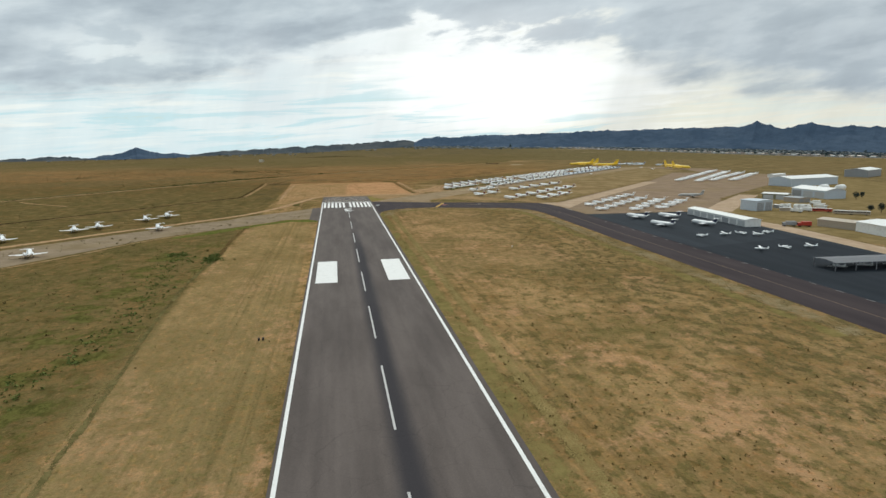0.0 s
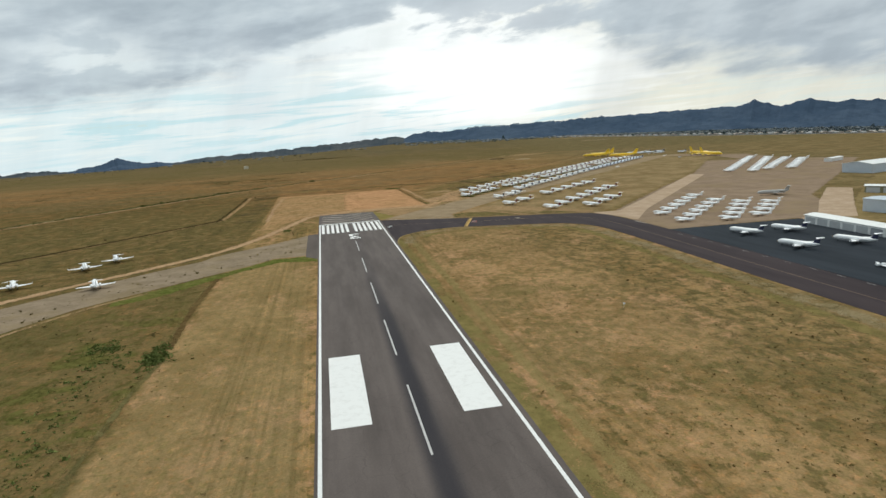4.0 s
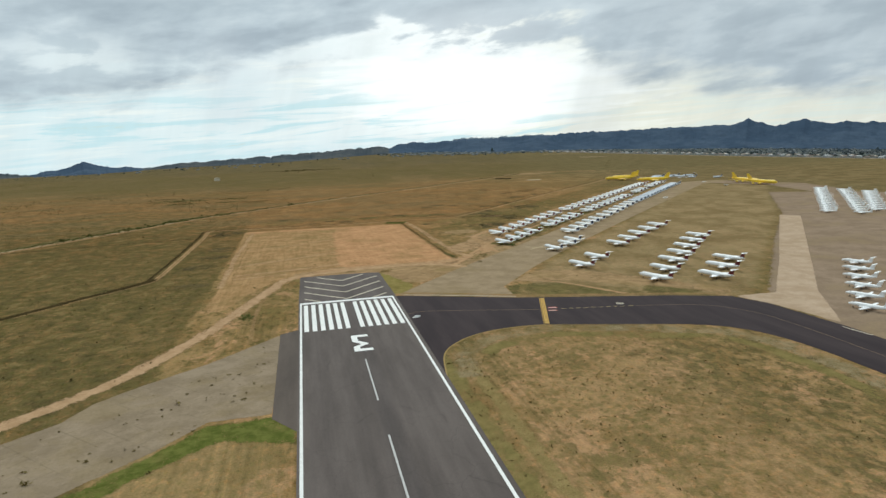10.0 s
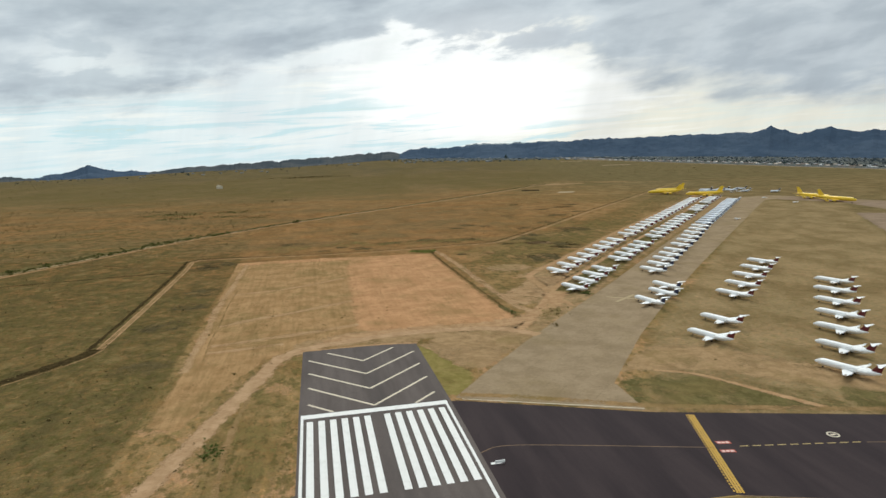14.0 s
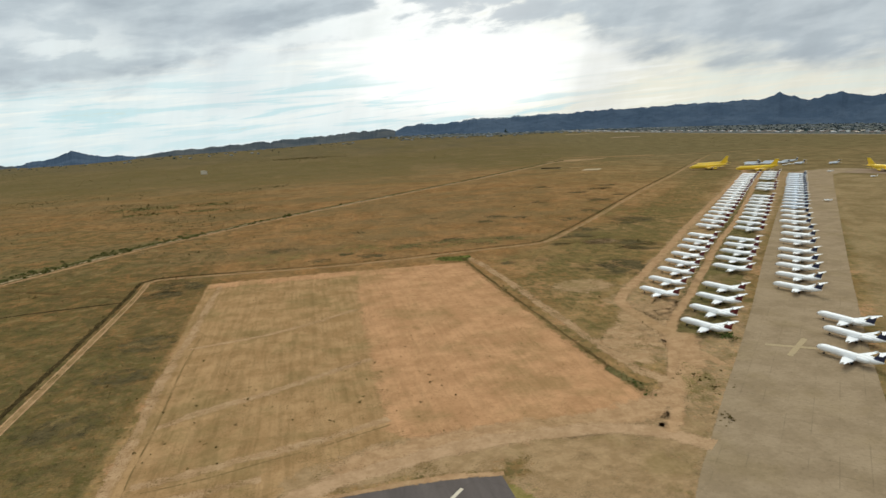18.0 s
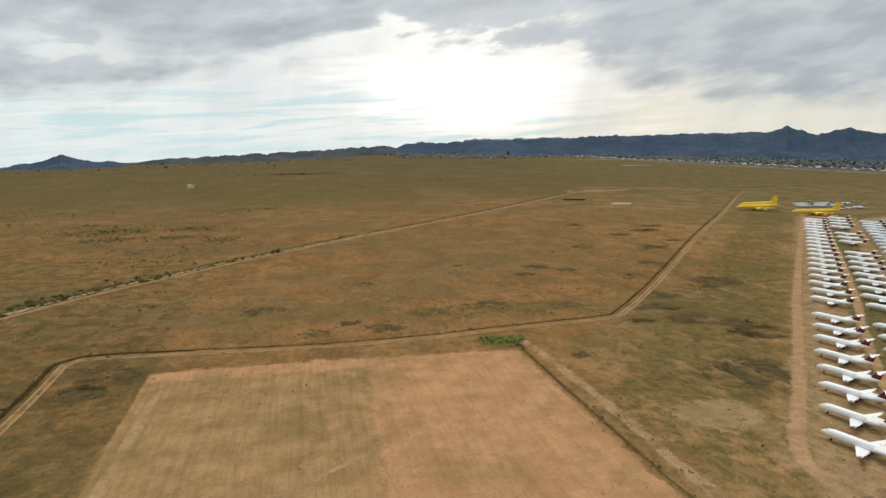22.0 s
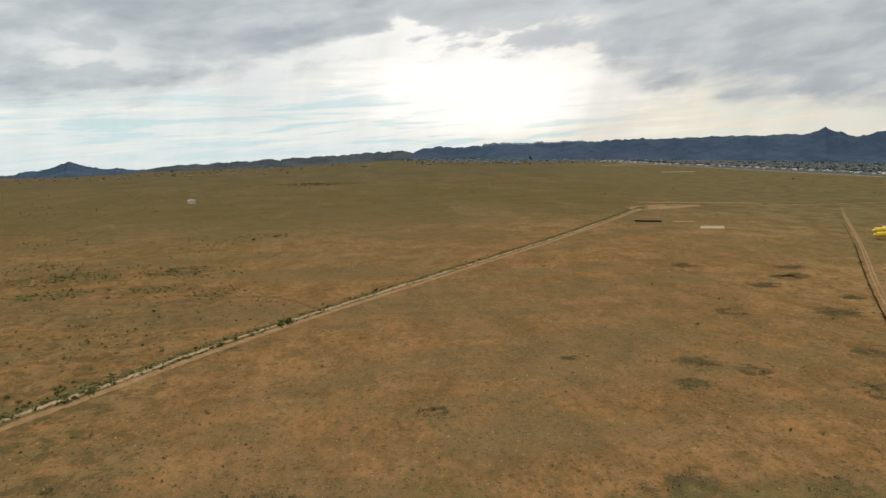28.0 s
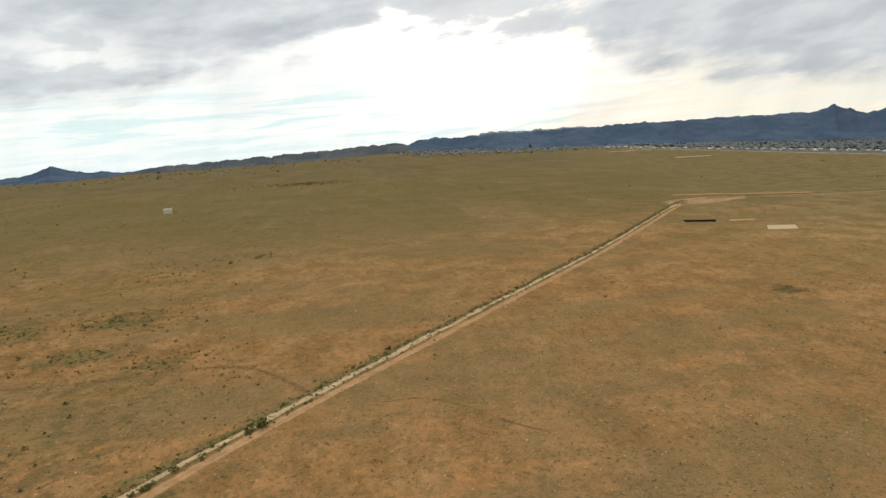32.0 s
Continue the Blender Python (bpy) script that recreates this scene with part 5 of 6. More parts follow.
def gear(parent, x, y, height, wheel, pair=0.3):
    leg = part("landing_gear", lathe([(-0.08, 0.0, 0), (-0.08, 0.08, 0), (0.08, 0.08, 0), (0.08, 0.0, 0)], 6), ALLOY, parent)
    leg.data.transform(Matrix.Diagonal((1, 1, (height - wheel) / 0.16, 1)))
    leg.data.transform(Matrix.Translation((x, y, (height + wheel) / 2)))
    for sx in (-1, 1):
        w = part("wheel", lathe([(-0.12, wheel * 0.6, 0), (-0.1, wheel, 0), (0.1, wheel, 0), (0.12, wheel * 0.6, 0)], 10, axis="x"), RUBBER, leg)
        w.data.transform(Matrix.Translation((x + sx * pair, y, wheel)))


def visor(y0, y1, r0, r1, lift0, lift1, a0=48, a1=132):
    """The dark band of cockpit windows over the nose."""
    bm = bmesh.new()
    lines = []
    for y, r, lift in ((y0, r0, lift0), (y1, r1, lift1)):
        lines.append([bm.verts.new((r * math.cos(radians(a)), y, r * math.sin(radians(a)) + lift)) for a in np.linspace(a0, a1, 7)])
    for i in range(6):
        bm.faces.new((lines[0][i], lines[0][i + 1], lines[1][i + 1], lines[1][i]))
    return bm


def regional_jet(name, m, label, hull, tail, group, nose=None, size=0.84):
    """Rear-engined T-tail jet, 21 m long, nose towards +y."""
    j = thing(name, m, label, "airplane", group)
    r, c = 1.46, 2.62
    part("fuselage", lathe([(11.5, 0.80, c - 0.30), (10.8, 1.08, c - 0.18), (9.8, 1.33, c - 0.06), (8.4, r, c), (0, r, c), (-5.5, r, c), (-8.0, 1.22, c + 0.14), (-10.4, 0.76, c + 0.44), (-12.2, 0.32, c + 0.72), (-12.7, 0.08, c + 0.82)], 16), hull, j, smooth=True)
    part("radome", lathe([(12.6, 0.08, c - 0.55), (12.4, 0.32, c - 0.52), (12.0, 0.58, c - 0.42), (11.49, 0.805, c - 0.30)], 16), nose or hull, j, smooth=True)
    part("cockpit_window", visor(10.95, 10.2, 1.06, 1.275, c - 0.15, c - 0.06), COVERED, j, "covered cockpit windows")
    for flipper in (lambda b: b, flip):
        w = part("wing", flipper(wing((0.9, 1.5, -3.1, 1.75), (9.9, -2.9, -4.5, 2.5), (0.12, 0.09))), hull, j)
        part("flap", flipper(wing((1.5, -2.75, -3.5, 1.66), (6.6, -3.72, -4.25, 2.14), (0.10, 0.10))), FLAP, w, "pale grey trailing flap")
        part("winglet", flipper(wing((9.9, -3.0, -4.45, 2.5), (10.2, -4.0, -4.8, 3.3), (0.07, 0.06), False)), hull, w)
        e = part("engine", flipper(mirror_shift(lathe([(-4.6, 0.56, 0), (-4.4, 0.66, 0), (-5.6, 0.74, 0), (-7.6, 0.66, 0), (-8.6, 0.42, 0)], 12), 2.15, 3.2)), hull, j, smooth=True)
        part("intake", flipper(mirror_shift(lathe([(-4.57, 0.50, 0), (-4.59, 0.50, 0)], 12), 2.15, 3.2)), RUBBER, e)
        part("pylon", flipper(wing((1.1, -5.2, -7.6, 3.2), (1.75, -5.2, -7.4, 3.2), (0.12, 0.12))), hull, j)
    fin = part("tail_fin", wing((0, -8.4, -12.3, 3.55), (0, -10.9, -13.2, 6.75), (0.09, 0.08), True), tail, j, "coloured tail fin")
    part("tail_fairing", lathe([(-10.3, 0.05, 6.82), (-10.8, 0.22, 6.82), (-13.0, 0.2, 6.82), (-13.9, 0.05, 6.82)], 8), hull, fin)
    part("tailplane", mirrored(wing((0.1, -10.9, -13.1, 6.85), (3.6, -12.5, -13.6, 6.9), (0.09, 0.08))), hull, j)
    gear(j, 0, 9.2, 1.6, 0.32, 0.22)
    for sx in (-1, 1):
        gear(j, sx * 1.9, -2.6, 1.9, 0.45, 0.28)
    for o in j.children_recursive:
        o.data.transform(Matrix.Scale(size, 4))
    return j


def mirror_shift(bm, x, z):
    for v in bm.verts:
        v.co.x += x
        v.co.z += z
    return bm


def turboprop(name, m, label, group):
    """Twin-engined straight-winged T-tail airliner, 14 m long, nose towards +y."""
    j = thing(name, m, label, "airplane", group)
    r, c = 0.78, 1.65
    part("fuselage", lathe([(7.0, 0.05, c - 0.25), (6.7, 0.28, c - 0.2), (6.0, 0.5, c - 0.1), (5.0, 0.7, c), (3.9, r, c), (-2.8, r, c), (-5.0, 0.55, c + 0.18), (-6.7, 0.12, c + 0.4)], 12), HULL, j, smooth=True)
    part("cockpit_window", visor(5.3, 4.7, 0.66, 0.745, c, c + 0.02), GLASS, j)
    for flipper in (lambda b: b, flip):
        w = part("wing", flipper(wing((0.5, 1.1, -0.9, 1.15), (7.1, 0.55, -0.35, 1.55), (0.15, 0.11))), HULL, j)
        e = part("engine", flipper(mirror_shift(lathe([(2.5, 0.14, 0), (2.3, 0.3, 0), (1.6, 0.4, 0), (-0.4, 0.36, 0), (-1.4, 0.1, 0)], 10), 2.2, 1.35)), HULL, j, smooth=True)
        part("propeller", flipper(boxed(2.12, 2.42, 0.25, 2.28, 2.48, 2.45, bevel=0.02)), RUBBER, e)
        part("spinner", flipper(mirror_shift(lathe([(2.75, 0.03, 0), (2.62, 0.12, 0), (2.45, 0.15, 0)], 8), 2.2, 1.35)), ALLOY, e)
    part("tail_fin", wing((0, -4.3, -6.5, 2.1), (0, -5.8, -7.1, 4.2), (0.09, 0.08), True), HULL, j)
    part("tailplane", mirrored(wing((0.05, -5.8, -7.1, 4.25), (2.6, -6.2, -7.0, 4.3), (0.09, 0.08))), HULL, j)
    gear(j, 0, 5.2, 1.1, 0.2, 0.1)
    for sx in (-1, 1):
        gear(j, sx * 2.2, -0.3, 1.2, 0.28, 0.16)
    for o in j.children_recursive:
        o.data.transform(Matrix.Scale(1.15, 4))
    return j


def freighter(name, m, label, hull, tail, group):
    """Four-engined long-bodied jet, 56 m long, nose towards +y."""
    j = thing(name, m, label, "airplane", group)
    r, c = 2.5, 4.8
    part("fuselage", lathe([(28.0, 0.1, c - 0.7), (27.5, 0.75, c - 0.6), (26.2, 1.45, c - 0.35), (24.2, 2.1, c - 0.1), (21.5, r, c), (0, r, c), (-14, r, c), (-20, 2.0, c + 0.4), (-25, 1.1, c + 1.0), (-28, 0.25, c + 1.5)], 16), hull, j, smooth=True)
    part("cockpit_window", visor(26.0, 24.9, 1.54, 1.93, c - 0.3, c - 0.12), GLASS, j)
    for flipper in (lambda b: b, flip):
        part("wing", flipper(wing((1.5, 7.5, -4.0, 3.0), (21.5, -9.0, -12.0, 4.7), (0.11, 0.09))), hull, j)
        for x, y in ((8.2, 3.4), (14.6, -1.8)):
            e = part("engine", flipper(mirror_shift(lathe([(y + 3.0, 0.62, 0), (y + 2.8, 0.8, 0), (y + 0.4, 0.85, 0), (y - 1.6, 0.5, 0)], 12), x, 2.2)), hull, j, smooth=True)
            part("pylon", flipper(wing((x, y + 2.0, y - 2.0, 2.9), (x, y + 0.4, y - 3.0, 3.7), (0.1, 0.1), True)), hull, e)
    part("tail_fin", wing((0, -16.5, -26.0, 6.5), (0, -24.0, -28.6, 14.5), (0.09, 0.08), True), tail, j)
    for flipper in (lambda b: b, flip):
        part("tailplane", flipper(wing((0.5, -21.5, -26.5, 5.3), (7.2, -26.0, -28.4, 5.8), (0.09, 0.08))), hull, j)
    gear(j, 0, 22, 2.6, 0.5, 0.35)
    for sx in (-1, 1):
        gear(j, sx * 3.2, -2.5, 3.0, 0.6, 0.5)
    return j


def light_plane(name, m, label, group, high=False):
    """Single-engined light aircraft, 7.5 m long."""
    j = thing(name, m, label, "airplane", group)
    c = 1.25
    part("fuselage", lathe([(3.0, 0.15, c), (2.85, 0.42, c), (1.6, 0.55, c + 0.05), (0.8, 0.66, c + 0.2), (-0.8, 0.62, c + 0.2), (-2.0, 0.36, c + 0.16), (-4.3, 0.10, c + 0.25)], 10), HULL, j, smooth=True)
    part("windscreen", visor(1.35, 0.7, 0.60, 0.68, c + 0.1, c + 0.2, 35, 145), GLASS, j)
    part("spinner", lathe([(3.3, 0.03, c), (3.15, 0.13, c), (2.95, 0.17, c)], 8), ALLOY, j)
    part("propeller", boxed(-0.95, 3.05, c - 0.06, 0.95, 3.10, c + 0.06, bevel=0.02), RUBBER, j)
    z = c + 0.78 if high else c - 0.28
    part("wing", mirrored(wing((0.0 if high else 0.3, 0.95, -0.65, z), (5.4, 0.75, -0.45, z + (0.08 if high else 0.35)), (0.14, 0.12))), HULL, j)
    if high:
        for flipper in (lambda b: b, flip):
            part("wing_strut", flipper(wing((0.5, 0.3, 0.2, c - 0.3), (2.6, 0.3, 0.2, z), (0.4, 0.4))), HULL, j)
    part("tailplane", mirrored(wing((0.05, -3.3, -4.3, c + 0.3), (1.7, -3.55, -4.25, c + 0.3), (0.09, 0.08))), HULL, j)
    part("tail_fin", wing((0, -3.2, -4.4, c + 0.3), (0, -4.0, -4.6, c + 1.5), (0.09, 0.08), True), HULL, j)
    gear(j, 0, 2.2, 0.85, 0.2, 0.05)
    for sx in (-1, 1):
        gear(j, sx * 1.15, -0.2, 0.95, 0.22, 0.05)
    for o in j.children_recursive:
        o.data.transform(Matrix.Scale(0.88, 4))
    return j


HEAD = 20.0          # heading of the stored jets, from +y towards -x
rng = random.Random(4)


def spot(x, y, turn=HEAD, half=10.6, jitter=0.5):
    """The pose of an aircraft whose nose stands at (x, y)."""
    turn += rng.uniform(-1.2, 1.2)
    a = Vector((-math.sin(radians(turn)), math.cos(radians(turn))))
    return pose(x - a.x * half + rng.uniform(-jitter, jitter), y - a.y * half + rng.uniform(-jitter, jitter), GROUND_TOP, 0, 0, turn)


GROUND_TOP = 0.035
KINDS = {
    "red": dict(label="white twin-engine regional jet with a dark red tail, stored", hull=HULL, tail=MAROON, nose=None),
    "navy": dict(label="white twin-engine regional jet with a navy blue tail, stored", hull=HULL, tail=NAVY, nose=TAN_SHEET),
    "silver": dict(label="pale silver-blue regional jet with a navy tail, stored", hull=SILVER, tail=NAVY, nose=None),
    "plain": dict(label="all-white twin turboprop airliner stored on gravel", hull=HULL, tail=HULL, nose=None),
}
first = {}


def jets(kind, a, b, count, group, turn=HEAD):
    for k in range(count):
        t = k / max(1, count - 1)
        m = spot(a[0] + (b[0] - a[0]) * t, a[1] + (b[1] - a[1]) * t, turn, 8.0 if kind == "plain" else 10.6)
        if kind not in first:
            first[kind] = turboprop("turboprop_airliner", m, KINDS[kind]["label"], group) if kind == "plain" else regional_jet("regional_jet", m, group=group, **KINDS[kind])
        else:
            tagged(copy_thing(first[kind], m), group=group)


jets("red", (130, 184), (223, 286), 8, "first row of stored jets")
jets("red", (248, 313), (501, 590), 19, "first row of stored jets")
jets("red", (120, 138), (159, 180), 4, "second row of stored jets")
jets("red", (185, 209), (236, 265), 5, "second row of stored jets")
jets("red", (263, 294), (377, 419), 9, "second row of stored jets")
jets("red", (416, 462), (449, 499), 3, "second row of stored jets")
jets("red", (482, 537), (534, 593), 4, "second row of stored jets")
jets("navy", (186, 168), (239, 227), 5, "third row of stored jets")
jets("navy", (257, 246), (336, 336), 6, "third row of stored jets")
jets("silver", (352, 354), (538, 558), 15, "third row of stored jets")
jets("navy", (144.5, 99), (144.5, 99), 1, "jets beside the painted cross", 13)
jets("navy", (160, 113.5), (171, 127), 2, "jets beside the painted cross", 13)
jets("red", (136, 41), (155, 60), 2, "fourth row of stored jets")
jets("red", (191, 99), (266, 170), 5, "fourth row of stored jets")
jets("red", (157, -5), (262, 109), 7, "fifth row of stored jets")
jets("red", (188, -11), (224, 26), 3, "sixth row of stored jets")
jets("plain", (207, -88), (281, -12), 6, "turboprops on the gravel yard")
jets("plain", (203, -122), (275, -48), 6, "turboprops on the gravel yard")
jets("plain", (228, -131), (284, -67), 5, "turboprops on the gravel yard")
jets("plain", (254, -126), (299, -79), 4, "turboprops on the gravel yard")
jets("plain", (452, 180), (632, 378), 16, "turboprops at the far end of the yard")
jets("plain", (468, 160), (636, 345), 14, "turboprops at the far end of the yard")
jets("plain", (497, 172), (638, 312), 12, "turboprops at the far end of the yard")
jets("plain", (522, 164), (640, 282), 10, "turboprops at the far end of the yard")
jets("navy", (205, -174), (229, -176), 2, "jets on the dark apron", 16)
jets("navy", (202, -216), (231, -218), 2, "jets on the dark apron", 16)
jets("silver", (597, 706), (640, 700), 3, "white jets past the rows", 60)
jets("silver", (612, 726), (668, 716), 3, "white jets past the rows", 70)
jets("silver", (646, 668), (676, 640), 2, "white jets past the rows", 100)
regional_jet("grey_jet", spot(322, -42, 75, 15), "dull grey twin-engine jet parked alone on gravel", GREY, GREY, "", None, 1.0)

big = freighter("cargo_jet", spot(500, 692, 88, 28), "bright yellow four-engine cargo jet stored on dry grass", YELLOW, YELLOW, "yellow cargo jets")
for x, y, turn in ((527, 634, 80), (524, 716, 92), (652, 500, 184), (642, 452, 186)):
    copy_thing(big, spot(x, y, turn, 28))

for x, y in ((-149, -112), (-139, -92), (-126, -166), (-180, -162), (-170, -148), (-166, -257), (-207, -198)):
    m = spot(x - 3, y + 3, 22, 0)
    tagged(copy_thing(first["navy"], m), "white regional jet with a dark tail parked by the old taxiway", group="jets on the old taxiway")
lo = hi = None
for i, (x, y, turn) in enumerate(((203, -274, 70), (219, -272, 75), (232, -271, 250), (237, -277, 80), (249, -270, 70), (207, -321, 60), (223, -320, 250), (237, -320, 70), (410, 368, 10), (630, 668, 60), (602, 562, 45), (644, 672, 100), (587, 489, 30), (560, 610, 80))):
    m = spot(x, y, turn, 0)
    if i % 2:
        hi = copy_thing(hi, m) if hi else light_plane("light_airplane", m, "small white high-wing light airplane parked outdoors", "parked light airplanes", True)
    else:
        lo = copy_thing(lo, m) if lo else light_plane("light_airplane", m, "small white low-wing light airplane parked outdoors", "parked light airplanes")


# ---- airport buildings ----
def gable(w, d, h, rise, over=0.5, t=0.25):
    bm = bmesh.new()
    sec = [(-w / 2 - over, h - 0.05), (0, h + rise), (w / 2 + over, h - 0.05), (w / 2 + over, h + t - 0.05), (0, h + rise + t), (-w / 2 - over, h + t - 0.05)]
    a = [bm.verts.new((x, -d / 2 - over, z)) for x, z in sec]
    b = [bm.verts.new((x, d / 2 + over, z)) for x, z in sec]
    for i in range(6):
        bm.faces.new((a[i], a[(i + 1) % 6], b[(i + 1) % 6], b[i]))
    bm.faces.new(a), bm.faces.new(b)
    return bm


def walls(w, d, h, rise):
    bm = bmesh.new()
    sec = [(-w / 2, 0), (w / 2, 0), (w / 2, h), (0, h + rise), (-w / 2, h)]
    a = [bm.verts.new((x, -d / 2, z)) for x, z in sec]
    b = [bm.verts.new((x, d / 2, z)) for x, z in sec]
    for i in range(5):
        bm.faces.new((a[i], a[(i + 1) % 5], b[(i + 1) % 5], b[i]))
    bm.faces.new(a), bm.faces.new(b)
    return bm


def building(name, x, y, turn, w, d, h, rise, wall, roof, label, doors=0, category="building", group="", side="end", z=0.0):
    b = thing(name, pose(x, y, z, 0, 0, turn), label, category, group)
    part("wall", walls(w, d, h, rise), wall, b)
    part("roof", gable(w, d, h, rise), roof, b)
    for k in range(doors):
        if side == "end":
            step = w / doors
            x0 = -w / 2 + step * k + 0.12 * step
            dr = part("door", boxed(x0, -d / 2 - 0.15, 0, x0 + 0.76 * step, -d / 2 + 0.05, h * 0.82), GREY_SHEET, b)
            for q in range(3):
                part("panel_rib", boxed(x0 + 0.76 * step * (q + 1) / 4 - 0.06, -d / 2 - 0.22, 0.1, x0 + 0.76 * step * (q + 1) / 4 + 0.06, -d / 2 - 0.14, h * 0.8), wall, dr)
        else:
            step = d / doors
            y0 = -d / 2 + step * k + 0.1 * step
            # third door is coloured dark grey for the shade of an open doorway
            part("door", boxed(-w / 2 - 0.15, y0, 0, -w / 2 + 0.05, y0 + 0.8 * step, h * 0.8), GREY_SHEET if k == 2 else DOOR_SHEET, b)
    return b


building("hangar", 262, -206, -3, 11, 74, 4.6, 0.9, SHEET, SHEET, "long low white sheet-metal hangar row beside the apron", 8, "hangar", side="long")
building("hangar", 327, -156, 10, 17, 16, 8.0, 0.4, BLUE_SHEET, BLUE_SHEET, "pale blue sheet-metal hangar block", 2, "hangar")
building("hangar", 456, -73, 0, 22, 44, 7.5, 2.6, BLUE_SHEET, SHEET, "pale blue hangar with a white roof", 3, "hangar", side="long")
building("hangar", 560, 70, -75, 30, 86, 9.0, 2.5, BLUE_SHEET, SHEET, "very long pale blue hangar with a white roof", 5, "hangar", side="long")
building("workshop", 405, -80, 36, 11, 22, 5.0, 0.8, OLIVE_SHEET, SHEET, "olive workshop with a white roof", 2, side="long")
building("workshop", 404, -108, 10, 14, 16, 4.0, 0.5, TAN_SHEET, GREY_SHEET, "low tan workshop with a grey roof", 2)
building("workshop", 636, 214, -65, 9, 34, 4.0, 0.8, SHEET, SHEET, "low white workshop at the far end of the yard", 3, side="long")
building("office_building", 320, -292, -5, 28, 32, 6.0, 1.2, SHEET, SHEET, "pale low hangar with a white roof beside the apron", 3)
building("office_building", 312, -260, 15, 12, 26, 4.5, 1.0, TAN_SHEET, TAN_SHEET, "low tan building with a tan roof", 2)
building("hangar", 760, 190, -60, 30, 60, 10, 2.5, GREY_SHEET, SHEET, "big grey hangar far across the yard", 2, "hangar")
for x, y in ((352, -150), (362, -146), (373, -152), (344, -168), (384, -160), (392, -148)):
    building("shipping_container", x, y, rng.uniform(0, 90), 2.5, 8, 2.6, 0.02, rng.choice((SHEET, GREY_SHEET, TAN_SHEET)), SHEET, "weathered metal shipping container on dirt", 1, "container", "containers in the yard")


def tank(x, y, turn, label):
    b = thing("storage_tank", pose(x, y, 0, 0, 0, turn), label, "tank", "white storage tanks")
    part("shell", lathe([(-8.2, 0.6, 5.0), (-7.8, 2.2, 5.0), (-7.0, 3.4, 5.0), (7.0, 3.4, 5.0), (7.8, 2.2, 5.0), (8.2, 0.6, 5.0)], 16), SHEET, b, smooth=True)
    for s in (-5, 0, 5):
        part("saddle", boxed(-2.6, s - 0.3, 0, 2.6, s + 0.3, 2.7, bevel=0.1), GREY_SHEET, b)


tank(500, -30, -60, "big white round-bodied tank on grey saddles")
tank(514, -37, -60, "big white round-bodied tank on grey saddles")


def truck(x, y, turn, paint, label):
    v = thing("truck", pose(x, y, 0.03, 0, 0, turn), label, "truck", "parked trucks")
    part("cargo_box", boxed(-1.25, -4.5, 0.9, 1.25, 1.6, 3.4, bevel=0.08), paint, v)
    cab = part("cab", boxed(-1.2, 1.8, 0.6, 1.2, 4.0, 2.7, bevel=0.25), paint, v)
    part("windscreen", boxed(-1.0, 3.9, 1.6, 1.0, 4.03, 2.4), GLASS, cab)
    part("chassis", boxed(-0.5, -4.4, 0.6, 0.5, 3.8, 0.9), RUBBER, v)
    for sx in (-1, 1):
        for yy in (-3.2, 2.9):
            w = part("wheel", lathe([(-0.15, 0.3, 0), (-0.13, 0.5, 0), (0.13, 0.5, 0), (0.15, 0.3, 0)], 10, axis="x"), RUBBER, v)
            w.data.transform(Matrix.Translation((sx * 1.1, yy, 0.5)))


truck(292, -250, 75, RED, "red box truck parked behind the apron")
truck(284, -246, 75, GREY_SHEET, "grey box truck parked behind the apron")
truck(344, -180, 20, SHEET, "white box truck parked by the hangar")
truck(356, -176, 20, SHEET, "white box truck parked by the hangar")
truck(402, -132, 70, SHEET, "white box truck parked in the yard")


def bus(x, y, turn, paint, roof, label):
    v = thing("bus", pose(x, y, 0.03, 0, 0, turn), label, "bus", "parked buses")
    body = part("body", boxed(-1.3, -7, 0.6, 1.3, 7, 2.9, bevel=0.2), paint, v)
    part("roof", boxed(-1.25, -6.9, 2.85, 1.25, 6.9, 3.1, bevel=0.1), roof, v)
    for sx in (-1, 1):
        for k in range(6):
            part("window", boxed(sx * 1.29 - 0.03, -6.2 + 2.1 * k, 1.7, sx * 1.29 + 0.03, -4.5 + 2.1 * k, 2.5), GLASS, body)
        for yy in (-4.4, 4.6):
            w = part("wheel", lathe([(-0.15, 0.3, 0), (-0.13, 0.5, 0), (0.13, 0.5, 0), (0.15, 0.3, 0)], 10, axis="x"), RUBBER, v)
            w.data.transform(Matrix.Translation((sx * 1.15, yy, 0.5)))


bus(364, -183, 50, RED, SHEET, "red bus with a white roof parked on brown grass")
bus(368, -200, 48, TAN_SHEET, SHEET, "tan bus with a white roof parked on brown grass")
bus(376, -206, 48, TAN_SHEET, SHEET, "tan bus with a white roof parked on brown grass")


def upright_tank(x, y):
    b = thing("upright_tank", pose(x, y, 0, 0, 0, 0), "small white upright tank with a domed top", "tank", "upright tanks")
    shell = lathe([(0.15, 1.5, 0), (3.2, 1.5, 0), (4.1, 1.1, 0), (4.6, 0.3, 0)], 14)
    for v in shell.verts:
        v.co = (v.co.x, v.co.z, v.co.y)
    part("shell", shell, SHEET, b, smooth=True)
    part("base", boxed(-1.7, -1.7, 0, 1.7, 1.7, 0.2, bevel=0.03), GREY_SHEET, b)


for x, y in ((356, -157), (358, -162), (361, -166), (364, -170)):
    upright_tank(x, y)


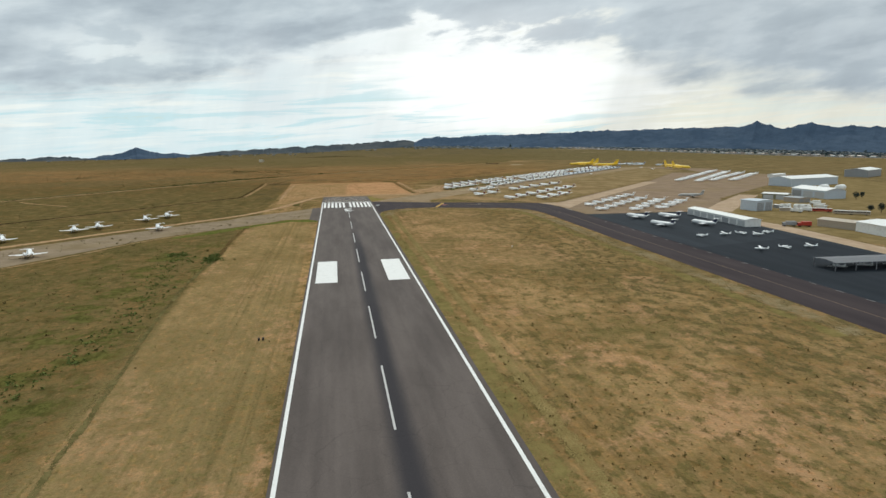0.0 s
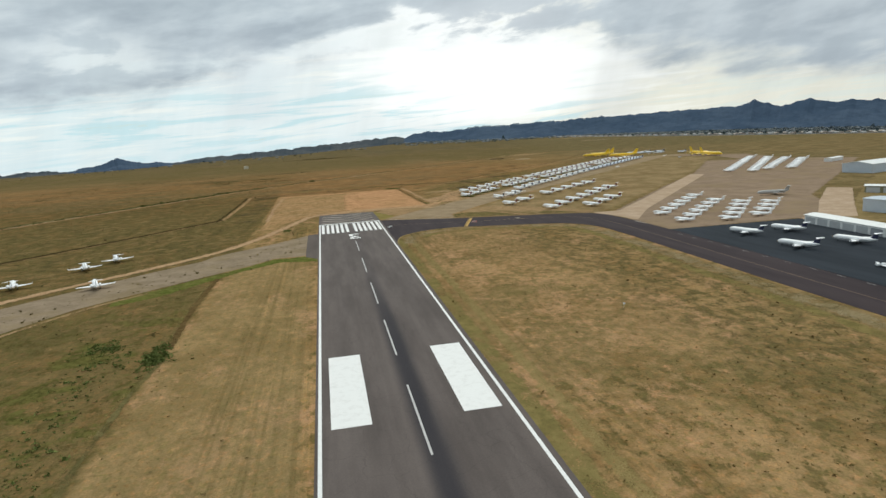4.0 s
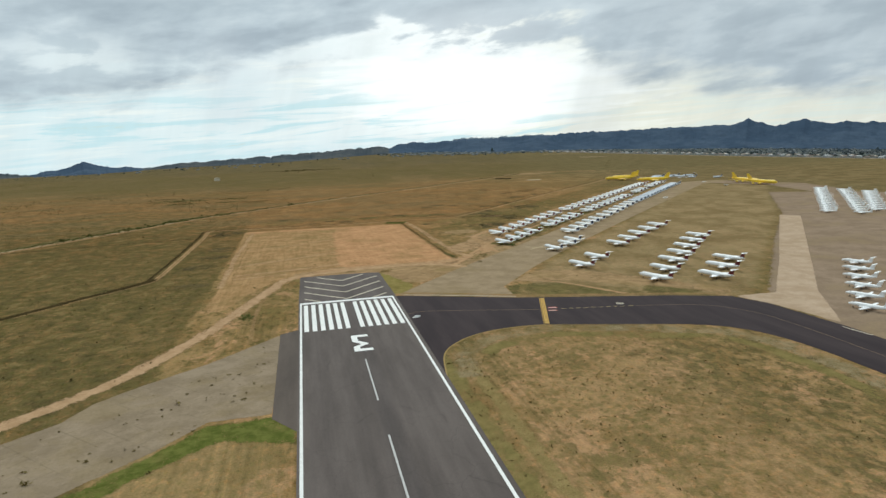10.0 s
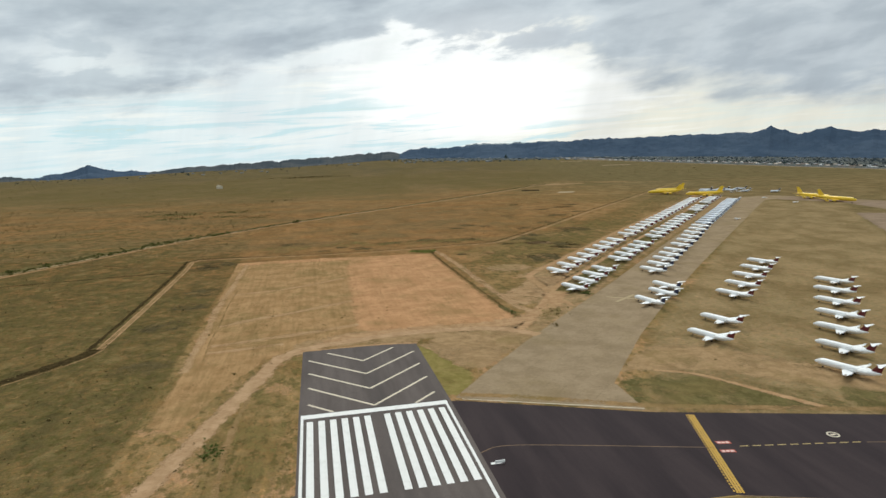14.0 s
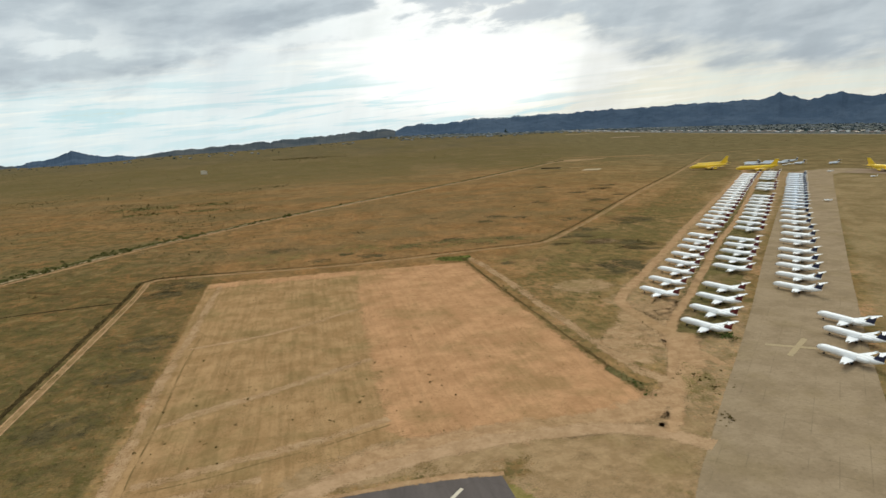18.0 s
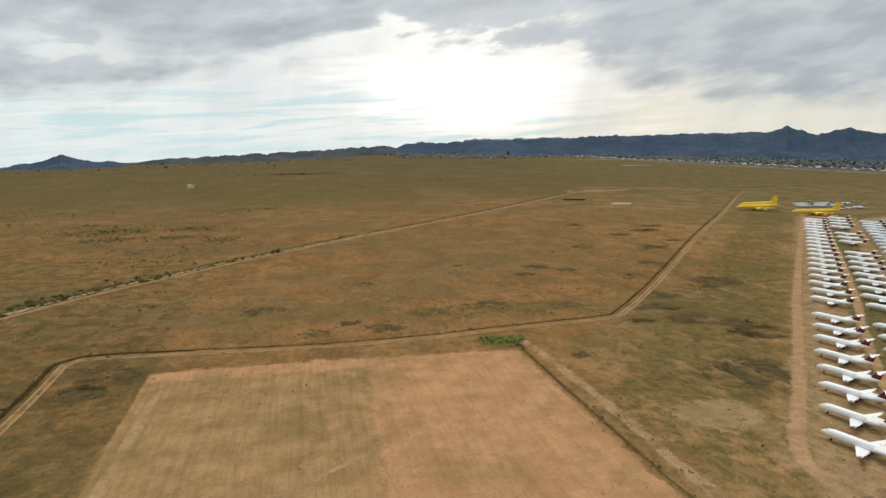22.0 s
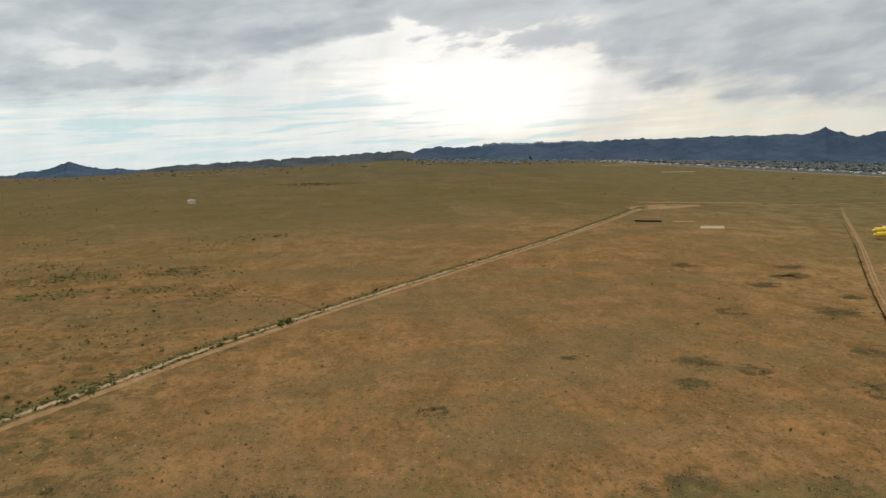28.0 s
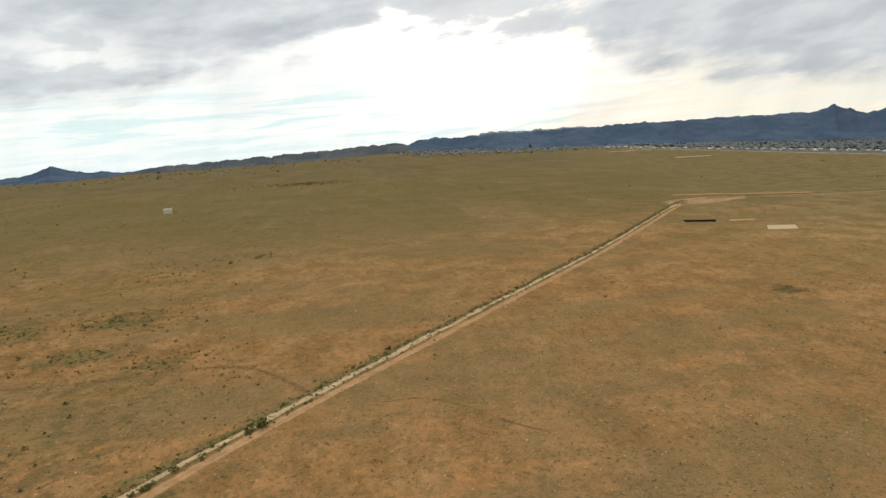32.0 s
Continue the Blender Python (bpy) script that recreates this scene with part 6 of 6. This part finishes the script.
def tree(x, y, tall, seed):
    """A dark bushy tree: trunk, limbs and a ragged crown."""
    r = np.random.default_rng(seed)
    t = thing("tree", pose(x, y, 0, 0, 0, 0), "dark green bushy tree beside the hangars", "tree", "trees by the hangars")
    trunk = lathe([(0, 0.28, 0), (tall * 0.25, 0.2, 0), (tall * 0.6, 0.1, 0), (tall * 0.8, 0.04, 0)], 7)
    for v in trunk.verts:
        v.co = (v.co.x, v.co.z, v.co.y)
    part("trunk", trunk, BARK, t)
    for k in range(4):
        a = k * 1.57 + r.uniform(-0.4, 0.4)
        limb = wing((0.0, 0.09, -0.09, tall * 0.3), (tall * 0.26, 0.03, -0.03, tall * 0.6), (0.9, 0.9))
        bmesh.ops.rotate(limb, verts=limb.verts, cent=(0, 0, 0), matrix=Matrix.Rotation(a, 3, "Z"))
        part("limb", limb, BARK, t)
    k = 420
    c = r.normal(0, 1, (k, 3))
    c = c / np.linalg.norm(c, axis=1)[:, None] * r.uniform(0.45, 1.0, k)[:, None] * (tall * 0.36, tall * 0.36, tall * 0.36) * (1 + 0.3 * np.sin(3 * c[:, :1] + seed)) + (0, 0, tall * 0.62)
    a, b = r.normal(0, 0.32, (2, k, 3))
    v = np.stack([c - 0.5 * a - 0.4 * b, c + a, c + b], 1).reshape(-1, 3)
    crown = new("crown", mesh_of("crown", v.tolist(), np.arange(3 * k).reshape(-1, 3).tolist(), TREE))
    crown.parent = t
    tagged(crown)


for i, (x, y) in enumerate(((399, -192), (403, -198), (488, -92), (470, -104))):
    tree(x, y, rng.uniform(5, 8), i)


def canopy(x, y, turn, w, d, h):
    c = thing("aircraft_canopy", pose(x, y, 0.055, 0, 0, turn), "long dark open-sided aircraft canopy on steel posts", "canopy")
    part("roof", gable(d, w, h, 0.6, 0.4, 0.2), DARK_SHEET, c)
    for i in range(6):
        for s in (-1, 1):
            yy = -w / 2 + w * i / 5
            part("post", boxed(s * d / 2 - 0.15, yy - 0.15, 0, s * d / 2 + 0.15, yy + 0.15, h, bevel=0.03), ALLOY, c)


canopy(229, -368, 88, 50, 13, 3.6)
for x in (210, 224, 238):
    copy_thing(lo, pose(x, -368, 0.055, 0, 0, 5))

# runway sign and hold sign boards
for x, y, turn in ((27.5, -43, 0),):
    s = thing("guidance_sign", pose(x, y, 0.06, 0, 0, turn), "small pale runway guidance sign board on short legs", "sign", "guidance signs")
    part("board", boxed(-1.3, -0.15, 0.3, 1.3, 0.15, 1.0, bevel=0.05), SHEET, s)
    for sx in (-1.0, 1.0):
        part("leg", boxed(sx - 0.06, -0.06, 0, sx + 0.06, 0.06, 0.38), ALLOY, s)

# a lone white shed out on the plain
building("shed", -226, 1330, 15, 12, 10, 6, 1.2, CREAM_SHEET, CREAM_SHEET, "lone cream-white metal shed out on the plain", 0, "shed")


# ---- town ----
def house(x, y, turn, label, w, d, h, wall, roof):
    return building("house", x, y, turn, w, d, h, 2.0, wall, roof, label, 0, "house", "houses at the town's edge", z=far_lift(x, y) - 0.2)


ribbon("frontage_road", [(1440, 700), (1446, 1200), (1452, 1800), (1440, 2400), (1400, 3100)], 16.0, 0.3, PALE, 0.3, step=40.0, label="pale road along the town's edge", seed=81)
proto = {}
for k in range(150):
    t = (k + rng.random()) / 150
    y = 900 + 2300 * t
    x = 1455 + 95 * math.sin(math.pi * min(1, t * 1.3)) + (k % 3) * 42 + rng.uniform(-12, 12) - 120 * max(0, t - 0.6)
    key = k % 5
    m = pose(x, y, far_lift(x, y) - 0.2, 0, 0, rng.choice((8, 98)) + rng.uniform(-6, 6))
    if key not in proto:
        wall, roof, say = ((STUCCO, ROOF, "pale stucco house with a brown roof at the town's edge"), (TOWN_WHITE, TOWN_WHITE, "white mobile home with a white roof at the town's edge"), (TAN_SHEET, ROOF, "tan house with a brown roof at the town's edge"), (STUCCO, TAN_SHEET, "pale house with a tan roof at the town's edge"), (TOWN_WHITE, GREY_SHEET, "white house with a grey roof at the town's edge"))[key]
        proto[key] = house(x, y, 0, say, (10, 7, 11, 10, 9)[key], (14, 17, 14, 12, 13)[key], (3.2, 3, 3.4, 3.4, 3.2)[key], wall, roof)
        proto[key].matrix_basis = m
    else:
        copy_thing(proto[key], m)


def far_blocks(name, count, inside, label, mats, seed):
    """Far houses, a pixel or two each, as one mesh."""
    r = random.Random(seed)
    verts, faces = [], []
    for _ in range(count):
        x, y = inside(r)
        w, d, h, z = r.uniform(4, 8), r.uniform(4, 8), r.uniform(3, 4.5), far_lift(x, y) - 0.5
        b = len(verts)
        verts += [(x - w, y - d, z), (x + w, y - d, z), (x + w, y + d, z), (x - w, y + d, z), (x - w, y - d, z + h), (x + w, y - d, z + h), (x + w, y + d, z + h), (x - w, y + d, z + h), (x - w, y, z + h + 2), (x + w, y, z + h + 2)]
        faces += [tuple(b + i for i in f) for f in ((0, 1, 5, 4), (1, 2, 6, 9, 5), (2, 3, 7, 6), (3, 0, 4, 8, 7), (4, 5, 9, 8), (6, 7, 8, 9))]
    tagged(new(name, mesh_of(name, verts, faces, mats)), label, kind="stuff")


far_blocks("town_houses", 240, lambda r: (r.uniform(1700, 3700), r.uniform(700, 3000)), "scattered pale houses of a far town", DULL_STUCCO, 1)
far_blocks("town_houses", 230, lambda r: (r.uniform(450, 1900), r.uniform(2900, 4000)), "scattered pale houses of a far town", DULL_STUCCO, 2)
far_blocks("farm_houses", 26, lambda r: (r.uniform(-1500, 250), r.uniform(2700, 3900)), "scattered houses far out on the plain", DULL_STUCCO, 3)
for x, y in ((1230, 2640), (1320, 2660), (1130, 2010)):
    sheet("pale_clearing", [(x - 60, y - 18), (x + 60, y - 10), (x + 70, y + 14), (x - 50, y + 12)], 0.4, PALE, 3.0, label="pale bare clearing on the plain")


def scatter(name, label, mat, spots, size, tris=12, seed=0, tall=0.7, leaf=0.36):
    """Tufts of small leaves, all one mesh."""
    r = np.random.default_rng(seed)
    pts = np.array([(x, y, far_lift(x, y) if abs(x) > 900 or y > 1000 else 0.04) for x, y in spots])
    n = len(pts)
    s = size * np.exp(r.normal(0, 0.42, n))
    at = np.repeat(np.arange(n), tris)
    d = r.normal(0, 1, (n * tris, 3)) * (0.42, 0.42, 0.26 * tall)
    d[:, 2] = np.abs(d[:, 2]) + 0.12
    c = pts[at] + d * s[at, None]
    a, b = r.normal(0, leaf, (2, n * tris, 3)) * s[at, None][None]
    v = np.stack([c - a * 0.5 - b * 0.4, c + a, c + b], 1)
    v[..., 2] = np.maximum(v[..., 2], pts[at, 2][:, None] - 0.02)
    me = bpy.data.meshes.new(name)
    me.from_pydata(v.reshape(-1, 3).tolist(), [], np.arange(n * tris * 3).reshape(-1, 3).tolist())
    me.materials.append(mat)
    tagged(new(name, me), label, kind="stuff")


def along(points, count, spread, offset, seed):
    r = random.Random(seed)
    line = curve_through(points, 3)
    out = []
    for _ in range(count):
        i = r.randrange(1, len(line) - 1)
        p, q = line[i], line[i + 1]
        side = Vector((q.y - p.y, p.x - q.x, 0)).normalized()
        c = p.lerp(q, r.random()) + side * (offset + r.gauss(0, spread))
        out.append((c.x, c.y))
    return out


def paved(x, y):
    """True on paving, where nothing grows."""
    if abs(x) < 26 and y < 62:
        return True
    if x > 20 and abs(y - x + 25) < 52 and y > -10:
        return True
    if x > 24 and y < 0 and y > -0.38 * x - 64 + 8 and y < -0.38 * x + 14 and x < 182:
        return True
    if x > 146 and y < -50:
        return True
    return x < -25 and abs(y - 1.1 * x + 52) < 45


def plain_spots(count, x0, x1, y0, y1, seed, clump=0.0):
    r = random.Random(seed)
    out = []
    while len(out) < count:
        x, y = r.uniform(x0, x1), r.uniform(y0, y1)
        if not paved(x, y) and noise.noise((x * 0.012, y * 0.012, seed)) + r.uniform(-0.5, 0.5) > clump:
            out.append((x, y))
    return out


scatter("scrub", "scattered dark low scrub bushes on the plain", SCRUB, plain_spots(3200, -420, 420, 330, 1100, 1, 0.15), 0.32, 8, 1)
scatter("scrub", "scattered dark low scrub bushes on the plain", SCRUB, plain_spots(5000, -420, 160, -560, 330, 2, 0.2), 0.24, 8, 2)
scatter("scrub", "dry tufts in the grass infield", SCRUB, plain_spots(4200, 26, 150, -560, -92, 3, 0.1), 0.22, 8, 3)
scatter("scrub", "far low scrub bushes on the plain", SCRUB, plain_spots(5000, -1100, 1200, 1100, 2400, 4, 0.05), 0.8, 6, 4)
for x0, y0, k, mat, say in ((172, 292, 30, GRASS, "olive brush"), (132, 254, 24, GRASS, "olive brush"), (250, 400, 34, GRASS, "olive brush"), (104, 270, 16, GRASS, "olive brush"), (145, 230, 17, THICKET, "dark dry brush"), (230, 365, 15, THICKET, "dark dry brush"), (163, 322, 11, THICKET, "dark dry brush"), (141, 305, 8, THICKET, "dark dry brush"),
                            (183, 273, 12, THICKET, "dark dry brush"), (111, 203, 13, BANK, "bare tan soil"), (168, 298, 10, BANK, "bare tan soil"), (-40, 340, 22, GRASS, "olive brush"), (-80, 190, 11, THICKET, "dark dry brush"), (-82, 156, 9, THICKET, "dark dry brush"), (-88, 120, 10, THICKET, "dark dry brush"), (-82, 60, 9, THICKET, "dark dry brush"), (-86, 284, 13, THICKET, "dark dry brush"), (-92, 270, 9, THICKET, "dark dry brush"), (86, -434, 20, GRASS, "dark olive grass"), (40, -478, 4, GRASS, "dark olive grass"), (62, -248, 16, GRASS, "dark olive grass"), (50, -178, 6, GRASS, "dark olive grass"),
                            (-200, 700, 34, GREENISH, "green brush"), (-126, 706, 20, GREENISH, "green brush"), (-128, 642, 17, GREENISH, "green brush"), (-84, 622, 10, GREENISH, "green brush"), (-189, 643, 20, GREENISH, "green brush"), (-70, 506, 12, GREENISH, "green brush")):
    ring = [(x0 + 1.2 * k * math.cos(w * math.pi / 7) * (1 + 0.3 * noise.noise((w, x0, 1))), y0 + 0.9 * k * math.sin(w * math.pi / 7) * (1 + 0.3 * noise.noise((w, y0, 4)))) for w in range(14)]
    sheet("soil_patch", ring, 0.022, mat, k * 0.45, label="ragged patch of " + say + " in the grass")
thick = []
for cx, cy, k in ((208, 502, 8), (139, 433, 8), (78, 346, 11), (23, 320, 8), (118, 336, 9), (177, 344, 9), (218, 358, 9), (183, 288, 8), (150, 240, 8), (94, 264, 4), (258, 627, 9), (302, 572, 9), (226, 428, 9), (262, 486, 10), (188, 392, 8), (330, 600, 9), (-86, 284, 9), (270, 553, 9), (310, 574, 9), (296, 512, 6), (158, 420, 6), (-36, 364, 9), (-10, 321, 6), (50, 340, 9), (5, 331, 5), (125, 414, 6), (97, 328, 7), (90, 454, 4), (21, 412, 5)):
    ring = [(cx + 1.2 * k * math.cos(w * math.pi / 6) * (1 + 0.35 * noise.noise((w, cx, 2))), cy + 1.0 * k * math.sin(w * math.pi / 6)) for w in range(12)]
    sheet("brushy_patch", ring, 0.026, THICKET, k * 0.8, label="dark brushy patch in the dry grass")
    thick += [(cx + rng.gauss(0, k), cy + rng.gauss(0, k * 0.6)) for _ in range(k * 3)]
scatter("thicket", "dark low thickets of dry brush on the plain", DARK_SCRUB, thick, 0.36, 8, 41)
scatter("scrub", "small dark bushes dotted over the plain", DARK_SCRUB, plain_spots(2600, -480, 420, 320, 1200, 42, 0.22), 0.34, 8, 42)
scatter("scrub", "small dark bushes dotted over the grass", DARK_SCRUB, plain_spots(4500, -420, -74, -420, 420, 43, 0.2), 0.33, 8, 43)
scatter("scrub", "dark bushes thick on the western plain", DARK_SCRUB, plain_spots(2200, -520, -40, 360, 1000, 44, 0.2), 0.46, 9, 44)
scatter("scrub", "clumps of dark bushes west of the wash", DARK_SCRUB, plain_spots(1100, -460, -40, 500, 920, 45, 0.4), 0.6, 10, 45)
scatter("scrub", "dark shrubs in a low line far out on the plain", DARK_SCRUB, [(rng.gauss(-20, 60), rng.gauss(1830, 40)) for _ in range(500)], 1.3, 9, 46)
scatter("scrub", "greenish shrubs clumped on the western plain", SCRUB, [(x + rng.gauss(0, 14), y + rng.gauss(0, 9)) for x, y in ((-200, 700), (-126, 706), (-128, 642), (-84, 622), (-189, 643), (-230, 755)) for _ in range(90)], 0.6, 10, 47)
scatter("ditch_weeds", "green weeds along the wash", GREEN, along(CREEK, 3000, 2.6, -8.8, 5), 0.45, 10, 5)
scatter("wash_bushes", "bright green bushes at the edge of the wash", GREEN, along(CREEK[3:9], 80, 1.0, -4.0, 51) + along(CREEK[2:7], 160, 5.0, -13, 52), 0.9, 60, 53, 0.9, 0.17)
scatter("ditch_weeds", "dark weeds along the field ditch", SCRUB, along(FIELD_DITCH, 120, 1.2, 0, 6), 0.3, 10, 6)
scatter("ditch_weeds", "dark weeds along the perimeter ditch", SCRUB, along(OUTER[1:], 700, 0.8, -5.4, 7), 0.36, 9, 7)
scatter("ditch_weeds", "green bushes in the old ditch", BUSH_GREEN, along([(-71, -268), (-72, -286), (-84, -282), (-96, -260), (-92, -280), (-86, -330), (-80, -400), (-92, -470), (-100, -520)], 700, 3.4, 0, 8), 0.42, 11, 8)
scatter("green_bushes", "dense green bushes beside the low bank", BUSH_GREEN, [(rng.gauss(-73.5, 1.6), rng.gauss(-282, 6)) for _ in range(150)] + [(rng.gauss(-92, 2.5), rng.gauss(-267, 2.5)) for _ in range(60)], 0.7, 30, 61, 0.9, 0.2)
scatter("green_weed_tufts", "lush green weeds in a damp corner", GREEN, [(p[0], p[1]) for p in along([(55, 290), (66, 289), (77, 286)], 200, 3.0, 0, 9)], 0.3, 10, 9)
scatter("pavement_weeds", "dark weeds in cracks of the old pavement", DARK_SCRUB, [(x, y) for x, y in ((rng.uniform(-190, -32), 0) for _ in range(170)) for y in (1.1 * x - 52 + rng.gauss(0, 16),) if y < -60], 0.5, 9, 10)
scatter("field_weeds", "sparse tufts in the ploughed field", SCRUB, plain_spots(420, -68, 70, 84, 284, 11, 0.25), 0.13, 8, 11)
scatter("track_weeds", "green weeds beside the curving track", BUSH_GREEN, [(rng.gauss(-46.5, 1.6), rng.gauss(-17, 2.6)) for _ in range(60)], 0.42, 10, 62)
scatter("row_bushes", "low green bushes round the parked jets", BUSH_GREEN, [(rng.gauss(127.6, 1.3), rng.gauss(120.5, 1.6)) for _ in range(80)] + [(rng.gauss(124, 2.5), rng.gauss(131, 3)) for _ in range(40)] + [(rng.gauss(76.5, 1.0), rng.gauss(92, 4)) for _ in range(24)], 0.36, 12, 63)
scatter("track_weeds", "dark bushes in the grass triangle between tracks", SCRUB, [(rng.gauss(97, 4), rng.gauss(90, 5)) for _ in range(46)] + [(rng.gauss(86, 2.5), rng.gauss(70, 3)) for _ in range(16)], 0.32, 10, 64)
scatter("town_trees", "dark trees among the town's houses", TOWN_TREE, [(rng.gauss(1660, 28) + 60 * math.sin(y0 * 0.004), y0) for y0 in (rng.uniform(600, 3300) for _ in range(800))], 3.6, 10, 12, 1.0)
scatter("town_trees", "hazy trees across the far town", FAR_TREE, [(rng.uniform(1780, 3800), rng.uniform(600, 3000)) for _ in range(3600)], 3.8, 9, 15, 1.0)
scatter("town_trees", "dark trees among the far houses", TOWN_TREE, [(rng.uniform(450, 1900), rng.uniform(2900, 4000)) for _ in range(900)], 3.6, 9, 13, 1.0)
scatter("town_trees", "dark trees among farm houses on the plain", TOWN_TREE, [(rng.uniform(-1500, 250), rng.uniform(2700, 3900)) for _ in range(150)], 3.6, 10, 14, 1.0)


def rubble(name, label, mat, spots, size, seed):
    r = np.random.default_rng(seed)
    verts, faces = [], []
    for x, y in spots:
        s = size * math.exp(r.normal(0, 0.5))
        b = len(verts)
        for vx, vy, vz in ((-1, -1, 0), (1, -1, 0), (1, 1, 0), (-1, 1, 0), (-0.6, -0.6, 1), (0.6, -0.6, 1), (0.6, 0.6, 1), (-0.6, 0.6, 1)):
            verts.append((x + s * (vx + r.normal(0, 0.25)), y + s * (vy + r.normal(0, 0.25)), 0.03 + s * vz * (0.7 + r.normal(0, 0.15))))
        faces += [tuple(b + i for i in f) for f in ((0, 1, 5, 4), (1, 2, 6, 5), (2, 3, 7, 6), (3, 0, 4, 7), (4, 5, 6, 7))]
    tagged(new(name, mesh_of(name, verts, faces, mat)), label, kind="stuff")


rubble("rubble", "pale rubble stones along the wash", STONE, along(CREEK[3:10], 260, 0.8, -5.8, 21), 0.22, 21)
rubble("rubble", "small stones scattered on the plain", STONE, plain_spots(700, -150, 330, 330, 700, 22), 0.13, 22)

post = thing("marker_post", pose(83, -286, 0, 8, 0, 0), "short white leaning marker post in the grass", "post")
part("pole", lathe([(-0.05, 0.0, 0), (-0.05, 0.05, 0), (0.05, 0.05, 0), (0.05, 0.0, 0)], 6), HULL, post).data.transform(Matrix.Translation((0, 0, 0.9)) @ Matrix.Diagonal((1, 1, 18, 1)))
part("board", boxed(-0.35, -0.09, 1.2, 0.35, -0.05, 1.9, bevel=0.01), HULL, post)

for x in (-34.3, -33.1):
    d = thing("utility_box", pose(x, -420.5, 0, 0, 0, 12), "small black utility box standing in mown grass", "box", "utility boxes")
    part("body", boxed(-0.3, -0.25, 0, 0.3, 0.25, 0.75, bevel=0.03), RUBBER, d)
    part("lid", boxed(-0.34, -0.29, 0.75, 0.34, 0.29, 0.82, bevel=0.02), RUBBER, d)
